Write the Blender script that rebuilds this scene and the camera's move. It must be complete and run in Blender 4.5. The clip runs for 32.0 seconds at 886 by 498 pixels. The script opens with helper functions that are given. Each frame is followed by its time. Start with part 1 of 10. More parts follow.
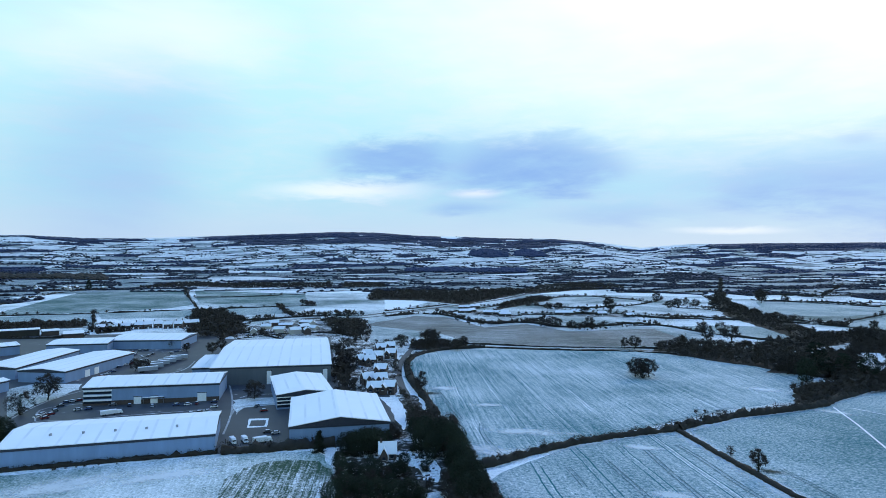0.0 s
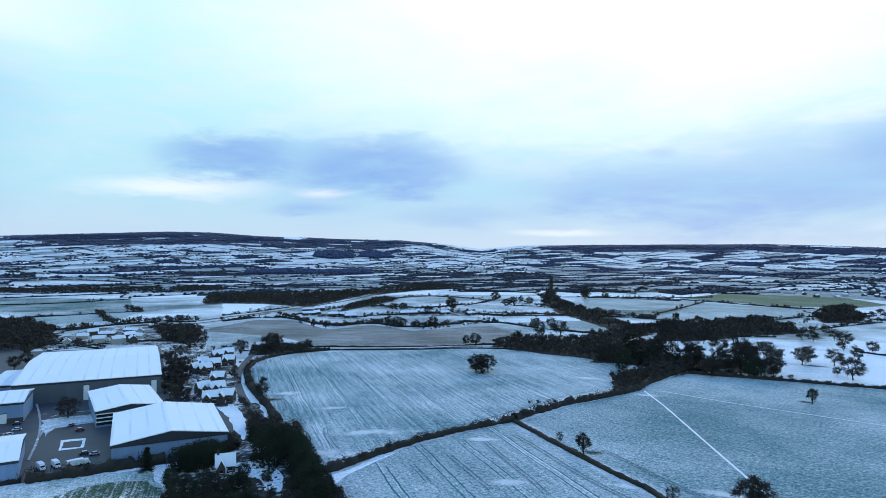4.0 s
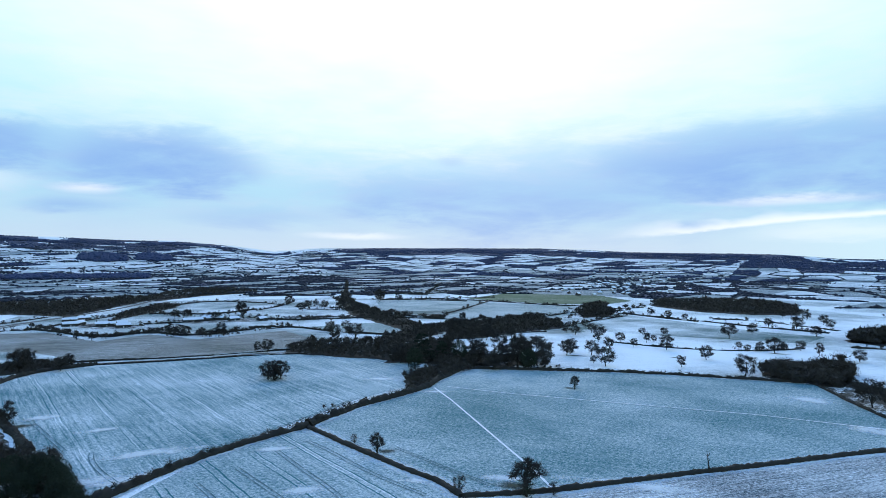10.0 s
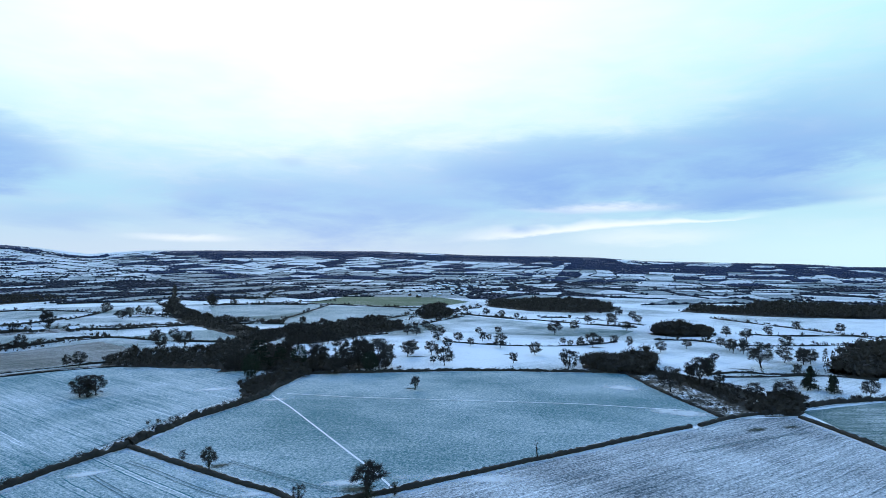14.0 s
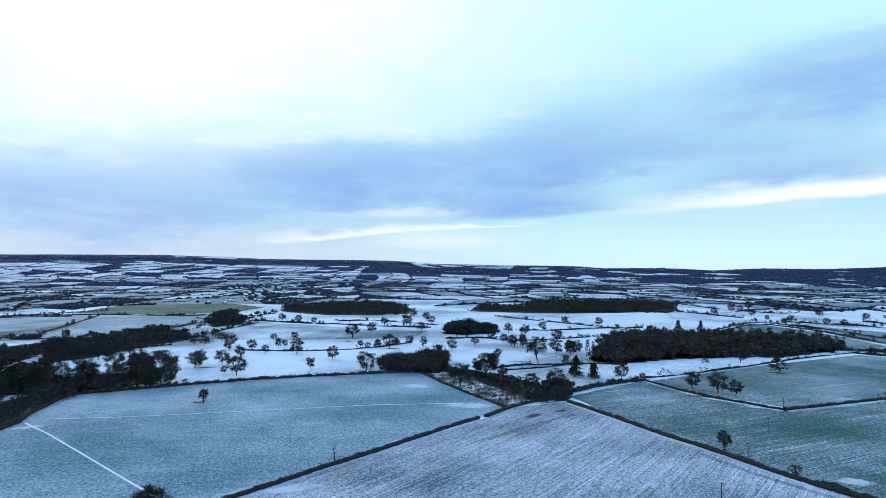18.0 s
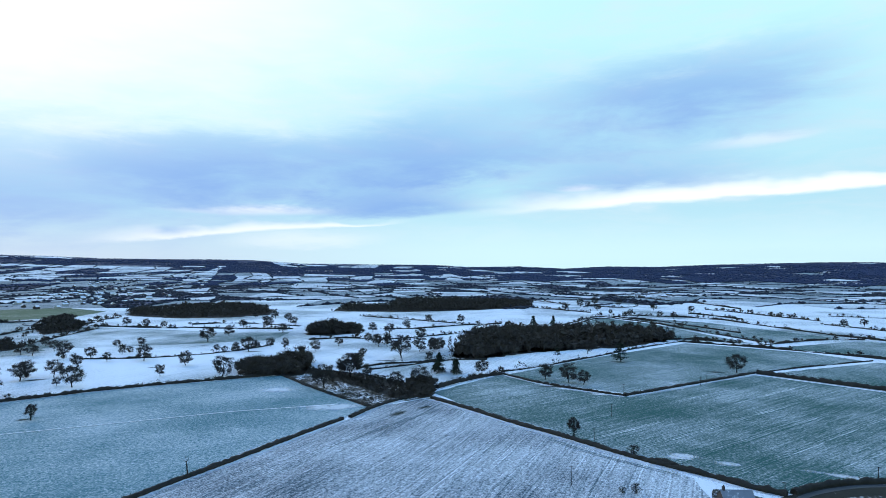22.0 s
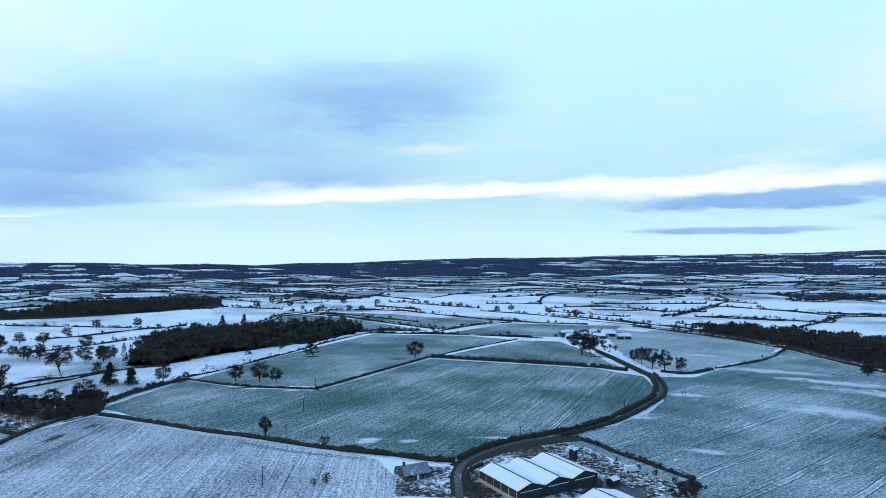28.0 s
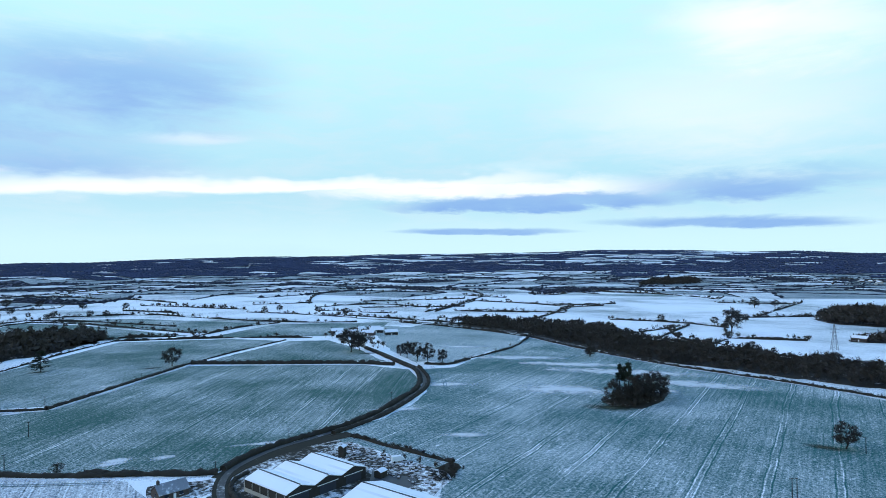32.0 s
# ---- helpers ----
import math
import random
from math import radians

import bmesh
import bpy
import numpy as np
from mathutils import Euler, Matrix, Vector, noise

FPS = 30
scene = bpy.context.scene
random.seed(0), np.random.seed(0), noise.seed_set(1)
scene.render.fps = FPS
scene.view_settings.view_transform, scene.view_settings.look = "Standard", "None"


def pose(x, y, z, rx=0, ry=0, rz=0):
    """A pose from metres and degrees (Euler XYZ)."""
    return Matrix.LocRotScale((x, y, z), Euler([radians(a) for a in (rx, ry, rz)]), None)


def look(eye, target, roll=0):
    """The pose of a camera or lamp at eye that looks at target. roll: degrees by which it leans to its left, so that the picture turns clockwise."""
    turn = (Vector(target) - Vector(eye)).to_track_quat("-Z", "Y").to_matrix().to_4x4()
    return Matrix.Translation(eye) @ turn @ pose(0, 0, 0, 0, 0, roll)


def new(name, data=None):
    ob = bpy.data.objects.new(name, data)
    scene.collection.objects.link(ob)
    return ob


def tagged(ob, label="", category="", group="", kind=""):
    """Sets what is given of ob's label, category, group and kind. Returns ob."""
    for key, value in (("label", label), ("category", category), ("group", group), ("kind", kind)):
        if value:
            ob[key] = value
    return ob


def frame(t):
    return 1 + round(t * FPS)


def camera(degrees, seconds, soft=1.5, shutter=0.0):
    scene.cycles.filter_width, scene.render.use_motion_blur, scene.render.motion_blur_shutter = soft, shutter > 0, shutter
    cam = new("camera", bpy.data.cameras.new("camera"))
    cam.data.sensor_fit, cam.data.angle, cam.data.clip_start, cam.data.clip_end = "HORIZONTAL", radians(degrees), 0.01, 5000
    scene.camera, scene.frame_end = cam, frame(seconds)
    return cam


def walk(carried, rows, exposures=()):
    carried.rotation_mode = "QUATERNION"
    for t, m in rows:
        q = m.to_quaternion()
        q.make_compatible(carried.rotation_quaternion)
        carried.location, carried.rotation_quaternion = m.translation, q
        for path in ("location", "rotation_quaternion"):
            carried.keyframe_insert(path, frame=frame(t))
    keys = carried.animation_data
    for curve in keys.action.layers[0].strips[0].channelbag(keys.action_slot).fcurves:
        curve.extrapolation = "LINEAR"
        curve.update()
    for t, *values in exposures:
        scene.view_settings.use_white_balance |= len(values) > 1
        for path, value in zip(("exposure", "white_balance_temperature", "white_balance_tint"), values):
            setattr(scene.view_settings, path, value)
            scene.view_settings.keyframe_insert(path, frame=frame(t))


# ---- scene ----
cam = camera(71.34, 32.0, soft=0.25)
PATH = [
    (0.0, pose(0, 0, 90, 90.183, -0.239, 1.788)),
    (0.5, pose(0, 0, 90, 90.187, -0.292, 0.037)),
    (1.0, pose(0, 0, 90, 90.169, -0.225, -1.897)),
    (1.5, pose(0, 0, 90, 90.201, -0.199, -3.590)),
    (2.0, pose(0, 0, 90, 90.224, -0.243, -5.420)),
    (2.5, pose(0, 0, 90, 90.249, -0.224, -7.480)),
    (3.0, pose(0, 0, 90, 90.254, -0.217, -9.393)),
    (3.5, pose(0, 0, 90, 90.294, -0.219, -10.961)),
    (5.5, pose(0, 0, 90, 90.411, -0.279, -16.491)),
    (6.0, pose(0, 0, 90, 90.432, -0.300, -17.598)),
    (6.5, pose(0, 0, 90, 90.461, -0.341, -19.341)),
    (7.0, pose(0, 0, 90, 90.484, -0.343, -21.391)),
    (7.5, pose(0, 0, 90, 90.518, -0.320, -23.796)),
    (8.0, pose(0, 0, 90, 90.548, -0.316, -25.498)),
    (8.5, pose(0, 0, 90, 90.584, -0.343, -27.020)),
    (9.0, pose(0, 0, 90, 90.628, -0.377, -28.461)),
    (9.5, pose(0, 0, 90, 90.674, -0.400, -29.855)),
    (10.0, pose(0, 0, 90, 90.713, -0.387, -31.293)),
    (10.5, pose(0, 0, 90, 90.755, -0.433, -33.031)),
    (11.0, pose(0, 0, 90, 90.798, -0.426, -34.759)),
    (11.5, pose(0, 0, 90, 90.837, -0.448, -36.485)),
    (12.0, pose(0, 0, 90, 90.883, -0.399, -38.225)),
    (12.5, pose(0, 0, 90, 90.944, -0.363, -39.892)),
    (13.0, pose(0, 0, 90, 90.952, -0.373, -42.046)),
    (13.5, pose(0, 0, 90, 90.990, -0.327, -43.935)),
    (14.0, pose(0, 0, 90, 91.069, -0.358, -45.884)),
    (14.5, pose(0, 0, 90, 91.132, -0.341, -47.912)),
    (16.5, pose(0, 0, 90, 91.354, -0.246, -57.731)),
    (17.0, pose(0, 0, 90, 91.399, -0.181, -60.392)),
    (17.5, pose(0, 0, 90, 91.410, -0.129, -62.770)),
    (18.0, pose(0, 0, 90, 91.454, -0.037, -64.482)),
    (18.5, pose(0, 0, 90, 91.444, -0.010, -65.862)),
    (19.0, pose(0, 0, 90, 91.445, 0.007, -67.334)),
    (19.5, pose(0, 0, 90, 91.466, 0.025, -68.903)),
    (20.0, pose(0, 0, 90, 91.463, 0.161, -70.532)),
    (20.5, pose(0, 0, 90, 91.427, 0.142, -71.988)),
    (21.0, pose(0, 0, 90, 91.395, 0.153, -73.658)),
    (21.5, pose(0, 0, 90, 91.384, 0.143, -75.401)),
    (22.0, pose(0, 0, 90, 91.366, 0.149, -76.988)),
    (22.5, pose(0, 0, 90, 91.302, 0.189, -78.628)),
    (23.0, pose(0, 0, 90, 91.251, 0.206, -80.755)),
    (23.5, pose(0, 0, 90, 91.199, 0.225, -82.947)),
    (24.0, pose(0, 0, 90, 91.179, 0.198, -84.719)),
    (24.5, pose(0, 0, 90, 91.100, 0.211, -86.869)),
    (25.0, pose(0, 0, 90, 91.049, 0.296, -89.350)),
    (25.5, pose(0, 0, 90, 91.041, 0.332, -91.561)),
    (27.5, pose(0, 0, 90, 90.919, 0.428, -101.745)),
    (28.0, pose(0, 0, 90, 90.890, 0.481, -104.954)),
    (28.5, pose(0, 0, 90, 90.841, 0.544, -108.426)),
    (29.0, pose(0, 0, 90, 90.788, 0.544, -111.625)),
    (29.5, pose(0, 0, 90, 90.747, 0.548, -114.345)),
    (30.0, pose(0, 0, 90, 90.719, 0.553, -116.806)),
    (30.5, pose(0, 0, 90, 90.691, 0.547, -119.341)),
    (31.0, pose(0, 0, 90, 90.651, 0.545, -122.035)),
    (31.5, pose(0, 0, 90, 90.611, 0.548, -124.168)),
    (32.0, pose(0, 0, 90, 90.593, 0.513, -126.057)),
]
walk(cam, PATH)

# ---- world: broken cloud over a low winter sun, blue light on the snow ----
class Graph:
    """Short notation for shader nodes."""

    def __init__(self, tree):
        self.tree = tree
        tree.nodes.clear()

    def put(self, kind):
        return self.tree.nodes.new(kind)

    def plug(self, socket, value):
        if isinstance(value, bpy.types.NodeSocket):
            self.tree.links.new(value, socket)
        elif value is not None:
            socket.default_value = value

    def math(self, op, a, b=None, c=None, clamp=False):
        node = self.put("ShaderNodeMath")
        node.operation, node.use_clamp = op, clamp
        for i, v in enumerate((a, b, c)):
            self.plug(node.inputs[i], v)
        return node.outputs[0]

    def noise(self, vector, scale, detail=4.0, rough=0.55, distort=0.0):
        node = self.put("ShaderNodeTexNoise")
        self.plug(node.inputs["Vector"], vector)
        node.inputs["Scale"].default_value = scale
        node.inputs["Detail"].default_value = detail
        node.inputs["Roughness"].default_value = rough
        node.inputs["Distortion"].default_value = distort
        return node.outputs["Fac"]

    def mix(self, fac, a, b):
        node = self.put("ShaderNodeMix")
        node.data_type = "RGBA"
        self.plug(node.inputs[0], fac)
        for socket, v in ((node.inputs[6], a), (node.inputs[7], b)):
            self.plug(socket, (*v, 1.0) if isinstance(v, tuple) and len(v) == 3 else v)
        return node.outputs[2]

    def ramp(self, value, lo, hi, smooth=True):
        node = self.put("ShaderNodeMapRange")
        node.interpolation_type = "SMOOTHSTEP" if smooth else "LINEAR"
        self.plug(node.inputs[0], value)
        node.inputs[1].default_value, node.inputs[2].default_value = lo, hi
        return node.outputs[0]

    def combine(self, x, y, z):
        node = self.put("ShaderNodeCombineXYZ")
        for i, v in enumerate((x, y, z)):
            self.plug(node.inputs[i], v)
        return node.outputs[0]

    def scaled(self, vector, scale, turn=0.0):
        node = self.put("ShaderNodeMapping")
        self.plug(node.inputs["Vector"], vector)
        node.inputs["Scale"].default_value = scale
        node.inputs["Rotation"].default_value = (0, 0, turn)
        return node.outputs[0]


SUN_AZ, SUN_EL = 34.0, 24.0
world = bpy.data.worlds.new("winter_sky")
scene.world = world
world.use_nodes = True
g = Graph(world.node_tree)
coord = g.put("ShaderNodeTexCoord").outputs["Generated"]
sep = g.put("ShaderNodeSeparateXYZ")
g.plug(sep.inputs[0], coord)
DEG = 180.0 / math.pi
az = g.math("MULTIPLY", g.math("ARCTAN2", sep.outputs[0], sep.outputs[1]), DEG)
el = g.math("MULTIPLY", g.math("ARCSINE", sep.outputs[2]), DEG)
flat = g.combine(g.math("MULTIPLY", az, 0.028), g.math("MULTIPLY", el, 0.11), 0.0)
wisp = g.noise(flat, 1.7, 6.0, 0.6, 0.6)
puff = g.noise(flat, 5.5, 7.0, 0.62, 0.3)
soft = g.noise(g.combine(g.math("MULTIPLY", az, 0.02), g.math("MULTIPLY", el, 0.045), 0.0), 2.2, 3.0, 0.5)
# edges of the cloud banks wander with the noise
drift_az = g.math("MULTIPLY", g.math("SUBTRACT", soft, 0.5), 12.0)
drift_el = g.math("ADD", g.math("MULTIPLY", g.math("SUBTRACT", wisp, 0.5), 1.9), g.math("MULTIPLY", g.math("SUBTRACT", puff, 0.5), 1.5))


def bank(a0, e0, wide, high, tilt=0.0, inner=0.15, base=1.0):
    """A soft cloud bank: a leaning ellipse in degrees of azimuth and elevation, flatter below where base is small."""
    da = g.math("ADD", g.math("SUBTRACT", az, a0), g.math("MULTIPLY", drift_az, min(1.0, wide / 14.0)))
    de = g.math("SUBTRACT", g.math("SUBTRACT", g.math("ADD", el, g.math("MULTIPLY", drift_el, min(2.4, high))), e0), g.math("MULTIPLY", da, tilt))
    up = g.math("DIVIDE", de, high)
    if base != 1.0:
        up = g.math("MAXIMUM", up, g.math("DIVIDE", de, -high * base))
    q = g.math("SQRT", g.math("ADD", g.math("POWER", g.math("ABSOLUTE", g.math("DIVIDE", da, wide)), 2.0), g.math("POWER", g.math("ABSOLUTE", up), 2.0)))
    return g.math("SUBTRACT", 1.0, g.ramp(q, inner, 1.0))


torn = g.noise(g.combine(g.math("MULTIPLY", az, 0.06), g.math("MULTIPLY", el, 0.16), 0.0), 1.8, 3.0, 0.5)


def streak(edge, a0, wide, under, over):
    """A thin long streak of cloud that follows the edge of the overcast, sharper below than above."""
    de = g.math("DIVIDE", g.math("SUBTRACT", el, edge), g.math("MULTIPLY_ADD", g.ramp(torn, 0.34, 0.66), 1.3, 0.35))
    thin = g.math("SUBTRACT", 1.0, g.ramp(g.math("ABSOLUTE", g.math("DIVIDE", g.math("SUBTRACT", az, a0), wide)), 0.45, 1.0))
    fade = g.math("MULTIPLY", g.ramp(de, -under, 0.0), g.math("SUBTRACT", 1.0, g.ramp(de, 0.0, over)))
    return g.math("MULTIPLY", fade, thin)


def layered(banks):
    """Banks one over another: what is left open by all of them, turned round."""
    left = None
    for strength, *shape in banks:
        b = g.math("MULTIPLY_ADD", bank(*shape), -strength, 1.0)
        left = b if left is None else g.math("MULTIPLY", left, b)
    return g.math("SUBTRACT", 1.0, left)


glow = bank(31.0, 26.0, 60, 23, 0.0, 0.25)
# strength, azimuth, elevation, half width, half height, lean, solid core, flatness below
low_white = layered([
    (0.55, -26.7, 17.34, 16.9, 5.78, 0.17, 0.1), (0.7, -9.9, 5.5, 9.5, 1.45, 0.031, 0.1), (0.9, 1.1, 5.37, 3.7, 0.59, 0.011, 0.1),
    (0.5, 23.0, 1.79, 6.4, 0.48, -0.005, 0.1), (0.35, 64.0, 2.3, 9.0, 1.3, 0.037, 0.1), (0.8, 60.0, 4.75, 10.5, 0.65, 0.011, 0.1),
    (0.3, 98.0, 6.2, 18.0, 1.5, 0.03, 0.1),
    (0.95, 130.3, 6.1, 23.0, 1.3, -0.02, 0.2), (0.7, 89.4, 6.73, 2.7, 0.48, 0.023, 0.1), (0.5, 103.5, 10.1, 6.2, 0.75, 0.052, 0.1),
    (0.9, 154.2, 17.77, 12.1, 3.87, -0.167, 0.1), (0.45, 149.6, 12.08, 18.4, 7.09, -0.094, 0.1),
])
blue = layered([
    (0.5, -28.9, 8.27, 11.7, 11.49, 0.099, 0.05), (0.9, -6.7, 8.24, 7.6, 2.9, 0.052, 0.4, 0.75), (1.0, 7.0, 7.58, 10.0, 3.8, -0.016, 0.35, 0.8),
    (0.5, -0.8, 4.0, 3.8, 0.92, 0.012, 0.05), (0.65, 32.8, 5.12, 13.8, 2.96, -0.03, 0.05), (0.4, 13.5, 3.29, 9.2, 1.39, 0.012, 0.05),
    (0.35, 31.8, 8.82, 2.1, 0.96, 0.016, 0.05), (0.75, 29.5, 5.14, 14.2, 2.27, 0.005, 0.05), (0.85, 55.9, 7.73, 16.2, 3.85, -0.026, 0.05),
    (0.4, 0.3, 3.89, 6.4, 0.82, 0.044, 0.05), (0.7, 39.6, 4.11, 14.2, 3.12, 0.054, 0.05), (1.0, 61.1, 7.64, 19.0, 5.62, 0.023, 0.15, 0.8),
    (0.95, 74.7, 8.47, 18.4, 4.12, 0.103, 0.15, 0.6), (0.6, 94.9, 13.81, 16.2, 3.86, 0.031, 0.05), (0.7, 53.0, 2.8, 3.0, 0.53, 0.041, 0.05),
    (0.8, 73.4, 4.72, 12.6, 0.78, 0.037, 0.15), (1.0, 72.9, 5.49, 10.6, 2.38, 0.048, 0.15, 0.6), (0.7, 94.4, 7.23, 15.6, 2.4, 0.017, 0.05),
    (0.55, 100.9, 15.68, 15.8, 3.91, 0.052, 0.05), (0.6, 73.3, 11.32, 13.3, 3.61, 0.131, 0.05), (1.0, 134.8, 4.58, 15.0, 1.2, 0.001, 0.5, 0.6),
    (0.95, 130.2, 2.12, 9.7, 0.45, -0.016, 0.5, 0.7), (0.45, 105.8, 0.8, 11.6, 0.95, 0.004, 0.05), (0.95, 150.3, 2.58, 12.7, 0.75, -0.018, 0.45, 0.7),
    (0.9, 152.5, 5.36, 14.2, 1.82, -0.005, 0.15, 0.6), (0.28, 84.5, 12.21, 28.5, 7.79, 0.079, 0.1), (0.42, 43.4, 6.39, 24.0, 7.03, 0.052, 0.1),
    (0.42, 44.6, 5.78, 32.8, 6.12, 0.0, 0.1), (0.3, 15.3, 5.34, 37.0, 5.62, -0.003, 0.1), (0.28, 93.8, 12.7, 22.2, 5.49, 0.05, 0.1),
    (0.5, 1.0, 7.8, 18.2, 4.63, -0.002, 0.1), (0.35, 93.9, 11.17, 20.5, 6.85, 0.14, 0.1),
])
blue = g.math("MULTIPLY", blue, g.math("MULTIPLY_ADD", g.ramp(g.math("ADD", g.math("MULTIPLY", wisp, 0.6), g.math("MULTIPLY", puff, 0.4)), 0.26, 0.64), 0.5, 0.5))
# the overcast ends in a long edge that climbs to the south-east, lit white along its rim
off = g.math("SUBTRACT", az, 100.0)
rim = g.math("MULTIPLY_ADD", off, g.math("MULTIPLY_ADD", off, -0.00052, 0.044), 5.55)
rim = g.math("ADD", rim, g.math("ADD", g.math("MULTIPLY", g.math("SUBTRACT", torn, 0.5), 1.7), g.math("MULTIPLY", g.math("SUBTRACT", puff, 0.5), 0.8)))
span = g.math("MULTIPLY", g.ramp(az, 50.0, 62.0), g.math("SUBTRACT", 1.0, g.ramp(az, 108.0, 122.0)))
below = g.math("SUBTRACT", 1.0, g.ramp(g.math("SUBTRACT", el, rim), -0.1, 0.5))
blue = g.math("MULTIPLY", blue, g.math("SUBTRACT", 1.0, g.math("MULTIPLY", span, g.math("MULTIPLY", below, 0.9))))
lit = g.math("MAXIMUM", streak(rim, 110.0, 33.0, 0.35, 1.5), g.math("MULTIPLY", streak(rim, 60.0, 15.0, 0.3, 0.9), 0.7))
low_white = g.math("MAXIMUM", low_white, lit)
blue = g.math("MULTIPLY", blue, g.math("SUBTRACT", 1.0, g.math("MULTIPLY", lit, 0.9)))
clear = g.mix(g.ramp(el, 0.0, 22.0), (0.50, 0.84, 1.02), (0.63, 1.06, 1.16))
clear = g.mix(g.math("MULTIPLY", g.ramp(puff, 0.35, 0.75), 0.35), clear, (0.82, 0.93, 1.05))
low = g.mix(g.ramp(az, 45.0, 85.0), (0.60, 0.79, 1.0), (0.72, 1.04, 1.14))
hazy = g.mix(g.math("SUBTRACT", 1.0, g.ramp(el, 0.5, 6.0)), clear, low)
white = g.mix(g.math("MULTIPLY", g.math("MAXIMUM", glow, low_white), g.ramp(soft, 0.05, 0.5), None, True), hazy, (1.16, 1.20, 1.24))
clouds = g.mix(blue, white, (0.27, 0.50, 0.95))
# overhead, out of view: darker, bluer cloud added to dim and tint the ground
clouds = g.mix(g.ramp(el, 24.0, 58.0), clouds, (0.155, 0.44, 1.20))
sky_tex = g.put("ShaderNodeTexSky")
sky_tex.sky_type, sky_tex.sun_disc = "NISHITA", False
sky_tex.sun_elevation, sky_tex.sun_rotation = radians(SUN_EL), radians(SUN_AZ)
clear_sky = g.put("ShaderNodeBackground")
g.plug(clear_sky.inputs[0], sky_tex.outputs[0])
clear_sky.inputs[1].default_value = 0.05
cloud_layer = g.put("ShaderNodeBackground")
g.plug(cloud_layer.inputs[0], clouds)
cloud_layer.inputs[1].default_value = 0.97
both = g.put("ShaderNodeMixShader")
both.inputs[0].default_value = 0.93
g.tree.links.new(clear_sky.outputs[0], both.inputs[1])
g.tree.links.new(cloud_layer.outputs[0], both.inputs[2])
g.tree.links.new(both.outputs[0], g.put("ShaderNodeOutputWorld").inputs[0])

sun = new("sun", bpy.data.lights.new("sun", "SUN"))
sun.data.energy, sun.data.angle, sun.data.color = 0.8, radians(20), (0.90, 0.97, 1.0)
sun.matrix_world = look((0, 0, 0), (-math.sin(radians(SUN_AZ)) * math.cos(radians(SUN_EL)), -math.cos(radians(SUN_AZ)) * math.cos(radians(SUN_EL)), -math.sin(radians(SUN_EL))))
sun.location = (0, 0, 400)


# ---- materials ----
def material(name):
    m = bpy.data.materials.new(name)
    m.use_nodes = True
    return m, Graph(m.node_tree)


def finish(m, g, colour, rough=0.9, bump=None, strength=0.3, distance=0.1, metal=0.0):
    b = g.put("ShaderNodeBsdfPrincipled")
    g.plug(b.inputs["Base Color"], (*colour, 1.0) if isinstance(colour, tuple) else colour)
    g.plug(b.inputs["Roughness"], rough)
    b.inputs["Metallic"].default_value = metal
    b.inputs["Specular IOR Level"].default_value = 0.25
    if bump is not None:
        k = g.put("ShaderNodeBump")
        k.inputs["Strength"].default_value, k.inputs["Distance"].default_value = strength, distance
        g.plug(k.inputs["Height"], bump)
        g.tree.links.new(k.outputs[0], b.inputs["Normal"])
    g.tree.links.new(b.outputs[0], g.put("ShaderNodeOutputMaterial").inputs[0])
    return m


def place(g):
    return g.put("ShaderNodeNewGeometry").outputs["Position"]


SNOW = (0.93, 0.95, 0.97)


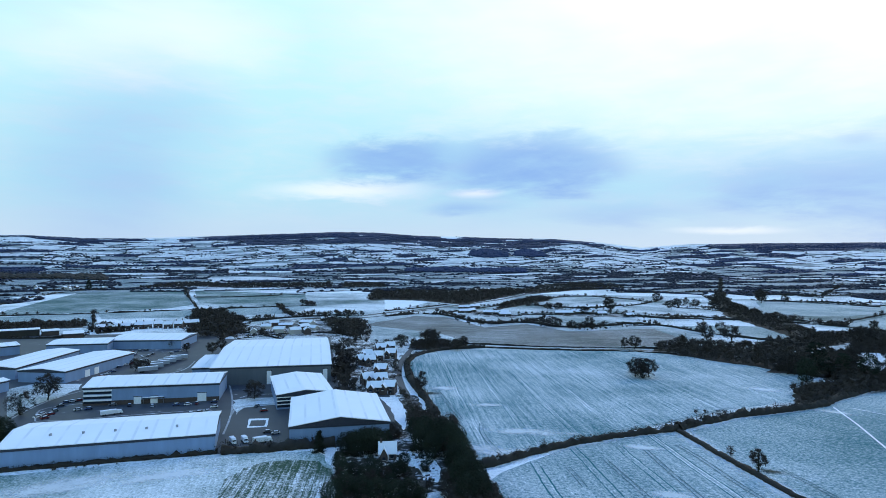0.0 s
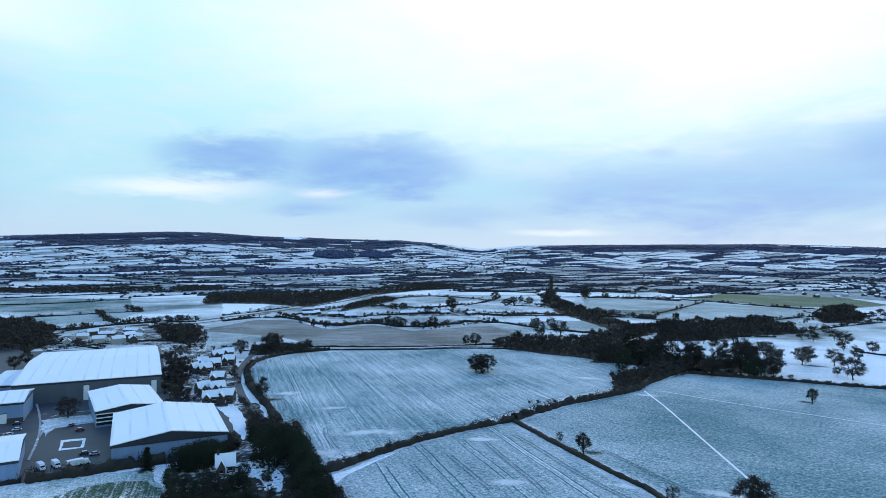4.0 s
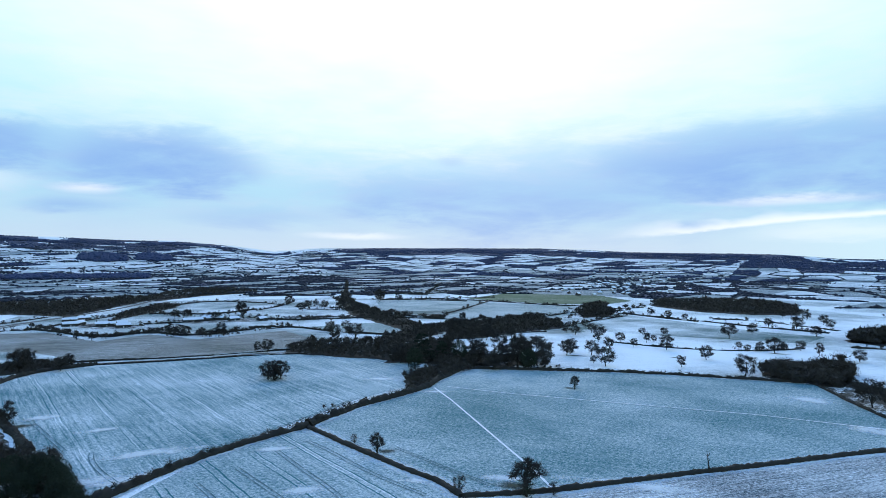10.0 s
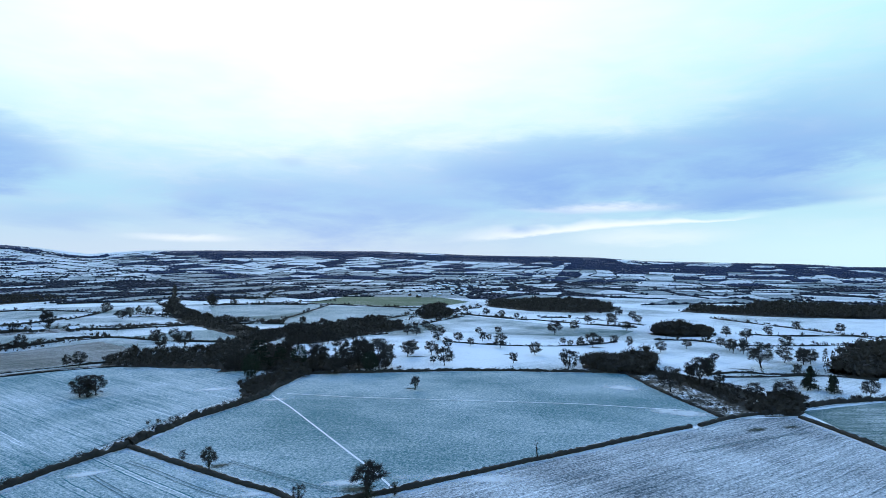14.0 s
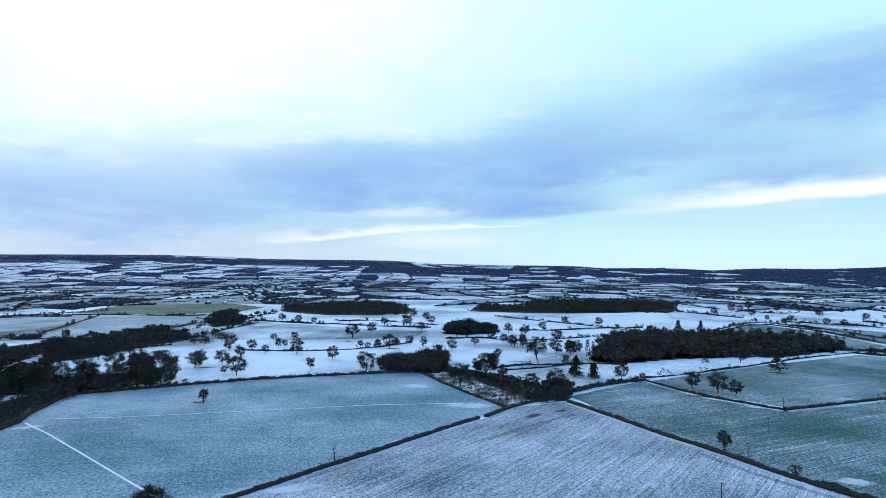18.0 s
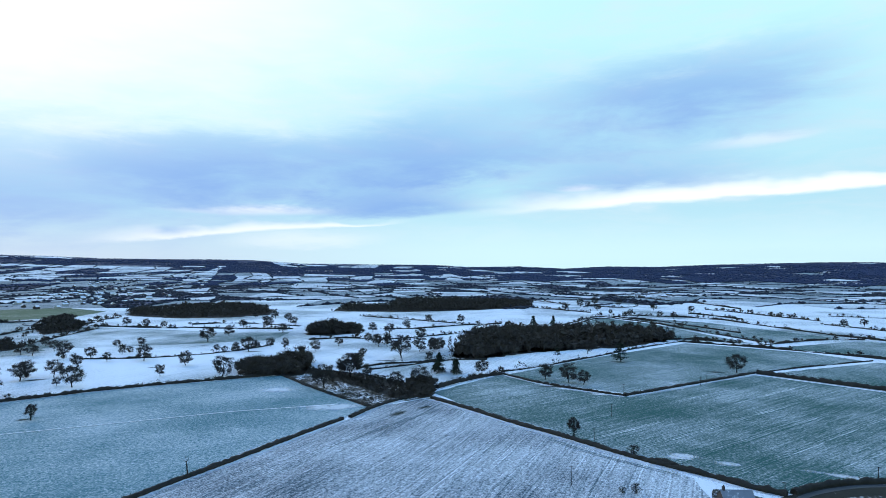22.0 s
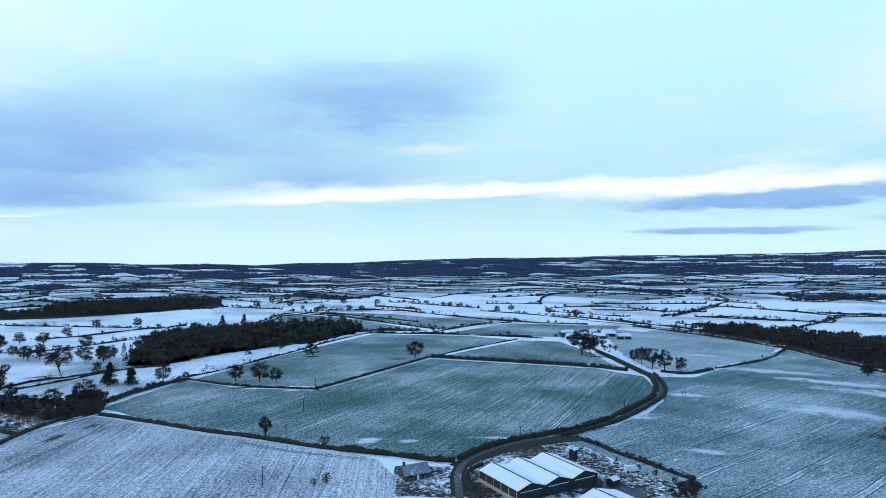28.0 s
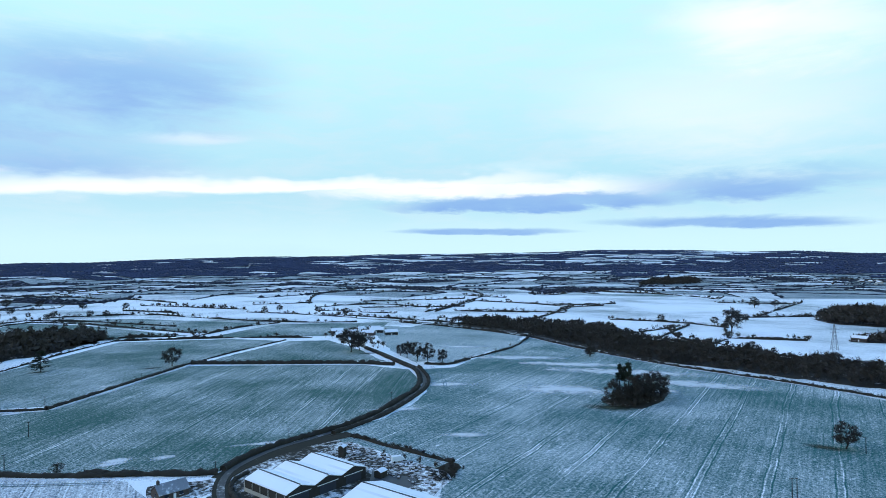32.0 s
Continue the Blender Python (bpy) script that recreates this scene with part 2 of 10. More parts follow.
def snow_field(name, cover, grass=(0.075, 0.125, 0.085), turn=0.0, streak=0.5, tram=0.0, soil=None, spread=0.5, tram_gap=24.0, melt=0.52, broad=0.0, flecks=0.28, rut=0.0):
    """Grass or crop under a thin, wind-blown snow. cover: how much snow; turn: degrees by which the drilling rows turn; tram: snow in the wheel tracks; rut: bare wheel tracks."""
    m, g = material(name)
    p = place(g)
    rows = g.scaled(p, (1, 1, 1), radians(turn))
    patch = g.noise(p, 0.012, 4.0, 0.6)
    tuft = g.noise(p, 0.55, 5.0, 0.7)
    blade = g.noise(p, 1.1, 4.0, 0.8)
    line = g.noise(g.scaled(rows, (0.012, 0.42, 0.1)), 1.0, 5.0, 0.65)
    fine = g.noise(g.scaled(rows, (0.05, 1.3, 0.1)), 1.0, 4.0, 0.65)
    s = g.math("ADD", g.math("MULTIPLY", g.math("SUBTRACT", patch, 0.5), 1.1 * spread), cover)
    s = g.math("ADD", s, g.math("MULTIPLY", g.math("SUBTRACT", tuft, 0.5), 0.95))
    s = g.math("ADD", s, g.math("MULTIPLY", g.math("SUBTRACT", blade, 0.5), 0.95))
    s = g.math("ADD", s, g.math("MULTIPLY", g.math("SUBTRACT", line, 0.5), 1.2 * streak))
    s = g.math("ADD", s, g.math("MULTIPLY", g.math("SUBTRACT", fine, 0.5), 1.0 * streak))
    fleck = g.ramp(g.noise(g.scaled(rows, (0.10, 0.75, 0.3)), 1.0, 5.0, 0.75), 0.58, 0.68)
    s = g.math("ADD", s, g.math("MULTIPLY", g.math("MULTIPLY", fleck, g.ramp(patch, 0.36, 0.6)), flecks))
    if broad:
        s = g.math("ADD", s, g.math("MULTIPLY", g.math("SUBTRACT", g.noise(p, 0.0042, 3.0, 0.55, 0.4), 0.5), broad))
    if tram or rut:
        ry = g.put("ShaderNodeSeparateXYZ")
        g.plug(ry.inputs[0], rows)
        bent = g.math("ADD", ry.outputs[1], g.math("MULTIPLY", patch, 6.0))
        way = g.math("PINGPONG", bent, tram_gap / 2)
        if tram:
            near = g.math("SUBTRACT", 1.0, g.ramp(g.math("ABSOLUTE", g.math("SUBTRACT", way, 1.0)), 0.08, 0.42))
            lying = g.math("MULTIPLY", g.ramp(line, 0.35, 0.6), g.math("MULTIPLY_ADD", g.ramp(patch, 0.38, 0.6), 0.8, 0.2))
            s = g.math("ADD", s, g.math("MULTIPLY", g.math("MULTIPLY", near, tram), g.math("MULTIPLY", lying, g.ramp(tuft, 0.25, 0.6))))
        if rut:
            near = g.math("SUBTRACT", 1.0, g.ramp(g.math("ABSOLUTE", g.math("SUBTRACT", way, 1.7)), 0.12, 0.45))
            worn = g.math("MULTIPLY", near, g.ramp(g.noise(g.scaled(rows, (0.02, 0.05, 0.1)), 1.0, 3.0), 0.36, 0.58))
            s = g.math("SUBTRACT", s, g.math("MULTIPLY", worn, rut))
    fac = g.ramp(s, 0.45 - melt, 0.45 + melt)
    low = g.mix(tuft, tuple(c * 0.62 for c in grass), tuple(min(1, c * 1.4) for c in grass))
    if soil:
        low = g.mix(g.ramp(line, 0.4, 0.62), low, soil)
    col = g.mix(fac, low, g.mix(tuft, (0.80, 0.84, 0.87), SNOW))
    return finish(m, g, col, 0.85, g.math("ADD", tuft, fac), 0.3, 0.2)


def rough_colour(name, dark, light, scale=1.0, rough=0.9, snow=0.0, bump=0.4):
    m, g = material(name)
    p = place(g)
    a = g.noise(p, scale, 5.0, 0.65)
    b = g.noise(p, scale * 0.13, 3.0, 0.6)
    col = g.mix(g.math("MULTIPLY_ADD", b, 0.5, g.math("MULTIPLY", a, 0.5)), dark, light)
    if snow:
        lying = g.ramp(g.math("ADD", g.math("MULTIPLY", a, 0.6), g.math("MULTIPLY", b, 0.5)), 0.72 - 0.5 * snow, 0.92 - 0.5 * snow)
        col = g.mix(lying, col, SNOW)
    return finish(m, g, col, rough, a, bump, 0.15)


def twig_colour(name, dark, light, snow=0.0):
    """Bare twigs and bark; varied from tree to tree and from clump to clump."""
    m, g = material(name)
    i = g.put("ShaderNodeObjectInfo").outputs["Random"]
    k = g.put("ShaderNodeNewGeometry")
    t = g.math("ADD", g.math("MULTIPLY", i, 0.5), g.math("MULTIPLY", k.outputs["Random Per Island"], 0.5))
    col = g.mix(t, dark, light)
    if snow:
        up = g.put("ShaderNodeSeparateXYZ")
        g.plug(up.inputs[0], k.outputs["Normal"])
        col = g.mix(g.math("MULTIPLY", g.ramp(up.outputs[2], 0.5, 0.95), snow), col, SNOW)
    return finish(m, g, col, 0.95)


def roof_snow(name):
    """Snow on a sheet roof: seams and rooflights show through as faint bands."""
    m, g = material(name)
    p = g.put("ShaderNodeTexCoord").outputs["Object"]
    sx = g.put("ShaderNodeSeparateXYZ")
    g.plug(sx.inputs[0], p)
    big = g.noise(p, 0.05, 4.0, 0.6)
    tiny = g.noise(p, 1.6, 4.0, 0.6)
    band = g.math("SUBTRACT", 1.0, g.ramp(g.math("PINGPONG", sx.outputs[0], 3.6), 0.3, 0.8))
    thin = g.math("MULTIPLY", band, g.ramp(big, 0.35, 0.65))
    col = g.mix(g.math("MULTIPLY", thin, 0.30), g.mix(big, (0.82, 0.85, 0.88), SNOW), (0.42, 0.47, 0.54))
    return finish(m, g, col, 0.7, tiny, 0.2, 0.06)


def sheeting(name, colour, rib=0.5):
    """Ribbed cladding, a little weathered."""
    m, g = material(name)
    p = g.put("ShaderNodeTexCoord").outputs["Object"]
    sx = g.put("ShaderNodeSeparateXYZ")
    g.plug(sx.inputs[0], p)
    rib_x = g.math("PINGPONG", g.math("ADD", sx.outputs[0], sx.outputs[1]), rib)
    dirt = g.noise(g.scaled(p, (0.3, 0.3, 0.05)), 1.0, 5.0, 0.6)
    col = g.mix(dirt, tuple(c * 0.72 for c in colour), tuple(min(1, c * 1.18) for c in colour))
    return finish(m, g, col, 0.5, rib_x, 0.4, 0.05)


def plain(name, colour, rough=0.6, metal=0.0, vary=0.2):
    m, g = material(name)
    p = g.put("ShaderNodeTexCoord").outputs["Object"]
    a = g.noise(p, 1.3, 4.0, 0.6)
    col = g.mix(a, tuple(c * (1 - vary) for c in colour), tuple(min(1, c * (1 + vary)) for c in colour))
    return finish(m, g, col, rough, metal=metal)


def margin_snow():
    m, g = material("hedge_side_snow")
    uv = g.put("ShaderNodeSeparateXYZ")
    g.plug(uv.inputs[0], g.put("ShaderNodeTexCoord").outputs["UV"])
    p = place(g)
    tuft, big = g.noise(p, 0.9, 5.0, 0.75), g.noise(p, 0.05, 3.0, 0.6)
    thin = g.math("ADD", uv.outputs[1], g.math("MULTIPLY", g.math("SUBTRACT", big, 0.5), 0.5))
    thin = g.math("ADD", thin, g.math("MULTIPLY", g.math("SUBTRACT", tuft, 0.5), 0.9))
    b = g.put("ShaderNodeBsdfPrincipled")
    g.plug(b.inputs["Base Color"], g.mix(tuft, (0.80, 0.84, 0.87), SNOW))
    b.inputs["Roughness"].default_value = 0.85
    fade = g.math("MULTIPLY", g.math("SUBTRACT", 1.0, g.ramp(thin, -0.15, 0.8)), g.math("SUBTRACT", 1.0, g.ramp(uv.outputs[1], 0.55, 1.0)))
    g.plug(b.inputs["Alpha"], g.math("MULTIPLY", fade, 0.9))
    g.tree.links.new(b.outputs[0], g.put("ShaderNodeOutputMaterial").inputs[0])
    return m


M_MARGIN = margin_snow()
M_RUT = rough_colour("bare_wheel_rut", (0.020, 0.085, 0.095), (0.16, 0.26, 0.30), 0.9, 0.9, 0.25)
M_GROUND = snow_field("open_snow", 0.74, (0.06, 0.12, 0.11), 10, 0.55, 0.0, None, 1.0, broad=2.4)
M_PATH = rough_colour("trodden_snow", (0.74, 0.76, 0.78), (0.90, 0.92, 0.94), 0.5)
M_HEDGE = rough_colour("hedge_twigs", (0.013, 0.013, 0.012), (0.044, 0.038, 0.030), 0.9)
M_TWIG = twig_colour("bare_twigs", (0.022, 0.020, 0.018), (0.058, 0.050, 0.043))
M_BARK = twig_colour("bark", (0.018, 0.016, 0.013), (0.040, 0.035, 0.028))
M_IVY = twig_colour("evergreen", (0.010, 0.015, 0.010), (0.028, 0.040, 0.024))
M_WOOD = twig_colour("winter_wood", (0.030, 0.027, 0.024), (0.066, 0.055, 0.046))
# next three: distance haze painted in as blue in the base colour
M_HAZEWOOD = twig_colour("distant_wood", (0.032, 0.046, 0.098), (0.042, 0.058, 0.122))
M_HAZEFLOOR = rough_colour("distant_wood_floor", (0.030, 0.042, 0.085), (0.050, 0.066, 0.120), 0.03, 0.95, 0.05)
M_HAZEHEDGE = twig_colour("distant_hedge", (0.018, 0.022, 0.034), (0.044, 0.052, 0.076))
M_ROOF = roof_snow("snowy_sheet_roof")
M_SNOWCAP = rough_colour("roof_snow", (0.68, 0.72, 0.78), (0.84, 0.87, 0.92), 0.8, 0.8)
M_BLUEWALL = sheeting("pale_blue_cladding", (0.19, 0.29, 0.46))
# dark grey paints in the shade on the big shed's front wall
M_SHADEDWALL = sheeting("grey_cladding", (0.10, 0.12, 0.145))
M_DARKBAND = plain("dark_fascia", (0.035, 0.040, 0.055), 0.5)
M_WHITE = plain("white_panel", (0.72, 0.76, 0.80), 0.5)
M_BRICK = rough_colour("brick", (0.045, 0.036, 0.034), (0.100, 0.078, 0.070), 1.5)
M_STONE = rough_colour("render_wall", (0.30, 0.29, 0.27), (0.46, 0.45, 0.42), 1.0)
M_TARMAC = rough_colour("wet_tarmac", (0.018, 0.022, 0.028), (0.092, 0.100, 0.118), 0.12, 0.55, 0.16)
M_LANE = rough_colour("gritted_lane", (0.030, 0.031, 0.034), (0.095, 0.095, 0.098), 0.3, 0.65, 0.22)
M_VERGE = rough_colour("dark_verge_grass", (0.012, 0.013, 0.010), (0.042, 0.038, 0.028), 0.4, 0.95, 0.12)
M_GLASS = plain("dark_window", (0.02, 0.025, 0.035), 0.15)
M_TIMBER = rough_colour("dark_timber", (0.018, 0.017, 0.016), (0.055, 0.050, 0.046), 1.4)
M_POLE = plain("weathered_pole", (0.035, 0.032, 0.030), 0.9)
M_STEEL = plain("galvanised_steel", (0.30, 0.32, 0.34), 0.5, 0.6)
M_TYRE = plain("tyre_rubber", (0.012, 0.012, 0.012), 0.9)
M_YARD = rough_colour("snow_patched_yard", (0.012, 0.012, 0.010), (0.055, 0.050, 0.042), 0.45, 0.9, 0.44)
M_ROUGH = rough_colour("rough_brown_grass", (0.020, 0.018, 0.013), (0.085, 0.072, 0.052), 0.5, 0.95, 0.40)
M_JUNK = twig_colour("scrap_and_rubble", (0.015, 0.014, 0.013), (0.10, 0.09, 0.08), 0.35)
M_LITTER = rough_colour("leaf_litter", (0.012, 0.011, 0.009), (0.050, 0.042, 0.032), 0.35, 0.95, 0.20)
M_DIRTY = rough_colour("dirty_snow_bank", (0.10, 0.105, 0.11), (0.62, 0.65, 0.68), 0.6, 0.8, 0.35)
M_SLATE = rough_colour("thinly_snowed_slate", (0.10, 0.11, 0.13), (0.28, 0.30, 0.34), 0.7, 0.7, 0.2)
M_SCRUB = rough_colour("rough_ground", (0.012, 0.012, 0.010), (0.060, 0.052, 0.040), 0.35, 0.95, 0.38)


# ---- meshes ----
def mesh_of(name, verts, faces, mats, slots=None, smooth=False):
    me = bpy.data.meshes.new(name)
    me.from_pydata([tuple(v) for v in verts], [], [tuple(f) for f in faces])
    for m in mats if isinstance(mats, (list, tuple)) else [mats]:
        me.materials.append(m)
    if slots is not None:
        me.polygons.foreach_set("material_index", np.asarray(slots, dtype=np.int32))
    if smooth:
        me.polygons.foreach_set("use_smooth", np.ones(len(me.polygons), dtype=bool))
    me.update()
    return me


def tri_mesh(name, verts, tris, mat):
    """A large mesh of triangles from arrays."""
    verts, tris = np.asarray(verts, dtype=np.float32), np.asarray(tris, dtype=np.int32)
    me = bpy.data.meshes.new(name)
    me.vertices.add(len(verts))
    me.vertices.foreach_set("co", verts.ravel())
    me.loops.add(tris.size)
    me.loops.foreach_set("vertex_index", tris.ravel())
    me.polygons.add(len(tris))
    me.polygons.foreach_set("loop_start", np.arange(0, tris.size, 3, dtype=np.int32))
    me.polygons.foreach_set("loop_total", np.full(len(tris), 3, dtype=np.int32))
    me.materials.append(mat)
    me.update(calc_edges=True)
    return me


def part(name, bm, mat, parent, label=""):
    """Links a bmesh or a mesh as one object under a thing or a part."""
    if isinstance(bm, bmesh.types.BMesh):
        me = bpy.data.meshes.new(name)
        bm.to_mesh(me)
        bm.free()
        me.materials.append(mat)
    else:
        me = bm
    ob = new(name, me)
    ob.parent = parent
    return tagged(ob, label)


def box(bm, x0, x1, y0, y1, z0, z1, bevel=0.0):
    res = bmesh.ops.create_cube(bm, size=1.0)
    for v in res["verts"]:
        v.co = ((x0 + x1) / 2 + v.co.x * (x1 - x0), (y0 + y1) / 2 + v.co.y * (y1 - y0), (z0 + z1) / 2 + v.co.z * (z1 - z0))
    if bevel:
        bmesh.ops.bevel(bm, geom=list({e for v in res["verts"] for e in v.link_edges}), offset=bevel, segments=1, affect="EDGES")
    return bm


def boxed(*args, **kw):
    return box(bmesh.new(), *args, **kw)


# ---- the land: level round the camera, rising to hills shaped to fit its view ----
HILL_AZ = [-40, -36, -32, -28, -24, -20, -16, -12, -8, -4, 0, 4, 8, 12, 16, 20, 24, 28, 32, 36, 40, 44, 48, 52, 56, 60, 64, 68, 72, 76, 80, 84, 88, 92, 96, 100, 104, 108, 112, 116, 120, 124, 128, 132, 136, 140, 144, 148, 152, 156, 160, 164, 168, 172, 260]
HILL_EL = [1.07, 1.19, 1, 1.03, 1.21, 1.4, 1.58, 1.77, 1.76, 1.47, 1.4, 1.26, 1.25, 0.94, 0.43, 0.77, 0.81, 0.85, 0.88, 0.88, 0.89, 0.77, 0.59, 0.53, 0.51, 0.44, 0.13, 0.07, 0.01, -0.04, -0.23, -0.17, -0.39, -0.21, -0.26, -0.09, 0.01, 0.11, 0.1, 0.09, 0.21, 0.24, 0.22, 0.27, 0.29, 0.45, 0.4, 0.35, 0.18, 0.23, -0.02, -0.07, -0.07, -0.07, 1.07]


def height(x, y):
    x, y = np.asarray(x, dtype=float), np.asarray(y, dtype=float)
    r = np.hypot(x, y)
    a = np.degrees(np.arctan2(x, y))
    a = np.where(a < -100, a + 360, a)
    top = 82.0 + 4700.0 * np.tan(np.radians(np.interp(a, HILL_AZ, HILL_EL)))
    return top * np.clip((r - 2400.0) / 2300.0, 0.0, 1.0) ** 1.4


def zat(x, y):
    return float(height(x, y))


radii = np.concatenate([np.linspace(0, 2400, 25), np.linspace(2450, 4700, 46), [4760, 4860, 4990]])
turns = np.radians(np.arange(0, 360, 1.0))
rr, aa = np.meshgrid(radii[1:], turns, indexing="ij")
gx, gy = rr * np.sin(aa), rr * np.cos(aa)
gz = height(gx, gy)
gz[-2:] -= np.array([[6.0], [14.0]])
gv = np.vstack([[[0, 0, 0]], np.stack([gx, gy, gz], -1).reshape(-1, 3)])
nt = len(turns)
tris = [(0, 1 + (k + 1) % nt, 1 + k) for k in range(nt)]
for i in range(len(radii) - 2):
    for k in range(nt):
        a, b = 1 + i * nt + k, 1 + i * nt + (k + 1) % nt
        tris += [(a, b, b + nt), (a, b + nt, a + nt)]
ground = new("ground", tri_mesh("ground", gv, tris, M_GROUND))
tagged(ground, "open country under a thin cover of snow", "ground", kind="structure")


def inset_poly(points, d):
    """Moves a polygon's sides inwards by d metres."""
    pts = [Vector(p) for p in points]
    area = sum(a.x * b.y - b.x * a.y for a, b in zip(pts, pts[1:] + pts[:1]))
    s = 1 if area > 0 else -1
    out = []
    for i, p in enumerate(pts):
        a, b = (p - pts[i - 1]).normalized(), (pts[(i + 1) % len(pts)] - p).normalized()
        na, nb = Vector((-a.y, a.x)) * s, Vector((-b.y, b.x)) * s
        n = na + nb
        n = n / max(0.35, n.length_squared / 2) if n.length > 0.1 else na
        out.append(p + n * d)
    return out


PLOTS, LINES = [], []


def patch(name, points, mat, label, category="field", z=0.06, inset=0.0, kind="structure", wobble=0.0):
    """A flat piece of land laid on the ground, with an uneven edge."""
    pts = inset_poly(points, inset) if inset else [Vector(p) for p in points]
    rim = []
    for a, b in zip(pts, pts[1:] + pts[:1]):
        n = max(1, int((b - a).length / (4 if wobble else 9)))
        for k in range(n):
            q = a.lerp(b, k / n)
            w = noise.noise((q.x * 0.06, q.y * 0.06, 3.0)) * min(2.2, 0.35 * inset) + wobble * (noise.noise((q.x * 0.09, q.y * 0.09, 3.0)) + 0.6 * noise.noise((q.x * 0.3, q.y * 0.3, 1.0)))
            side = (b - a).normalized()
            rim.append((q.x - side.y * w, q.y + side.x * w))
    PLOTS.append([tuple(p) for p in points])
    bm = bmesh.new()
    vs = [bm.verts.new((x, y, zat(x, y) + z)) for x, y in rim]
    face = bm.faces.new(vs)
    face.normal_update()
    if face.normal.z < 0 or face.calc_area() and sum(a[0] * b[1] - b[0] * a[1] for a, b in zip(rim, rim[1:] + rim[:1])) < 0:
        face.normal_flip()
        face.normal_update()
    bmesh.ops.triangulate(bm, faces=[face])
    me = bpy.data.meshes.new(name)
    bm.to_mesh(me)
    bm.free()
    me.materials.append(mat)
    ob = new(name, me)
    return tagged(ob, label, category, kind=kind)


def along(points, step):
    """Points every step metres along a line, with the line's direction."""
    pts = [Vector(p) for p in points]
    out, left = [], 0.0
    for a, b in zip(pts, pts[1:]):
        d = (b - a).length
        if d < 1e-6:
            continue
        u = (b - a) / d
        s = left
        while s < d:
            out.append((a + u * s, u))
            s += step
        left = s - d
    out.append((pts[-1], u))
    return out


def smooth_line(points, times=2):
    pts = [Vector(p) for p in points]
    for _ in range(times):
        if len(pts) < 3:
            break
        nxt = [pts[0]]
        for a, b in zip(pts, pts[1:]):
            nxt += [a.lerp(b, 0.25), a.lerp(b, 0.75)]
        pts = nxt + [pts[-1]]
    return pts


def ribbon(name, points, width, mat, label, category, z=0.23, curve=True, kind="structure"):
    """A road, track or verge along a line."""
    line = along(smooth_line(points) if curve else points, 6.0)
    verts, faces = [], []
    for i, (p, u) in enumerate(line):
        n = Vector((-u.y, u.x))
        w = width * (0.5 + 0.06 * noise.noise((p.x * 0.1, p.y * 0.1, 0)))
        for s in (-1, 1):
            q = p + n * w * s
            verts.append((q.x, q.y, zat(q.x, q.y) + z))
        if i:
            k = 2 * i
            faces.append((k - 2, k - 2 + 1, k + 1, k)[::-1])
    ob = new(name, mesh_of(name, verts, faces, mat))
    return tagged(ob, label, category, kind=kind)


def twig_tris(rng, centres, size, flat=0.7):
    """Slim random triangles round centres: bare twigs and sprays of leaves."""
    n = len(centres)
    d1 = rng.normal(size=(n, 3))
    d1 /= np.linalg.norm(d1, axis=1, keepdims=True)
    d2 = rng.normal(size=(n, 3))
    d2 /= np.linalg.norm(d2, axis=1, keepdims=True)
    s = size * rng.uniform(0.5, 1.3, (n, 1))
    v = np.stack([centres - d1 * s * 0.5, centres + d1 * s * 0.5 + d2 * s * 0.12, centres + d2 * s * flat * 0.5], 1)
    return v.reshape(-1, 3), np.arange(3 * n).reshape(-1, 3)


def spray_tris(rng, centres, out, length, width):
    """Long slim triangles that point outwards from a crown: fine twigs."""
    n = len(centres)
    d = out + rng.normal(size=(n, 3)) * 0.55
    d /= np.linalg.norm(d, axis=1, keepdims=True)
    side = np.cross(d, rng.normal(size=(n, 3)))
    side /= np.linalg.norm(side, axis=1, keepdims=True)
    ln = length * rng.uniform(0.5, 1.4, (n, 1))
    wd = width * rng.uniform(0.6, 1.3, (n, 1))
    v = np.stack([centres - side * wd * 0.5, centres + side * wd * 0.5, centres + d * ln], 1)
    return v.reshape(-1, 3), np.arange(3 * n).reshape(-1, 3)


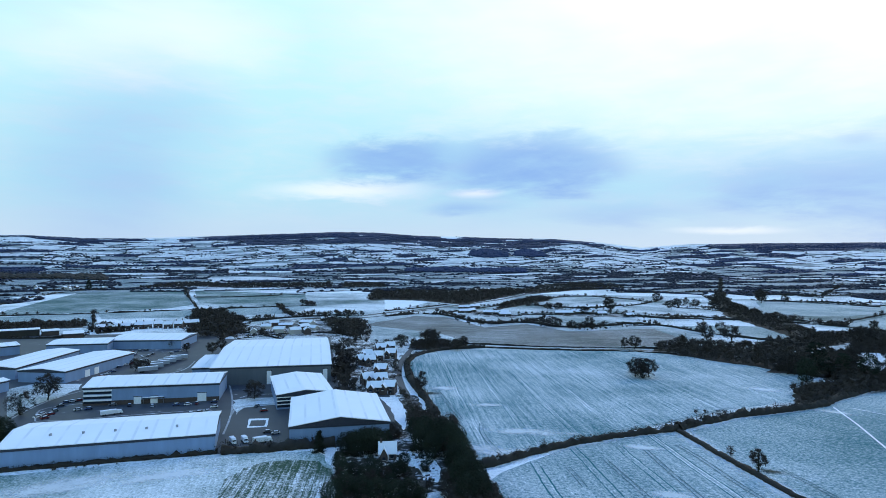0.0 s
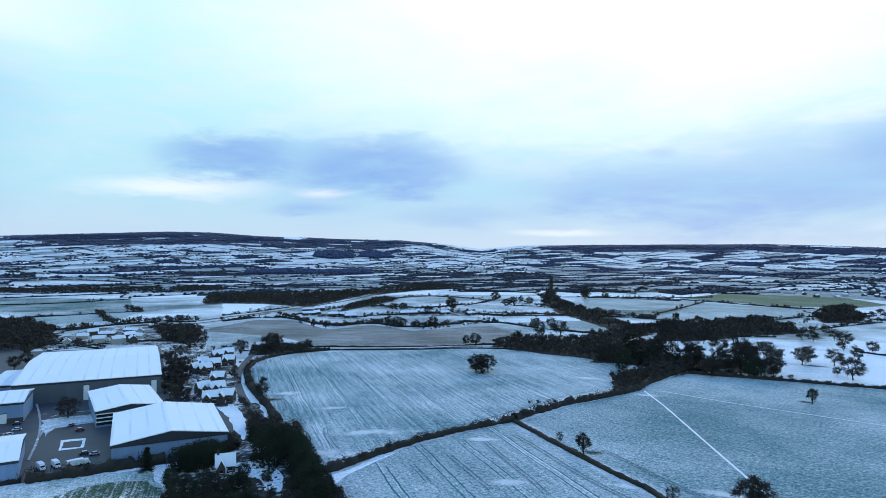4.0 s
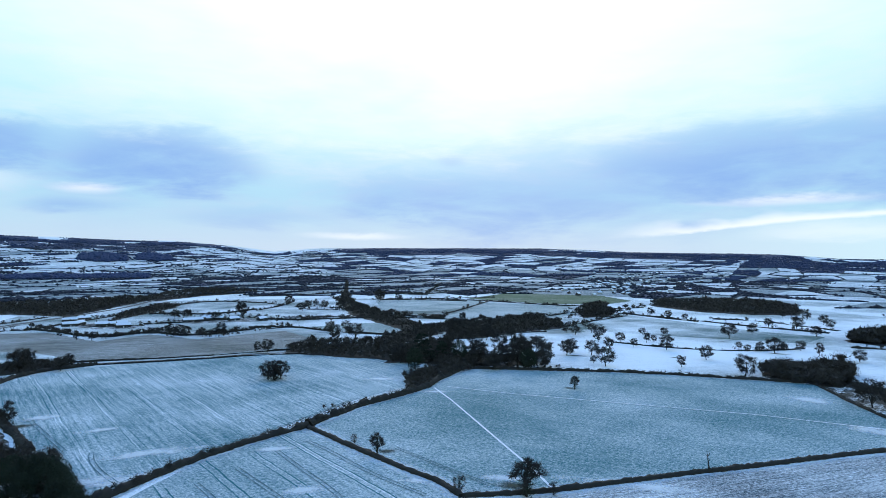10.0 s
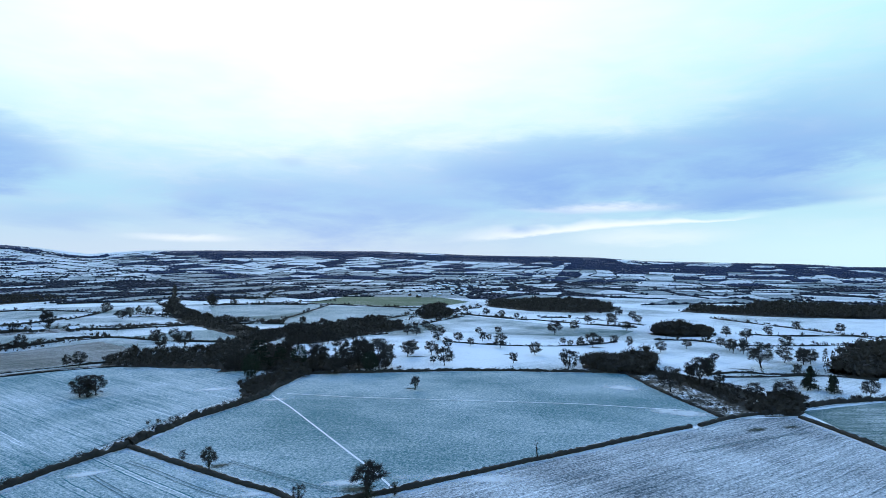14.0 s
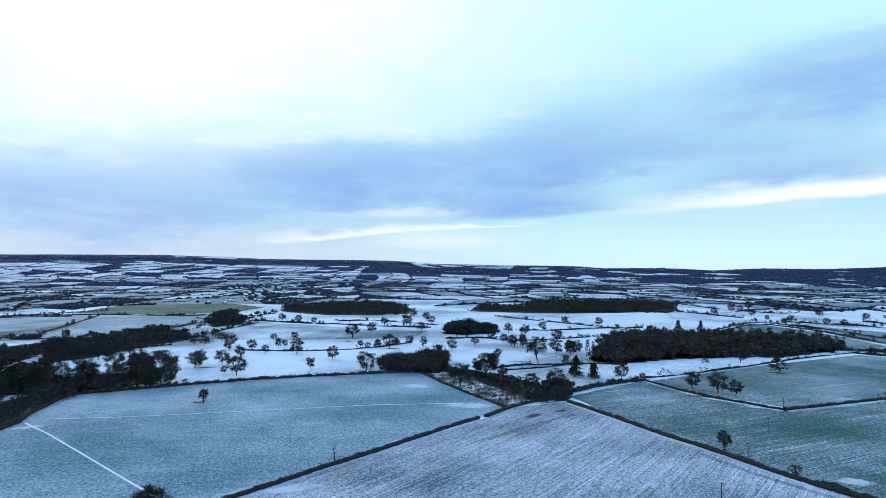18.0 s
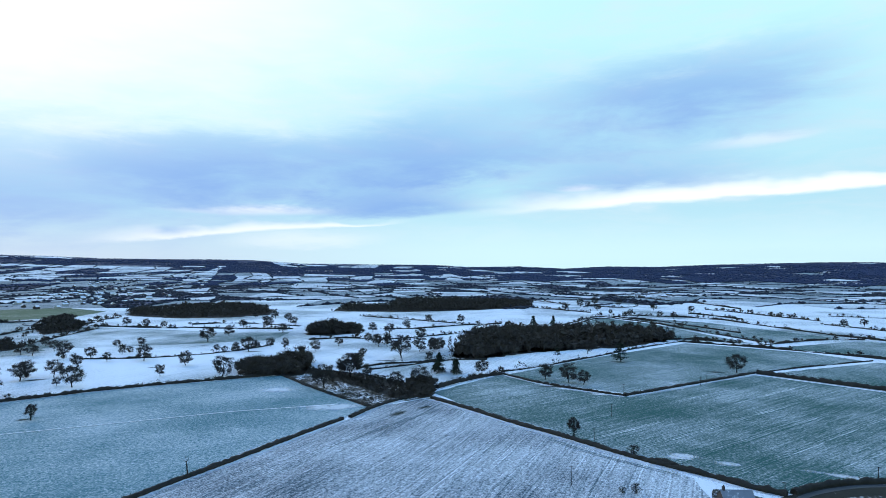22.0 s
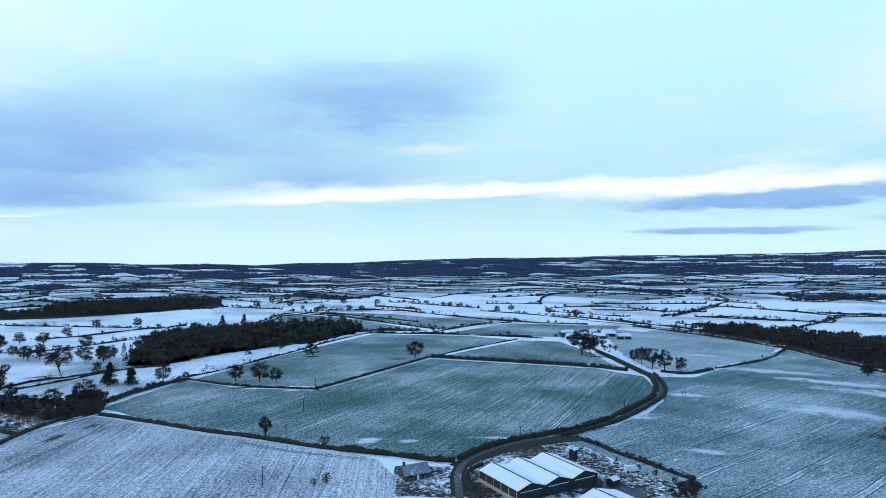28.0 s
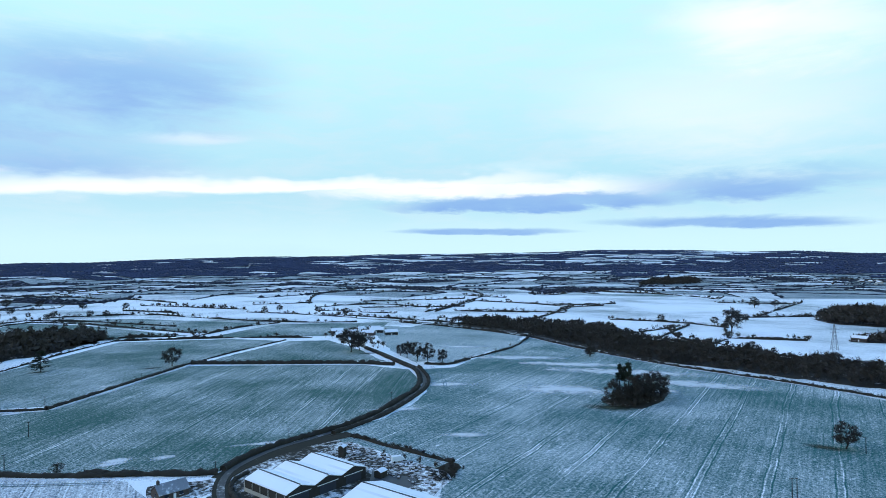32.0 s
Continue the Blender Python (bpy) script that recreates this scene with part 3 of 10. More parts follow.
def hedge(points, tall=1.7, wide=2.0, label="dark trimmed field hedge with bare twigs", shaggy=0.25, mat=None, step=1.6, category="hedge", name="hedge"):
    """A hedge along a line: uneven sides and top, loose twigs, and bushes that outgrew it."""
    rng = np.random.default_rng(int(abs(points[0][0] * 7 + points[0][1] * 13)) + 1)
    away = math.hypot(*points[len(points) // 2])
    near = away < 560
    if not near:
        tall, wide, step = tall * 0.62, wide * 0.42, 2.6 if away < 900 else 4.0
    line = along(smooth_line(points, 1), step)
    LINES.extend((q.x, q.y) for q, u in line[::8])
    prof = [(-0.5, 0.0), (-0.56, 0.45), (-0.40, 0.88), (0.0, 1.0), (0.40, 0.88), (0.56, 0.45), (0.5, 0.0)]
    verts, faces = [], []
    m = len(prof)
    for i, (p, u) in enumerate(line):
        n = Vector((-u.y, u.x))
        base = zat(p.x, p.y) - 0.1
        sway = shaggy * 2.2 * noise.noise((p.x * 0.05, p.y * 0.05, 5))
        k = 1 + 1.3 * shaggy * noise.noise((p.x * 0.21, p.y * 0.21, 9)) + rng.normal() * shaggy * 0.25
        if not near:
            k += 1.1 * noise.noise((p.x * 0.03, p.y * 0.03, 19))
        k = max(0.22, k)
        for a, b in prof:
            j = 1 + rng.normal() * 0.17
            q = p + n * (wide * a * j * (0.7 + 0.3 * k) + sway)
            verts.append((q.x + rng.normal() * 0.1, q.y + rng.normal() * 0.1, base + tall * b * k * (1 + rng.normal() * 0.12)))
        if i:
            for c in range(m - 1):
                s = i * m + c
                faces += [(s - m, s - m + 1, s + 1), (s - m, s + 1, s)]
    faces += [tuple(range(m))[::1][:3], (0, 2, 3), (0, 3, 6), (3, 4, 6), (4, 5, 6)]
    e = (len(line) - 1) * m
    faces += [(e, e + 2, e + 1), (e, e + 3, e + 2), (e, e + 6, e + 3), (e + 3, e + 6, e + 4), (e + 4, e + 6, e + 5)]
    n = int(len(line) * ((9 + 14 * shaggy) if near else (3 + 8 * shaggy)))
    idx = rng.integers(0, len(line), n)
    base = np.array([(line[i][0].x, line[i][0].y, zat(line[i][0].x, line[i][0].y)) for i in idx])
    off = np.stack([rng.normal(size=n) * wide * 0.33, rng.normal(size=n) * wide * 0.33, tall * rng.uniform(0.55, 1.12 + 0.5 * shaggy, n)], 1)
    tv, tf = twig_tris(rng, base + off, (0.42 if near else 0.6) * (1 + shaggy) * tall ** 0.5, 0.6)
    k = len(verts)
    vs, fs = [np.array(verts), tv], [np.array(faces), tf + k]
    if shaggy >= 0.4:
        # saplings and bushes grown out of the top
        k += len(tv)
        length = len(line) * step
        for i in rng.integers(0, len(line), int(length / (7.0 if near else 13.0) * shaggy * 2)):
            p = line[i][0]
            h = tall * rng.uniform(1.2, 2.1) if near else rng.choice((2.6, 3.4, 4.5, 6.5)) * rng.uniform(0.8, 1.2)
            c = rng.normal(size=(60 if near else 30, 3))
            c /= np.linalg.norm(c, axis=1, keepdims=True)
            r = h * rng.uniform(0.2, 0.42)
            centre = np.array([p.x + rng.normal() * wide * 0.25, p.y + rng.normal() * wide * 0.25, zat(p.x, p.y) + h * 0.62])
            bv, bf = spray_tris(rng, centre + c * np.array([r, r, h * 0.34]) * rng.uniform(0.25, 0.9, (len(c), 1)), c, h * (0.22 if near else 0.24), h * (0.05 if near else 0.085))
            vs.append(bv)
            fs.append(bf + k)
            k += len(bv)
    me = tri_mesh(name, np.vstack(vs), np.vstack(fs), mat or M_HEDGE)
    if near and 200 > tall * 40 > 52 and shaggy < 0.65 and "lane" not in label and "yard" not in label and points[0][0] > -20:
        for side in (-1, 1):
            snow_margin(points, wide * 0.5, side, 8.0 if shaggy < 0.35 else 5.5)
    return tagged(new(name, me), label, category)


def snow_margin(points, start, side, width):
    """Snow that drifted along a hedge, thinning out into the field."""
    line = along(smooth_line(points, 1), 5.0)
    verts, faces, uv = [], [], []
    cols = (0.0, 0.25, 1.0)
    for i, (p, u) in enumerate(line):
        n = Vector((-u.y, u.x)) * side
        w = width * (1 + 0.8 * noise.noise((p.x * 0.02, p.y * 0.02, 31.0)))
        for c in cols:
            q = p + n * (start * 0.6 + w * c)
            verts.append((q.x, q.y, zat(q.x, q.y) + 0.20))
        if i:
            for c in range(2):
                k = 3 * i + c
                f = (k - 3, k - 2, k + 1, k)
                faces.append(f if side < 0 else f[::-1])
    me = mesh_of("snow_margin", verts, faces, M_MARGIN)
    layer = me.uv_layers.new(name="across")
    for loop in me.loops:
        k = loop.vertex_index
        layer.data[loop.index].uv = (k // 3 * 5.0, cols[k % 3])
    tagged(new("snow_margin", me), "white snow drifted along a field hedge", "snow", kind="structure")


# ---- trees ----
def limb(verts, faces, a, b, ra, rb, sides=4):
    d = (b - a).normalized()
    s = d.orthogonal().normalized()
    t = d.cross(s)
    k = len(verts)
    for p, r in ((a, ra), (b, rb)):
        for i in range(sides):
            w = 2 * math.pi * i / sides
            verts.append(p + (s * math.cos(w) + t * math.sin(w)) * r)
    for i in range(sides):
        j = (i + 1) % sides
        faces += [(k + i, k + j, k + sides + j), (k + i, k + sides + j, k + sides + i)]


def bare_tree(seed, spread=0.55, bole=0.22, twigs=2300, ivy=0.0, low=-0.45, clumps=38):
    """A leafless broadleaf tree one metre high: trunk, limbs, branches to clumps of fine twigs."""
    rng = random.Random(seed)
    nrng = np.random.default_rng(seed)
    verts, faces = [], []
    rw = 0.74 * spread
    mid, up = Vector((0, 0, 0.5 + 0.28 * bole)), 0.5 - 0.28 * bole
    lean = Vector((rng.gauss(0, 0.03), rng.gauss(0, 0.03), 0))
    top = Vector((0, 0, bole * 1.5)) + lean
    limb(verts, faces, Vector((0, 0, -0.01)), Vector((0, 0, 0.05)), 0.034, 0.024, 6)
    limb(verts, faces, Vector((0, 0, 0.05)), top, 0.024, 0.018, 6)
    limb(verts, faces, top, Vector((lean.x * 2, lean.y * 2, 0.8)), 0.016, 0.004, 5)
    arms = [(top.lerp(Vector((lean.x * 2, lean.y * 2, 0.8)), 0.6), 0.008)]
    n = rng.choice((6, 7, 8))
    for i in range(n):
        w = 2 * math.pi * (i + rng.uniform(-0.3, 0.3)) / n
        rise = rng.uniform(0.15, 0.85)
        a = Vector((0, 0, 0)).lerp(top, rng.uniform(0.72, 1.0))
        e = mid + Vector((math.cos(w) * rw * (0.95 - 0.5 * rise), math.sin(w) * rw * (0.95 - 0.5 * rise), up * (rise * 1.25 - 0.45))) * rng.uniform(0.6, 0.85)
        b = a.lerp(e, 0.5) + Vector((rng.gauss(0, 1), rng.gauss(0, 1), rng.gauss(0.6, 1))) * 0.03
        limb(verts, faces, a, b, 0.0125, 0.009, 4)
        limb(verts, faces, b, e, 0.009, 0.005, 4)
        arms += [(b, 0.0055), (e, 0.0045), (b.lerp(e, 0.5), 0.005)]
    pts, outs = [], []
    per = max(4, twigs // clumps)
    for _ in range(clumps):
        while True:
            d = Vector((rng.gauss(0, 1), rng.gauss(0, 1), rng.gauss(0, 1))).normalized()
            if d.z > low:
                break
        k = rng.uniform(0.25, 1.0) ** 0.45 * rng.uniform(0.82, 1.08)
        c = mid + Vector((d.x * rw, d.y * rw, d.z * up)) * k * 0.86
        a, r0 = min(arms, key=lambda q: (q[0] - c).length)
        b = a.lerp(c, 0.55) + Vector((rng.gauss(0, 1), rng.gauss(0, 1), rng.gauss(0.5, 1))) * 0.018
        limb(verts, faces, a, b, r0 * 0.8, r0 * 0.55, 3)
        limb(verts, faces, b, c, r0 * 0.55, 0.0015, 3)
        size = rng.uniform(0.10, 0.17) * (rw / 0.42) ** 0.5
        q = nrng.normal(size=(per, 3))
        q /= np.linalg.norm(q, axis=1, keepdims=True)
        pts.append(np.array(tuple(c)) + q * size * nrng.uniform(0.05, 0.8, (per, 1)) * np.array([1, 1, 0.72]))
        outs.append(q * 0.7 + np.array(tuple(d)) * 0.7 + np.array([0, 0, 0.25]))
    trunk = tri_mesh("trunk", np.array([tuple(v) for v in verts]), np.array(faces), M_BARK)
    tv, tf = spray_tris(nrng, np.vstack(pts), np.vstack(outs), 0.085, 0.0150)
    tv[:, 2] = np.minimum(tv[:, 2], 1.0)
    crown = tri_mesh("crown", tv, tf, M_TWIG)
    ivy_mesh = None
    if ivy:
        n = int(900 * ivy)
        h = nrng.uniform(0.0, 0.55 + 0.3 * ivy, n)
        w = nrng.uniform(0, 6.3, n)
        r = np.abs(nrng.normal(0, 0.05 + 0.05 * ivy, n)) * (1.1 - 0.6 * h)
        c = np.stack([r * np.cos(w), r * np.sin(w), h], 1)
        v, f2 = twig_tris(nrng, c, 0.06, 0.9)
        ivy_mesh = tri_mesh("ivy", v, f2, M_IVY)
    return trunk, crown, ivy_mesh


def dead_tree(seed):
    """A dead tree one metre high: a leaning trunk and a few broken limbs."""
    rng = random.Random(seed)
    verts, faces = [], []
    a, b, c = Vector((0, 0, -0.01)), Vector((-0.10, 0.02, 0.38)), Vector((-0.22, 0.0, 0.72))
    limb(verts, faces, a, b, 0.040, 0.028, 6)
    limb(verts, faces, b, c, 0.028, 0.016, 5)
    limb(verts, faces, c, Vector((-0.20, 0.05, 0.98)), 0.014, 0.006, 4)
    for start, end in ((b, (0.08, 0.05, 0.52)), (b.lerp(c, 0.4), (-0.36, -0.05, 0.60)), (c, (-0.34, 0.06, 0.82)), (c, (-0.10, -0.06, 0.86))):
        e = Vector(end)
        limb(verts, faces, start, e, 0.014, 0.008, 4)
        for _ in range(3):
            limb(verts, faces, start.lerp(e, rng.uniform(0.5, 1)), e + Vector((rng.gauss(0, 1), rng.gauss(0, 1), rng.gauss(0.6, 1))) * 0.06, 0.006, 0.002, 3)
    return tri_mesh("trunk", np.array([tuple(v) for v in verts]), np.array(faces), M_BARK), None, None


def conifer(seed, wide=0.24, layers=15, flat=False, low=0.14, per=9, size=0.07):
    """An evergreen one metre high: trunk, and whorls of drooping sprays."""
    rng = np.random.default_rng(seed)
    verts, faces = [], []
    limb(verts, faces, Vector((0, 0, -0.01)), Vector((0.005, 0, 0.55)), 0.026, 0.015, 6)
    limb(verts, faces, Vector((0.005, 0, 0.55)), Vector((0, 0, 0.99)), 0.015, 0.003, 5)
    pts = []
    for i in range(layers):
        z = low + (0.97 - low) * i / layers
        reach = wide * ((1 - z) ** 0.75 + 0.06) * rng.uniform(0.75, 1.2) * (1.5 if flat else 1)
        for w in rng.uniform(0, 6.3, 6):
            e = Vector((math.cos(w) * reach, math.sin(w) * reach, z - (0.01 if flat else 0.05)))
            limb(verts, faces, Vector((0, 0, z)), e, 0.006, 0.002, 3)
            for _ in range(per):
                q = rng.uniform(0.2, 1.05)
                pts.append((e.x * q + rng.normal() * 0.016, e.y * q + rng.normal() * 0.016, z + (e.z - z) * q + rng.normal() * 0.012))
    trunk = tri_mesh("trunk", np.array([tuple(v) for v in verts]), np.array(faces), M_BARK)
    tv, tf = twig_tris(rng, np.array(pts), size, 0.9)
    return trunk, tri_mesh("crown", tv, tf, M_IVY), None


def leafy(seed, wide=0.40, n=3600):
    """A dense evergreen one metre high: stem, and a lumpy head of leaf sprays down to the ground."""
    rng = np.random.default_rng(seed)
    verts, faces = [], []
    limb(verts, faces, Vector((0, 0, -0.01)), Vector((0.01, 0, 0.6)), 0.025, 0.008, 5)
    q = rng.normal(size=(n, 3))
    q /= np.linalg.norm(q, axis=1, keepdims=True)
    lump = np.array([1 + 0.30 * noise.noise((v[0] * 1.8 + seed, v[1] * 1.8, v[2] * 1.8)) + 0.2 * noise.noise((v[0] * 5, v[1] * 5, v[2] * 5 + seed)) for v in q])
    q *= (rng.uniform(0.3, 1.0, (n, 1)) ** 0.4) * lump[:, None]
    q = q * np.array([wide, wide, 0.5]) + np.array([0, 0, 0.48])
    v, f2 = twig_tris(rng, q[q[:, 2] > 0], 0.075, 0.8)
    trunk = tri_mesh("trunk", np.array([tuple(w) for w in verts]), np.array(faces), M_BARK)
    return trunk, tri_mesh("crown", v, f2, M_IVY), None


KINDS = {}


def tree_kind(key):
    if key not in KINDS:
        if key.startswith("oak"):
            KINDS[key] = bare_tree(11 + int(key[3:] or 0), 0.66, 0.12, 3000, low=-0.88, clumps=48)
        elif key.startswith("tall"):
            KINDS[key] = bare_tree(41 + int(key[4:] or 0), 0.46, 0.14, 2400, low=-0.9)
        elif key == "ivied":
            KINDS[key] = bare_tree(61, 0.50, 0.16, 2000, 0.7)
        elif key == "dead":
            KINDS[key] = dead_tree(77)
        elif key == "shrub":
            KINDS[key] = bare_tree(83, 0.85, 0.05, 2200, 0.8, low=-0.95)
        elif key == "holm":
            KINDS[key] = leafy(29)
        elif key == "spruce":
            KINDS[key] = conifer(5, 0.34, 16, False, 0.10, 16, 0.09)
        elif key == "cedar":
            KINDS[key] = conifer(8, 0.36, 9, True, 0.16, 26, 0.085)
        elif key == "pine":
            KINDS[key] = conifer(91, 0.15, 6, True, 0.50, 40, 0.07)
        elif key == "cypress":
            KINDS[key] = conifer(19, 0.20, 20, False, 0.04, 20, 0.08)
    return KINDS[key]


TREE_WORDS = {"oak": ("bare_oak", "bare broad-crowned oak standing in snow"), "tall": ("bare_tree", "tall bare winter tree beside a hedge"),
              "ivied": ("ivied_tree", "bare tree with dark ivy up its trunk"), "dead": ("dead_tree", "dead leaning tree with broken limbs"),
              "shrub": ("shrub", "low tangled dark shrub at the field edge"), "spruce": ("spruce", "dark evergreen spruce with drooping boughs"),
              "cedar": ("cedar", "dark flat-layered cedar standing in snow"), "pine": ("pine", "tall dark pine with an uneven crown"),
              "cypress": ("cypress", "dense dark garden cypress"), "holm": ("evergreen_tree", "dense dark evergreen tree beside the gardens")}


def tree(x, y, tall, key="oak0", girth=1.0, label=""):
    """One tree: an Empty at its foot, with trunk, crown and any ivy."""
    kind = key.rstrip("0123456789")
    word, text = TREE_WORDS[kind]
    root = new(word)
    root.empty_display_size = 0.5
    tagged(root, label or text, "tree" if kind != "shrub" else "shrub", "trees in the fields")
    for me in tree_kind(key):
        if me:
            ob = new(me.name.split(".")[0], me)
            ob.parent = root
    root.location = (x, y, zat(x, y))
    root.rotation_euler = (0, 0, (x * 1.7 + y * 2.3) % 6.28)
    root.scale = (tall * girth, tall * girth, tall)
    return root


def wood_tree(seed, n=60, wide=0.42, core=0.6, trunk=True, length=0.17, width=0.04, evergreen=False):
    """A cheap tree of a wood, one metre high: a stem, a dense lumpy heart of branches, and fine twigs round it."""
    rng = np.random.default_rng(seed)
    high, mid = (0.42, 0.57) if trunk else (0.46, 0.46)
    vs, fs, k = [], [], 0
    if evergreen:
        h = rng.uniform(0.05, 0.98, n)
        w = rng.uniform(0, 6.3, n)
        r = 0.24 * (1 - h) ** 0.8 + 0.015
        c = np.stack([np.cos(w), np.sin(w), np.full(n, -0.25)], 1)
        v, f = spray_tris(rng, np.stack([r * np.cos(w) * 0.6, r * np.sin(w) * 0.6, h], 1), c, 0.13, 0.09)
    else:
        c = rng.normal(size=(n, 3))
        c /= np.linalg.norm(c, axis=1, keepdims=True)
        lump = 1 + 0.25 * np.sin(c[:, :1] * 5 + seed) * np.cos(c[:, 1:2] * 6)
        p = c * rng.uniform(0.45, 0.86, (n, 1)) * lump * np.array([wide, wide, high]) + np.array([0, 0, mid])
        v, f = spray_tris(rng, p, c + np.array([0, 0, 0.35]), length, width)
        v[:, 2] = np.maximum(v[:, 2], 0.0)
    vs.append(v)
    fs.append(f)
    k = len(v)
    if core:
        q = rng.normal(size=(16, 3))
        q *= rng.uniform(0.1, 1.0, (16, 1)) ** 0.5 * core / np.linalg.norm(q, axis=1, keepdims=True)
        q = q * (np.array([wide, wide, high]) if not evergreen else np.array([0.12, 0.12, 0.5])) + np.array([0, 0, mid])
        v, f = twig_tris(rng, q, 0.50 * wide / 0.46 if not evergreen else 0.2, 0.9)
        v[:, 2] = np.maximum(v[:, 2], 0.0)
        vs.append(v)
        fs.append(f + k)
        k += len(v)
    if trunk:
        verts, faces = [], []
        limb(verts, faces, Vector((0, 0, 0)), Vector((0.01, 0, 0.5)), 0.022, 0.012, 3)
        vs.append(np.array([tuple(q) for q in verts]))
        fs.append(np.array(faces) + k)
    return np.vstack(vs), np.vstack(fs)


def far_tree(seed):
    """A tree a long way off, one metre high: a rough rounded clump."""
    rng = np.random.default_rng(seed)
    j = np.array([(1, 0, 0), (0, 1, 0), (-1, 0, 0), (0, -1, 0), (0, 0, 1), (0, 0, -0.8)]) * (1 + rng.normal(size=(6, 1)) * 0.22)
    j = j * np.array([0.85, 0.85, 0.55]) + np.array([rng.normal() * 0.1, rng.normal() * 0.1, 0.42])
    return j, np.array([(0, 1, 4), (1, 2, 4), (2, 3, 4), (3, 0, 4), (1, 0, 5), (2, 1, 5), (3, 2, 5), (0, 3, 5)])


def scatter(name, spots, sizes, models, mat, label, category, seed=1):
    """Many trees joined into one mesh. spots: x, y, z rows."""
    rng = np.random.default_rng(seed)
    vs, fs, k = [], [], 0
    pick = rng.integers(0, len(models), len(spots))
    for (x, y, z), s, m in zip(spots, sizes, pick):
        v, f2 = models[m]
        w = rng.uniform(0, 6.28)
        co, si = math.cos(w) * s, math.sin(w) * s
        wide = rng.uniform(0.85, 1.25)
        q = np.stack([(v[:, 0] * co - v[:, 1] * si) * wide + x, (v[:, 0] * si + v[:, 1] * co) * wide + y, v[:, 2] * s + z], 1)
        vs.append(q)
        fs.append(f2 + k)
        k += len(q)
    ob = new(name, tri_mesh(name, np.vstack(vs), np.vstack(fs), mat))
    return tagged(ob, label, category, kind="stuff")


WOOD_MODELS = [wood_tree(s, 44, 0.58, 0.56, length=0.13, width=0.07) for s in range(6)]
LIGHT_MODELS = [wood_tree(20 + s, 60, 0.46, 0.42, length=0.16, width=0.06) for s in range(5)]
FAR_MODELS = [far_tree(40 + s) for s in range(6)]
FINE_MODELS = [wood_tree(120 + s, 112, 0.46, 0.50, length=0.12, width=0.045) for s in range(5)]
NEAR_MODELS = [wood_tree(80 + s, 187, 0.44, 0.46, length=0.12, width=0.028) for s in range(5)]
BUSH_MODELS = [wood_tree(90 + s, 162, 0.44, 0.54, trunk=False, length=0.11, width=0.045) for s in range(4)]
PINE_MODELS = [wood_tree(60 + s, 80, core=0.7, evergreen=True) for s in range(3)]


def inside(x, y, poly):
    hit = np.zeros(np.shape(x), dtype=bool)
    for (x1, y1), (x2, y2) in zip(poly, poly[1:] + poly[:1]):
        cut = ((y1 > y) != (y2 > y)) & (x < (x2 - x1) * (y - y1) / (y2 - y1 + 1e-12) + x1)
        hit ^= cut
    return hit


def wood(points, tall, gap=7.0, label="dark bare winter wood standing in snow", evergreen=0.0, mat=None, models=None, name="wood", gaps=-9.0):
    """A wood or copse: trees at a spacing inside an outline."""
    rng = np.random.default_rng(int(abs(points[0][0] * 3 + points[0][1])) + 7)
    gap = gap * (1.15 if models is None else 1.0)
    px, py = [p[0] for p in points], [p[1] for p in points]
    xs, ys = np.meshgrid(np.arange(min(px), max(px) + gap, gap), np.arange(min(py), max(py) + gap, gap))
    xs = xs.ravel() + rng.uniform(-0.45, 0.45, xs.size) * gap
    ys = ys.ravel() + rng.uniform(-0.45, 0.45, ys.size) * gap
    wx = np.array([noise.noise((x * 0.045, y * 0.045, 4.0)) for x, y in zip(xs, ys)]) * 1.6 * gap
    wy = np.array([noise.noise((x * 0.045, y * 0.045, 6.0)) for x, y in zip(xs, ys)]) * 1.6 * gap
    keep = inside(xs + wx, ys + wy, points)
    keep &= np.array([noise.noise((x * 0.028, y * 0.028, 12.0)) + 0.4 * noise.noise((x * 0.11, y * 0.11, 2.0)) for x, y in zip(xs, ys)]) > gaps
    xs, ys = xs[keep], ys[keep]
    if not len(xs):
        xs, ys = np.array([px[0]]), np.array([py[0]])
    spots = np.stack([xs, ys, height(xs, ys) - 0.3], 1)
    wave = np.array([noise.noise((x * 0.035, y * 0.035, 2.0)) for x, y in zip(xs, ys)])
    sizes = tall * rng.uniform(0.62, 1.08, len(xs)) * (1 + 0.5 * wave)
    sizes[rng.random(len(xs)) < 0.06] *= 1.3
    # lower and shrubbier towards the rim
    deep = sum(inside(xs + dx, ys + dy, points).astype(float) for dx, dy in ((9, 0), (-9, 0), (0, 9), (0, -9))) / 4
    sizes *= 0.55 + 0.45 * deep
    pool = models or (FINE_MODELS if math.hypot(sum(px) / len(px), sum(py) / len(py)) < 620 else WOOD_MODELS if math.hypot(sum(px) / len(px), sum(py) / len(py)) < 2200 else FAR_MODELS)
    if evergreen:
        pool = list(pool) * 2 + PINE_MODELS * max(1, round(8 * evergreen / 3))
    ob = scatter(name, spots, sizes, pool, mat or M_WOOD, label, "wood", 3)
    patch("wood_floor", points, M_LITTER, "dark leaf litter with thin snow under the trees", "woodland floor", 0.10, wobble=min(5.0, 0.7 * gap))
    return ob


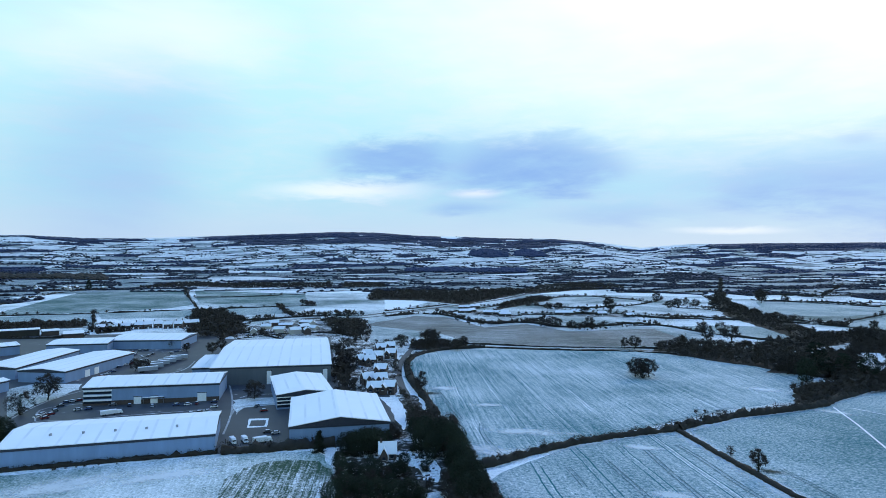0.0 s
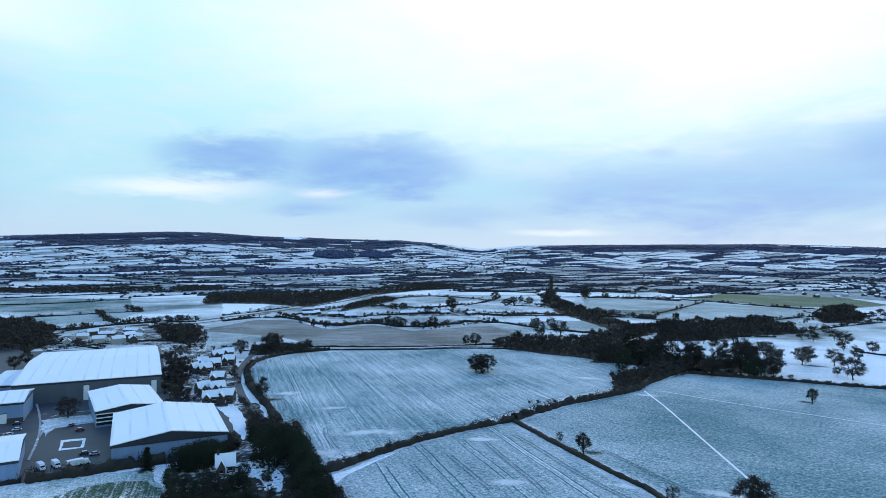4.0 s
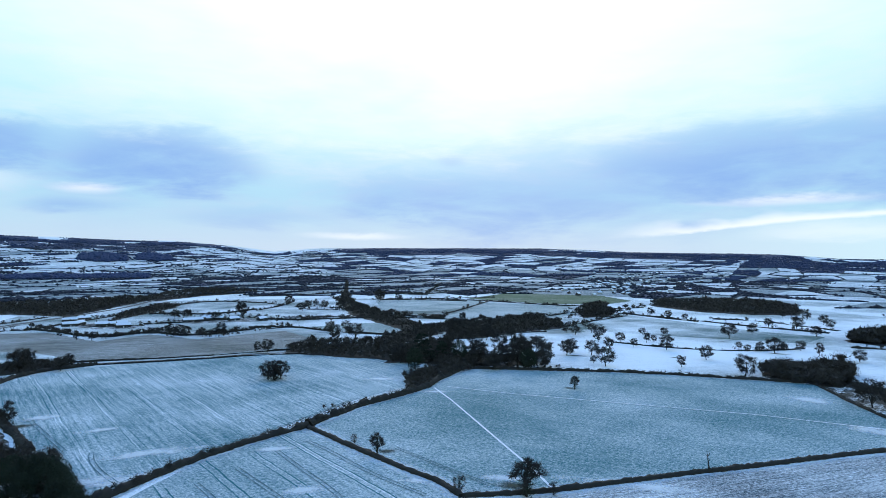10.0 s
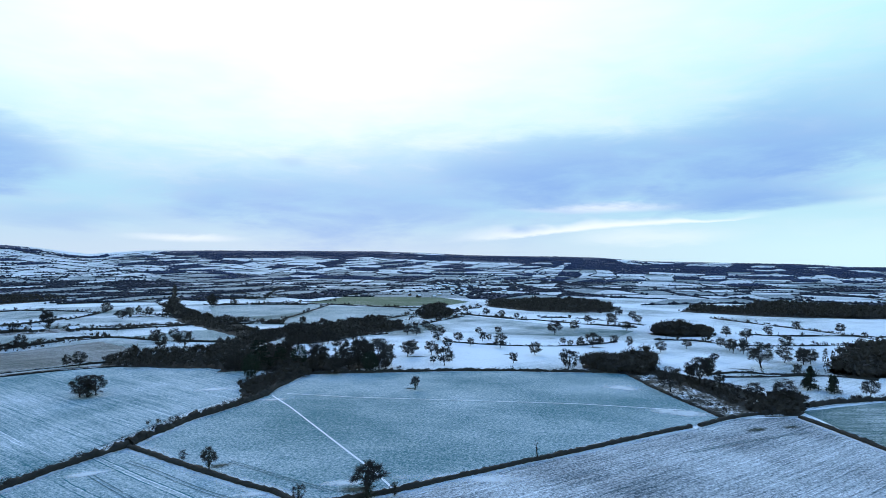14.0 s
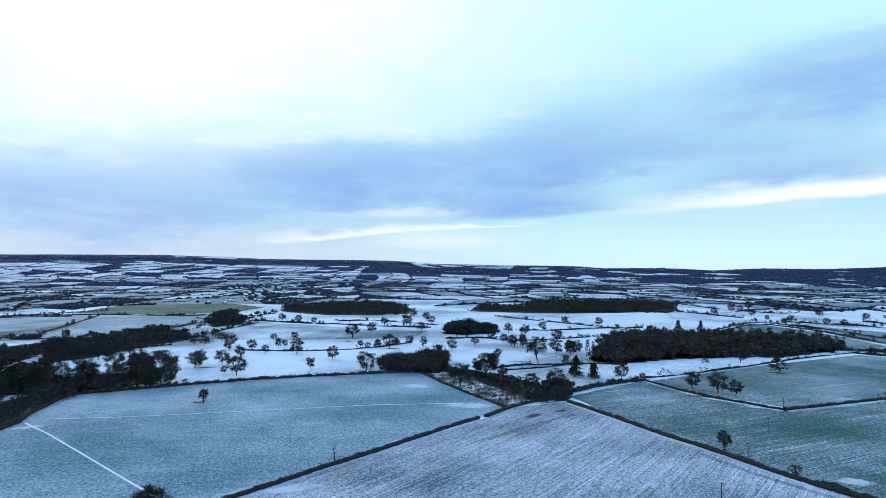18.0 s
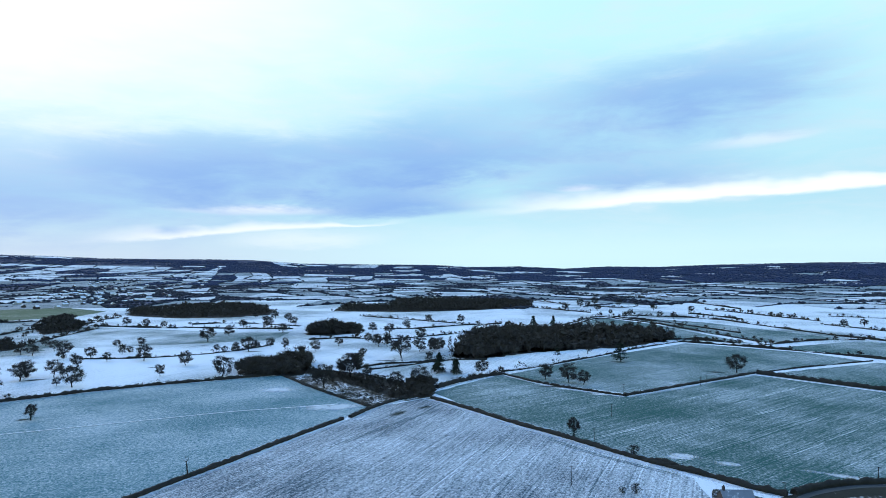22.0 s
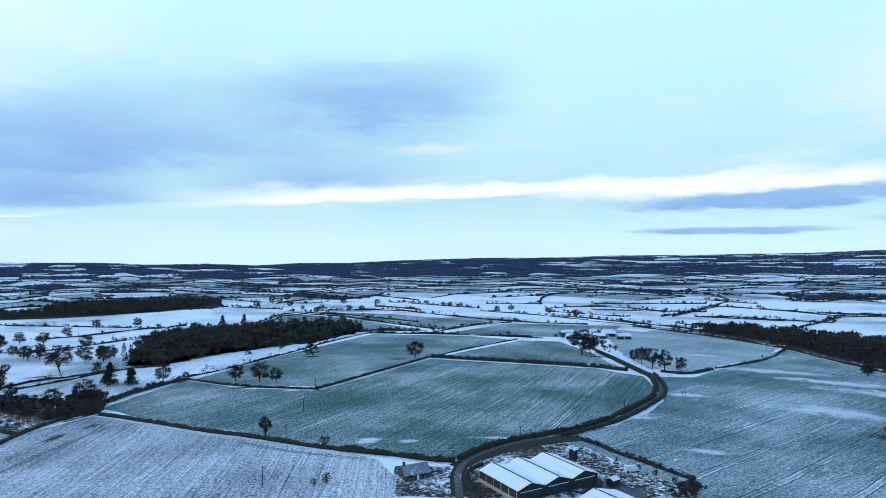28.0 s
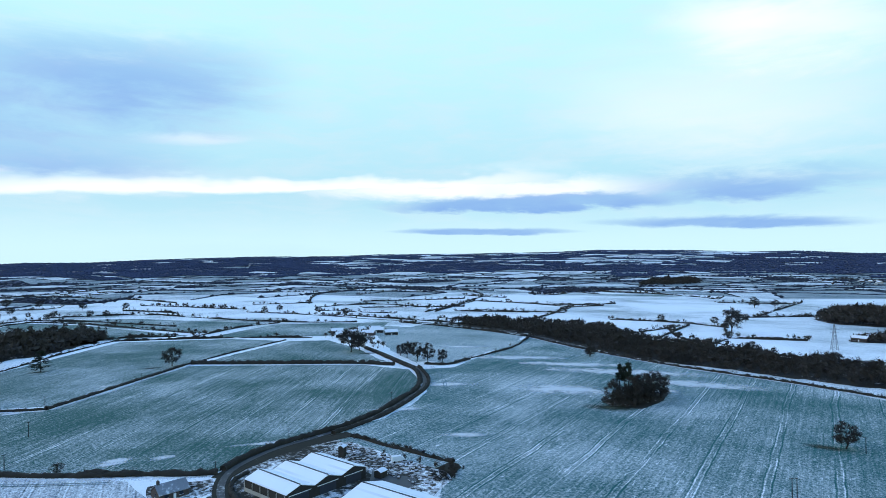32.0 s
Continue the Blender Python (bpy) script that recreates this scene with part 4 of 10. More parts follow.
def tree_line(points, tall, gap=9.0, label="straggling line of bare hedgerow trees", models=None, mat=None, jitter=2.5, name="hedgerow_trees", sparse=-0.12):
    rng = np.random.default_rng(int(abs(points[0][0] + points[0][1] * 3)) + 5)
    line = along(points, gap)
    LINES.extend((q.x, q.y) for q, u in line[::3])
    xs = np.array([p.x for p, u in line]) + rng.normal(size=len(line)) * jitter
    ys = np.array([p.y for p, u in line]) + rng.normal(size=len(line)) * jitter
    clump = np.array([noise.noise((x * 0.03, y * 0.03, 7.0)) for x, y in zip(xs, ys)]) + rng.normal(size=len(xs)) * 0.15
    keep = clump > sparse
    keep[0] = True
    xs, ys, line = xs[keep], ys[keep], [p for p, k in zip(line, keep) if k]
    spots = np.stack([xs, ys, height(xs, ys) - 0.2], 1)
    return scatter(name, spots, tall * rng.uniform(0.4, 1.15, len(xs)), models or WOOD_MODELS, mat or M_WOOD, label, "trees", 4)


# ---- buildings ----
def set_at(root, x, y, turn, up=0.0):
    root.location = (x, y, zat(x, y) + up)
    root.rotation_euler = (0, 0, radians(turn))
    return root


def gable_shell(w, d, eave, ridge, axis, base=-0.3):
    """Walls of a building with a pitched roof, open below."""
    bm = bmesh.new()
    if axis == "x":
        a = [(0, 0), (0, d)]
        pts = lambda x: [(x, 0, base), (x, 0, eave), (x, d / 2, ridge), (x, d, eave), (x, d, base)]
        one, two = [bm.verts.new(p) for p in pts(0)], [bm.verts.new(p) for p in pts(w)]
    else:
        pts = lambda y: [(0, y, base), (0, y, eave), (w / 2, y, ridge), (w, y, eave), (w, y, base)]
        one, two = [bm.verts.new(p) for p in pts(0)], [bm.verts.new(p) for p in pts(d)]
    bm.faces.new(one)
    bm.faces.new(two[::-1])
    for i in (0, 3, 1, 2, 4):
        j = (i + 1) % 5
        bm.faces.new((one[j], one[i], two[i], two[j]))
    bmesh.ops.recalc_face_normals(bm, faces=bm.faces[:])
    return bm


def gable_roof(w, d, eave, ridge, axis, over=0.5, thick=0.35, lift=0.06):
    """A roof slab in two slopes with overhanging eaves."""
    bm = bmesh.new()
    half, length = (d / 2, w) if axis == "x" else (w / 2, d)
    fall = (ridge - eave) / half
    sec = [(-over, eave - over * fall + lift), (half, ridge + lift), (2 * half + over, eave - over * fall + lift),
           (2 * half + over, eave - over * fall + lift + thick), (half, ridge + lift + thick * 1.1), (-over, eave - over * fall + lift + thick)]
    rings = []
    n = max(1, int(length / 12))
    for k in range(n + 1):
        s = -over + (length + 2 * over) * k / n
        rings.append([bm.verts.new((s, p, z) if axis == "x" else (p, s, z)) for p, z in sec])
    for a, b in zip(rings, rings[1:]):
        for i in range(6):
            bm.faces.new((a[i], a[(i + 1) % 6], b[(i + 1) % 6], b[i]))
    for r in (rings[0], rings[-1]):
        bm.faces.new((r[0], r[1], r[4], r[5]))
        bm.faces.new((r[1], r[2], r[3], r[4]))
    bmesh.ops.recalc_face_normals(bm, faces=bm.faces[:])
    return bm


def warehouse(x, y, turn, w, d, eave, ridge, axis="x", wall=None, doors=(), label="pale blue clad warehouse with a snow-covered roof", band=1.1, office=0.0, vents=0, side_doors=(), plinth=0.0):
    """An industrial shed. x, y: its corner at the foot of the front wall; the front runs along its own x."""
    root = tagged(new("warehouse"), label, "warehouse", "industrial estate")
    set_at(root, x, y, turn)
    part("wall", gable_shell(w, d, eave, ridge, axis), wall or M_BLUEWALL, root)
    part("roof", gable_roof(w, d, eave, ridge, axis), M_ROOF, root, "sheet roof under snow")
    # dark fascia round the eaves
    for x0, x1, y0, y1 in ((-0.35, w + 0.35, -0.30, -0.05), (-0.35, w + 0.35, d + 0.05, d + 0.30), (-0.30, -0.05, -0.03, d + 0.03), (w + 0.05, w + 0.30, -0.03, d + 0.03)):
        part("fascia", boxed(x0, x1, y0, y1, eave - band, eave - 0.1), M_DARKBAND, root, "dark fascia band")
    if axis == "y":
        bm = bmesh.new()
        vs = [bm.verts.new(p) for p in ((-0.2, -0.14, eave - 0.1), (w + 0.2, -0.14, eave - 0.1), (w / 2, -0.14, ridge - 0.02))]
        bm.faces.new(vs)
        r = bmesh.ops.extrude_face_region(bm, geom=bm.faces[:])
        for v in r["geom"]:
            if isinstance(v, bmesh.types.BMVert):
                v.co.y = -0.02
        bmesh.ops.recalc_face_normals(bm, faces=bm.faces[:])
        part("gable_panel", bm, M_DARKBAND, root, "dark gable panel")
    if plinth:
        part("plinth", boxed(-0.12, w + 0.12, -0.12, 0.0, -0.2, plinth), M_BRICK, root, "low brick plinth")
    for pos, wide, tall in doors:
        door = part("roller_door", boxed(pos, pos + wide, -0.16, 0.05, 0.0, tall), M_WHITE, root, "pale roller door")
        part("door_frame", boxed(pos - 0.25, pos + wide + 0.25, -0.10, 0.02, tall, tall + 0.35), M_DARKBAND, door)
    for pos, wide, tall in side_doors:
        part("roller_door", boxed(w - 0.05, w + 0.16, pos, pos + wide, 0.0, tall), M_WHITE, root, "pale roller door")
    for k in range(vents):
        px, py = w * (0.2 + 0.6 * k / max(1, vents - 1)), d * 0.25
        pz = eave + (ridge - eave) * 0.5
        part("roof_vent", boxed(px - 0.5, px + 0.5, py - 0.5, py + 0.5, pz, pz + 1.3, bevel=0.1), M_STEEL, root, "steel roof vent")
    if office:
        # a banded office corner
        for k in range(3):
            z0 = 1.2 + k * (eave - 2.2) / 3
            part("window_band", boxed(0.3, office, -0.20, 0.02, z0, z0 + 1.3), M_GLASS, root, "dark strip window")
            part("panel_band", boxed(0.0, office + 0.2, -0.17, 0.02, z0 + 1.35, z0 + 2.3), M_WHITE, root, "white spandrel panel")
    return root


def window(root, x0, x1, y0, y1, z0, z1):
    pane = part("window", boxed(x0, x1, y0, y1, z0, z1), M_GLASS, root)
    grow_x, grow_y = (0.08, 0.0) if x1 - x0 > y1 - y0 else (0.0, 0.08)
    part("sill", boxed(x0 - grow_x, x1 + grow_x, y0 - 0.04, y1 + 0.04, z0 - 0.12, z0 - 0.02), M_WHITE, pane)


def house(x, y, turn, w=9.0, d=7.5, eave=5.0, ridge=8.0, wall=None, label="brick house with a snow-covered pitched roof", group="village houses", wing=False, chimneys=1, roof=None):
    """A house, its corner at x, y: walls, roof, chimney, windows and door."""
    root = tagged(new("house"), label, "house", group)
    set_at(root, x, y, turn)
    m = wall or M_BRICK
    part("wall", gable_shell(w, d, eave, ridge, "x"), m, root)
    part("roof", gable_roof(w, d, eave, ridge, "x", 0.35, 0.28), roof or M_SNOWCAP, root, "pitched roof under snow")
    for k in range(chimneys):
        cx = 0.5 if k == 0 else w - 1.4
        ch = part("chimney", boxed(cx, cx + 0.9, d / 2 - 0.45, d / 2 + 0.45, ridge - 0.8, ridge + 1.5), M_BRICK, root, "brick chimney stack")
        part("chimney_pot", boxed(cx + 0.3, cx + 0.6, d / 2 - 0.15, d / 2 + 0.15, ridge + 1.5, ridge + 1.9), M_BRICK, ch)
    for z0 in ((1.0, 3.4) if eave > 4 else (1.0,)):
        for fx in (0.16, 0.66):
            window(root, w * fx, w * fx + 1.5, -0.05, 0.04, z0, z0 + 1.2)
            window(root, w * fx, w * fx + 1.5, d - 0.04, d + 0.05, z0, z0 + 1.2)
        window(root, -0.05, 0.04, d * 0.4, d * 0.4 + 1.3, z0, z0 + 1.2)
        window(root, w - 0.04, w + 0.05, d * 0.4, d * 0.4 + 1.3, z0, z0 + 1.2)
    part("door", boxed(w * 0.46, w * 0.46 + 1.0, -0.06, 0.04, 0.0, 2.05), M_WHITE, root, "pale front door")
    if wing:
        ww, wd = w * 0.42, d * 0.55
        bm = gable_shell(ww, wd, eave * 0.96, eave * 0.96 + (ridge - eave) * 0.75, "y")
        bmesh.ops.translate(bm, verts=bm.verts[:], vec=(w * 0.08, -wd + 0.8, 0))
        part("gable_wing", bm, m, root)
        bm = gable_roof(ww, wd, eave * 0.96, eave * 0.96 + (ridge - eave) * 0.75, "y", 0.3, 0.26)
        bmesh.ops.translate(bm, verts=bm.verts[:], vec=(w * 0.08, -wd + 0.8, 0))
        part("wing_roof", bm, roof or M_SNOWCAP, root)
        window(root, w * 0.08 + ww * 0.3, w * 0.08 + ww * 0.7, -wd + 0.74, -wd + 0.84, 3.0 if eave > 4 else 1.0, 4.2 if eave > 4 else 2.1)
    return root


def cottage(x, y, turn, w=9.0, d=7.0, eave=4.6, wall=None, label="distant pale cottage with a snow-covered roof"):
    """A far house: walls, roof and chimney."""
    root = tagged(new("cottage"), label, "house", "far village")
    set_at(root, x, y, turn)
    part("wall", gable_shell(w, d, eave, eave + 2.6, "x"), wall or M_STONE, root)
    part("roof", gable_roof(w, d, eave, eave + 2.6, "x", 0.3, 0.25), M_SNOWCAP, root)
    part("chimney", boxed(0.6, 1.5, d / 2 - 0.4, d / 2 + 0.4, eave + 1.8, eave + 4.0), M_BRICK, root)
    return root


def village(points, count, seed):
    """Cottages strewn inside an outline, no two on one spot."""
    rng = random.Random(seed)
    px2, py2 = [p[0] for p in points], [p[1] for p in points]
    spots = []
    for _ in range(count * 30):
        x, y = rng.uniform(min(px2), max(px2)), rng.uniform(min(py2), max(py2))
        if len(spots) < count and inside(np.array(x), np.array(y), points) and all((x - a) ** 2 + (y - b) ** 2 > 17 ** 2 for a, b in spots):
            spots.append((x, y))
            cottage(x, y, rng.choice((20, 65, 110, 155)) + rng.uniform(-15, 15), rng.uniform(8, 14), 7.0, rng.choice((3.2, 4.6, 5.0)), rng.choice((M_STONE, M_BRICK, M_STONE)))


CAR_PAINT = {}


def paint(colour):
    if colour not in CAR_PAINT:
        CAR_PAINT[colour] = plain("car_paint", colour, 0.3, 0.0, 0.1)
    return CAR_PAINT[colour]


def wheels(root, w, spots, r=0.32):
    for x in spots:
        for y in (0.0, w):
            bm = bmesh.new()
            bmesh.ops.create_cone(bm, cap_ends=True, segments=12, radius1=r, radius2=r, depth=0.22, matrix=pose(x, y, r, 90, 0, 0))
            part("wheel", bm, M_TYRE, root)


def car(x, y, turn, colour=(0.05, 0.05, 0.06), label="parked car with snow on its roof", tall=1.45, length=4.3):
    root = tagged(new("car"), label, "car", "parked cars")
    set_at(root, x, y, turn, 0.12)
    w = 1.75
    part("body", boxed(0, length, 0, w, 0.28, 0.85, bevel=0.12), paint(colour), root)
    bm = boxed(length * 0.2, length * 0.85, 0.08, w - 0.08, 0.85, tall, bevel=0.10)
    for v in bm.verts:
        if v.co.z > 1.0:
            v.co.x = length * 0.52 + (v.co.x - length * 0.52) * 0.72
            v.co.y = w / 2 + (v.co.y - w / 2) * 0.86
    part("cabin", bm, M_GLASS, root, "dark car windows")
    part("roof", boxed(length * 0.31, length * 0.74, 0.2, w - 0.2, tall - 0.02, tall + 0.07, bevel=0.02), M_SNOWCAP, root, "snow on the car roof")
    wheels(root, w, (length * 0.18, length * 0.8))
    return root


def van(x, y, turn, colour=(0.7, 0.74, 0.78), length=6.0, tall=2.6, label="parked white van with snow on its roof", word="van"):
    root = tagged(new(word), label, word, "parked vans and lorries")
    set_at(root, x, y, turn, 0.12)
    w = 2.1 if length < 8 else 2.5
    part("load_body", boxed(0, length * 0.72, 0, w, 0.55, tall, bevel=0.06), paint(colour), root)
    bm = boxed(length * 0.735, length, 0.05, w - 0.05, 0.45, tall * 0.82, bevel=0.1)
    for v in bm.verts:
        if v.co.z > 1.2 and v.co.x > length * 0.9:
            v.co.x -= 0.7
    cab = part("cab", bm, paint(colour), root)
    part("windscreen", boxed(length - 0.72, length - 0.40, 0.2, w - 0.2, 1.35, tall * 0.78), M_GLASS, cab)
    part("roof", boxed(0.05, length * 0.71, 0.06, w - 0.06, tall + 0.01, tall + 0.10, bevel=0.03), M_SNOWCAP, root, "snow on the roof")
    wheels(root, w, (length * 0.16, length * 0.86) if length < 8 else (length * 0.1, length * 0.2, length * 0.6, length * 0.88), 0.4)
    return root


def trailer(x, y, turn, length=13.0, label="parked lorry trailer with a snow-covered top"):
    root = tagged(new("lorry_trailer"), label, "trailer", "parked trailers")
    set_at(root, x, y, turn, 0.12)
    part("box_body", boxed(0, length, 0, 2.5, 1.1, 3.9, bevel=0.05), paint((0.32, 0.35, 0.40)), root)
    part("roof", boxed(0.05, length - 0.05, 0.05, 2.45, 3.91, 4.05, bevel=0.04), M_SNOWCAP, root, "snow on the trailer top")
    part("chassis", boxed(0.4, length - 0.3, 0.6, 1.9, 0.75, 1.09), M_DARKBAND, root)
    wheels(root, 2.4, (1.2, 2.4, 3.6), 0.5)
    part("landing_leg", boxed(length * 0.75, length * 0.75 + 0.15, 0.5, 0.65, 0.0, 0.75), M_STEEL, root)
    part("landing_leg", boxed(length * 0.75, length * 0.75 + 0.15, 1.85, 2.0, 0.0, 0.75), M_STEEL, root)
    return root


def pole(x, y, tall=8.0, turn=0.0, arms=1, label="weathered timber power pole in a field"):
    root = tagged(new("power_pole"), label, "power pole", "power poles")
    set_at(root, x, y, turn)
    bm = bmesh.new()
    bmesh.ops.create_cone(bm, cap_ends=True, segments=8, radius1=0.19, radius2=0.13, depth=tall + 0.4, matrix=pose(0, 0, tall / 2 - 0.2))
    part("shaft", bm, M_POLE, root)
    for k in range(arms):
        z = tall - 0.35 - k * 0.9
        arm = part("crossarm", boxed(-0.95, 0.95, -0.07, 0.07, z, z + 0.14), M_POLE, root)
        for s in (-0.8, 0.0, 0.8):
            bm = bmesh.new()
            bmesh.ops.create_cone(bm, cap_ends=True, segments=6, radius1=0.07, radius2=0.04, depth=0.25, matrix=pose(s, 0, z + 0.26))
            part("insulator", bm, M_STEEL, arm)
    return root


def pylon(x, y, tall, turn=0.0, label="steel lattice pylon in a snowy field"):
    """A lattice tower: four legs, bracing and three pairs of arms."""
    root = tagged(new("pylon"), label, "pylon", "pylons")
    set_at(root, x, y, turn)
    def at(z, sx, sy):
        k = 0.10 * tall * (1 - z / tall) ** 1.2 + 0.012 * tall
        return Vector((sx * k, sy * k, z))
    for sx in (-1, 1):
        for sy in (-1, 1):
            v, f2 = [], []
            zs = [tall * t for t in (0, 0.2, 0.4, 0.6, 0.8, 1.0)]
            for a, b in zip(zs, zs[1:]):
                limb(v, f2, at(a, sx, sy), at(b, sx, sy), 0.22, 0.18, 4)
            part("leg", tri_mesh("leg", [tuple(q) for q in v], f2, M_STEEL), None, root)
    v, f2 = [], []
    zs = [tall * t for t in (0, 0.16, 0.32, 0.46, 0.6, 0.72, 0.84, 0.96)]
    for a, b in zip(zs, zs[1:]):
        for (s1, s2) in (((-1, -1), (1, -1)), ((1, -1), (1, 1)), ((1, 1), (-1, 1)), ((-1, 1), (-1, -1))):
            limb(v, f2, at(a, *s1), at(b, *s2), 0.10, 0.10, 3)
            limb(v, f2, at(a, *s2), at(b, *s1), 0.10, 0.10, 3)
    part("bracing", tri_mesh("bracing", [tuple(q) for q in v], f2, M_STEEL), None, root)
    for z, reach in ((0.66, 0.16), (0.78, 0.20), (0.90, 0.14)):
        for s in (-1, 1):
            v, f2 = [], []
            tip = Vector((s * reach * tall, 0, z * tall))
            limb(v, f2, at(z * tall, s, 1), tip, 0.12, 0.08, 3)
            limb(v, f2, at(z * tall, s, -1), tip, 0.12, 0.08, 3)
            limb(v, f2, at((z + 0.05) * tall, s, 0), tip, 0.10, 0.08, 3)
            part("arm", tri_mesh("arm", [tuple(q) for q in v], f2, M_STEEL), None, root)
    return root


def barn(x, y, turn, w, d, eave, ridge, bays=3, label="three-span dark farm barn with snowy roofs", openings=()):
    """A farm barn of side-by-side spans, gables to the front."""
    root = tagged(new("barn"), label, "barn", "farm buildings")
    set_at(root, x, y, turn)
    b = w / bays
    for k in range(bays):
        bm = gable_shell(b - 0.02, d, eave, ridge, "y")
        bmesh.ops.translate(bm, verts=bm.verts[:], vec=(k * b + 0.01, 0, 0))
        span = part("span_wall", bm, M_TIMBER, root, "dark boarded barn wall")
        bm = gable_roof(b - 0.7, d, eave, ridge - 0.12, "y", 0.28, 0.22, 0.08)
        bmesh.ops.translate(bm, verts=bm.verts[:], vec=(k * b + 0.35, 0, 0.02 * k))
        part("span_roof", bm, M_ROOF, root, "sheet roof under snow")
        part("ridge_cap", boxed(k * b + b / 2 - 0.3, k * b + b / 2 + 0.3, -0.3, d + 0.3, ridge + 0.17, ridge + 0.30), M_DARKBAND, root, "dark ridge capping")
        if k:
            part("valley_gutter", boxed(k * b - 0.35, k * b + 0.35, -0.2, d + 0.2, eave - 0.05, eave + 0.12), M_DARKBAND, root, "dark valley gutter")
        part("light_band", boxed(k * b + 1.5, k * b + b - 1.5, -0.06, 0.02, eave * 0.78, eave * 0.84), M_WHITE, span, "pale strip over the opening")
    # flat dark panels paint in the shade inside the open bays
    for pos, wide, tall in openings:
        part("doorway", boxed(pos, pos + wide, -0.09, 0.02, 0.0, tall), M_DARKBAND, root, "dark panel painting the shade inside an open doorway")
    n = int(d / 4.5)
    for k in range(n + 1):
        part("post", boxed(-0.16, -0.02, k * (d - 0.3) / n, k * (d - 0.3) / n + 0.3, -0.2, eave - 0.2), M_STONE, root)
    part("block_wall", boxed(-0.10, -0.02, 0.2, d - 0.2, -0.2, 1.6), M_STONE, root, "pale block wall foot")
    return root


def canopy(x, y, turn, w, d, tall=3.6, label="flat loading canopy under snow on steel posts"):
    root = tagged(new("loading_canopy"), label, "canopy")
    set_at(root, x, y, turn)
    part("roof", boxed(0, w, 0, d, tall, tall + 0.35, bevel=0.05), M_SNOWCAP, root, "flat roof under snow")
    part("fascia", boxed(-0.06, w + 0.06, -0.06, 0.0, tall - 0.4, tall + 0.1), M_DARKBAND, root)
    for px2 in (0.3, w - 0.5):
        for py2 in (0.3, d - 0.5):
            part("post", boxed(px2, px2 + 0.2, py2, py2 + 0.2, -0.1, tall), M_STEEL, root)
    return root


def shed(x, y, turn, w=4.0, d=3.0, tall=2.4, label="small dark timber shed under snow", roof=None, wall=None):
    root = tagged(new("shed"), label, "shed", "sheds")
    set_at(root, x, y, turn)
    part("wall", gable_shell(w, d, tall, tall + 0.7, "x"), wall or M_TIMBER, root)
    part("roof", gable_roof(w, d, tall, tall + 0.7, "x", 0.2, 0.16), roof or M_SNOWCAP, root, "roof under snow")
    part("door", boxed(w * 0.4, w * 0.4 + 0.9, -0.06, 0.02, 0.0, 1.95), M_BARK, root)
    return root


def clutter(points, count, label, seed=3, big=1.6):
    """Scrap, pallets and rubble half under snow, strewn over a yard."""
    rng = np.random.default_rng(seed)
    px2, py2 = [p[0] for p in points], [p[1] for p in points]
    verts, faces, k = [], [], 0
    while k < count:
        x, y = rng.uniform(min(px2), max(px2)), rng.uniform(min(py2), max(py2))
        if not inside(np.array(x), np.array(y), points):
            continue
        w, d, h = rng.uniform(0.4, big), rng.uniform(0.4, big * 1.5), rng.uniform(0.15, 0.9)
        a = rng.uniform(0, 3.14)
        base = len(verts)
        for z, q in ((0.0, 1.0), (h, rng.uniform(0.6, 1.0))):
            for sx, sy in ((-1, -1), (1, -1), (1, 1), (-1, 1)):
                u, v = sx * w * q / 2 + rng.normal() * 0.1, sy * d * q / 2 + rng.normal() * 0.1
                verts.append((x + u * math.cos(a) - v * math.sin(a), y + u * math.sin(a) + v * math.cos(a), z))
        for f4 in ((4, 5, 6, 7), (0, 1, 5, 4), (1, 2, 6, 5), (2, 3, 7, 6), (3, 0, 4, 7)):
            faces.append(tuple(base + i for i in f4))
        k += 1
    ob = new("yard_clutter", mesh_of("yard_clutter", verts, faces, M_JUNK))
    return tagged(ob, label, "clutter", kind="stuff")


def fence(points, tall=1.2, gap=2.4, label="dark post and rail fence"):
    root = tagged(new("fence"), label, "fence")
    line = along(points, gap)
    for p, u in line:
        part("post", boxed(p.x - 0.07, p.x + 0.07, p.y - 0.07, p.y + 0.07, -0.1, tall), M_POLE, root)
    for (p, u), (q, _) in zip(line, line[1:]):
        for z in (0.45, 0.95):
            v, f2 = [], []
            limb(v, f2, Vector((p.x, p.y, z)), Vector((q.x, q.y, z)), 0.06, 0.06, 4)
            part("rail", tri_mesh("rail", [tuple(c) for c in v], f2, M_POLE), None, root)
    return root


# ---- field surfaces ----
F_PALE = snow_field("thin_snow_on_crop", 0.33, (0.010, 0.135, 0.160), 83, 0.55, 0.35, None, 0.8, rut=0.25)
F_PALE2 = snow_field("thin_snow_on_grass", 0.26, (0.008, 0.132, 0.150), 53, 0.2, 0.0, None, 0.7)
F_LOWER = snow_field("thin_snow_on_tilled_crop", 0.33, (0.010, 0.130, 0.152), 83, 0.3, 0.35, rut=0.6, tram_gap=22.0)
F_GREEN = snow_field("winter_crop_through_snow", 0.16, (0.020, 0.092, 0.078), 41, 0.5, 0.55, None, 1.0, rut=0.3)
F_GREEN2 = snow_field("green_pasture_dusted", 0.19, (0.020, 0.092, 0.080), 41, 0.4, 0.0, None, 0.9)
F_LAWN = snow_field("green_meadow", -0.02, (0.034, 0.090, 0.036), 10, 0.2)
F_PLOUGH = snow_field("snow_on_stubble", 0.38, (0.026, 0.062, 0.082), 11, 0.45, 0.2, (0.048, 0.058, 0.072), 0.8, 12.0, 0.46, flecks=0.5, rut=0.12)
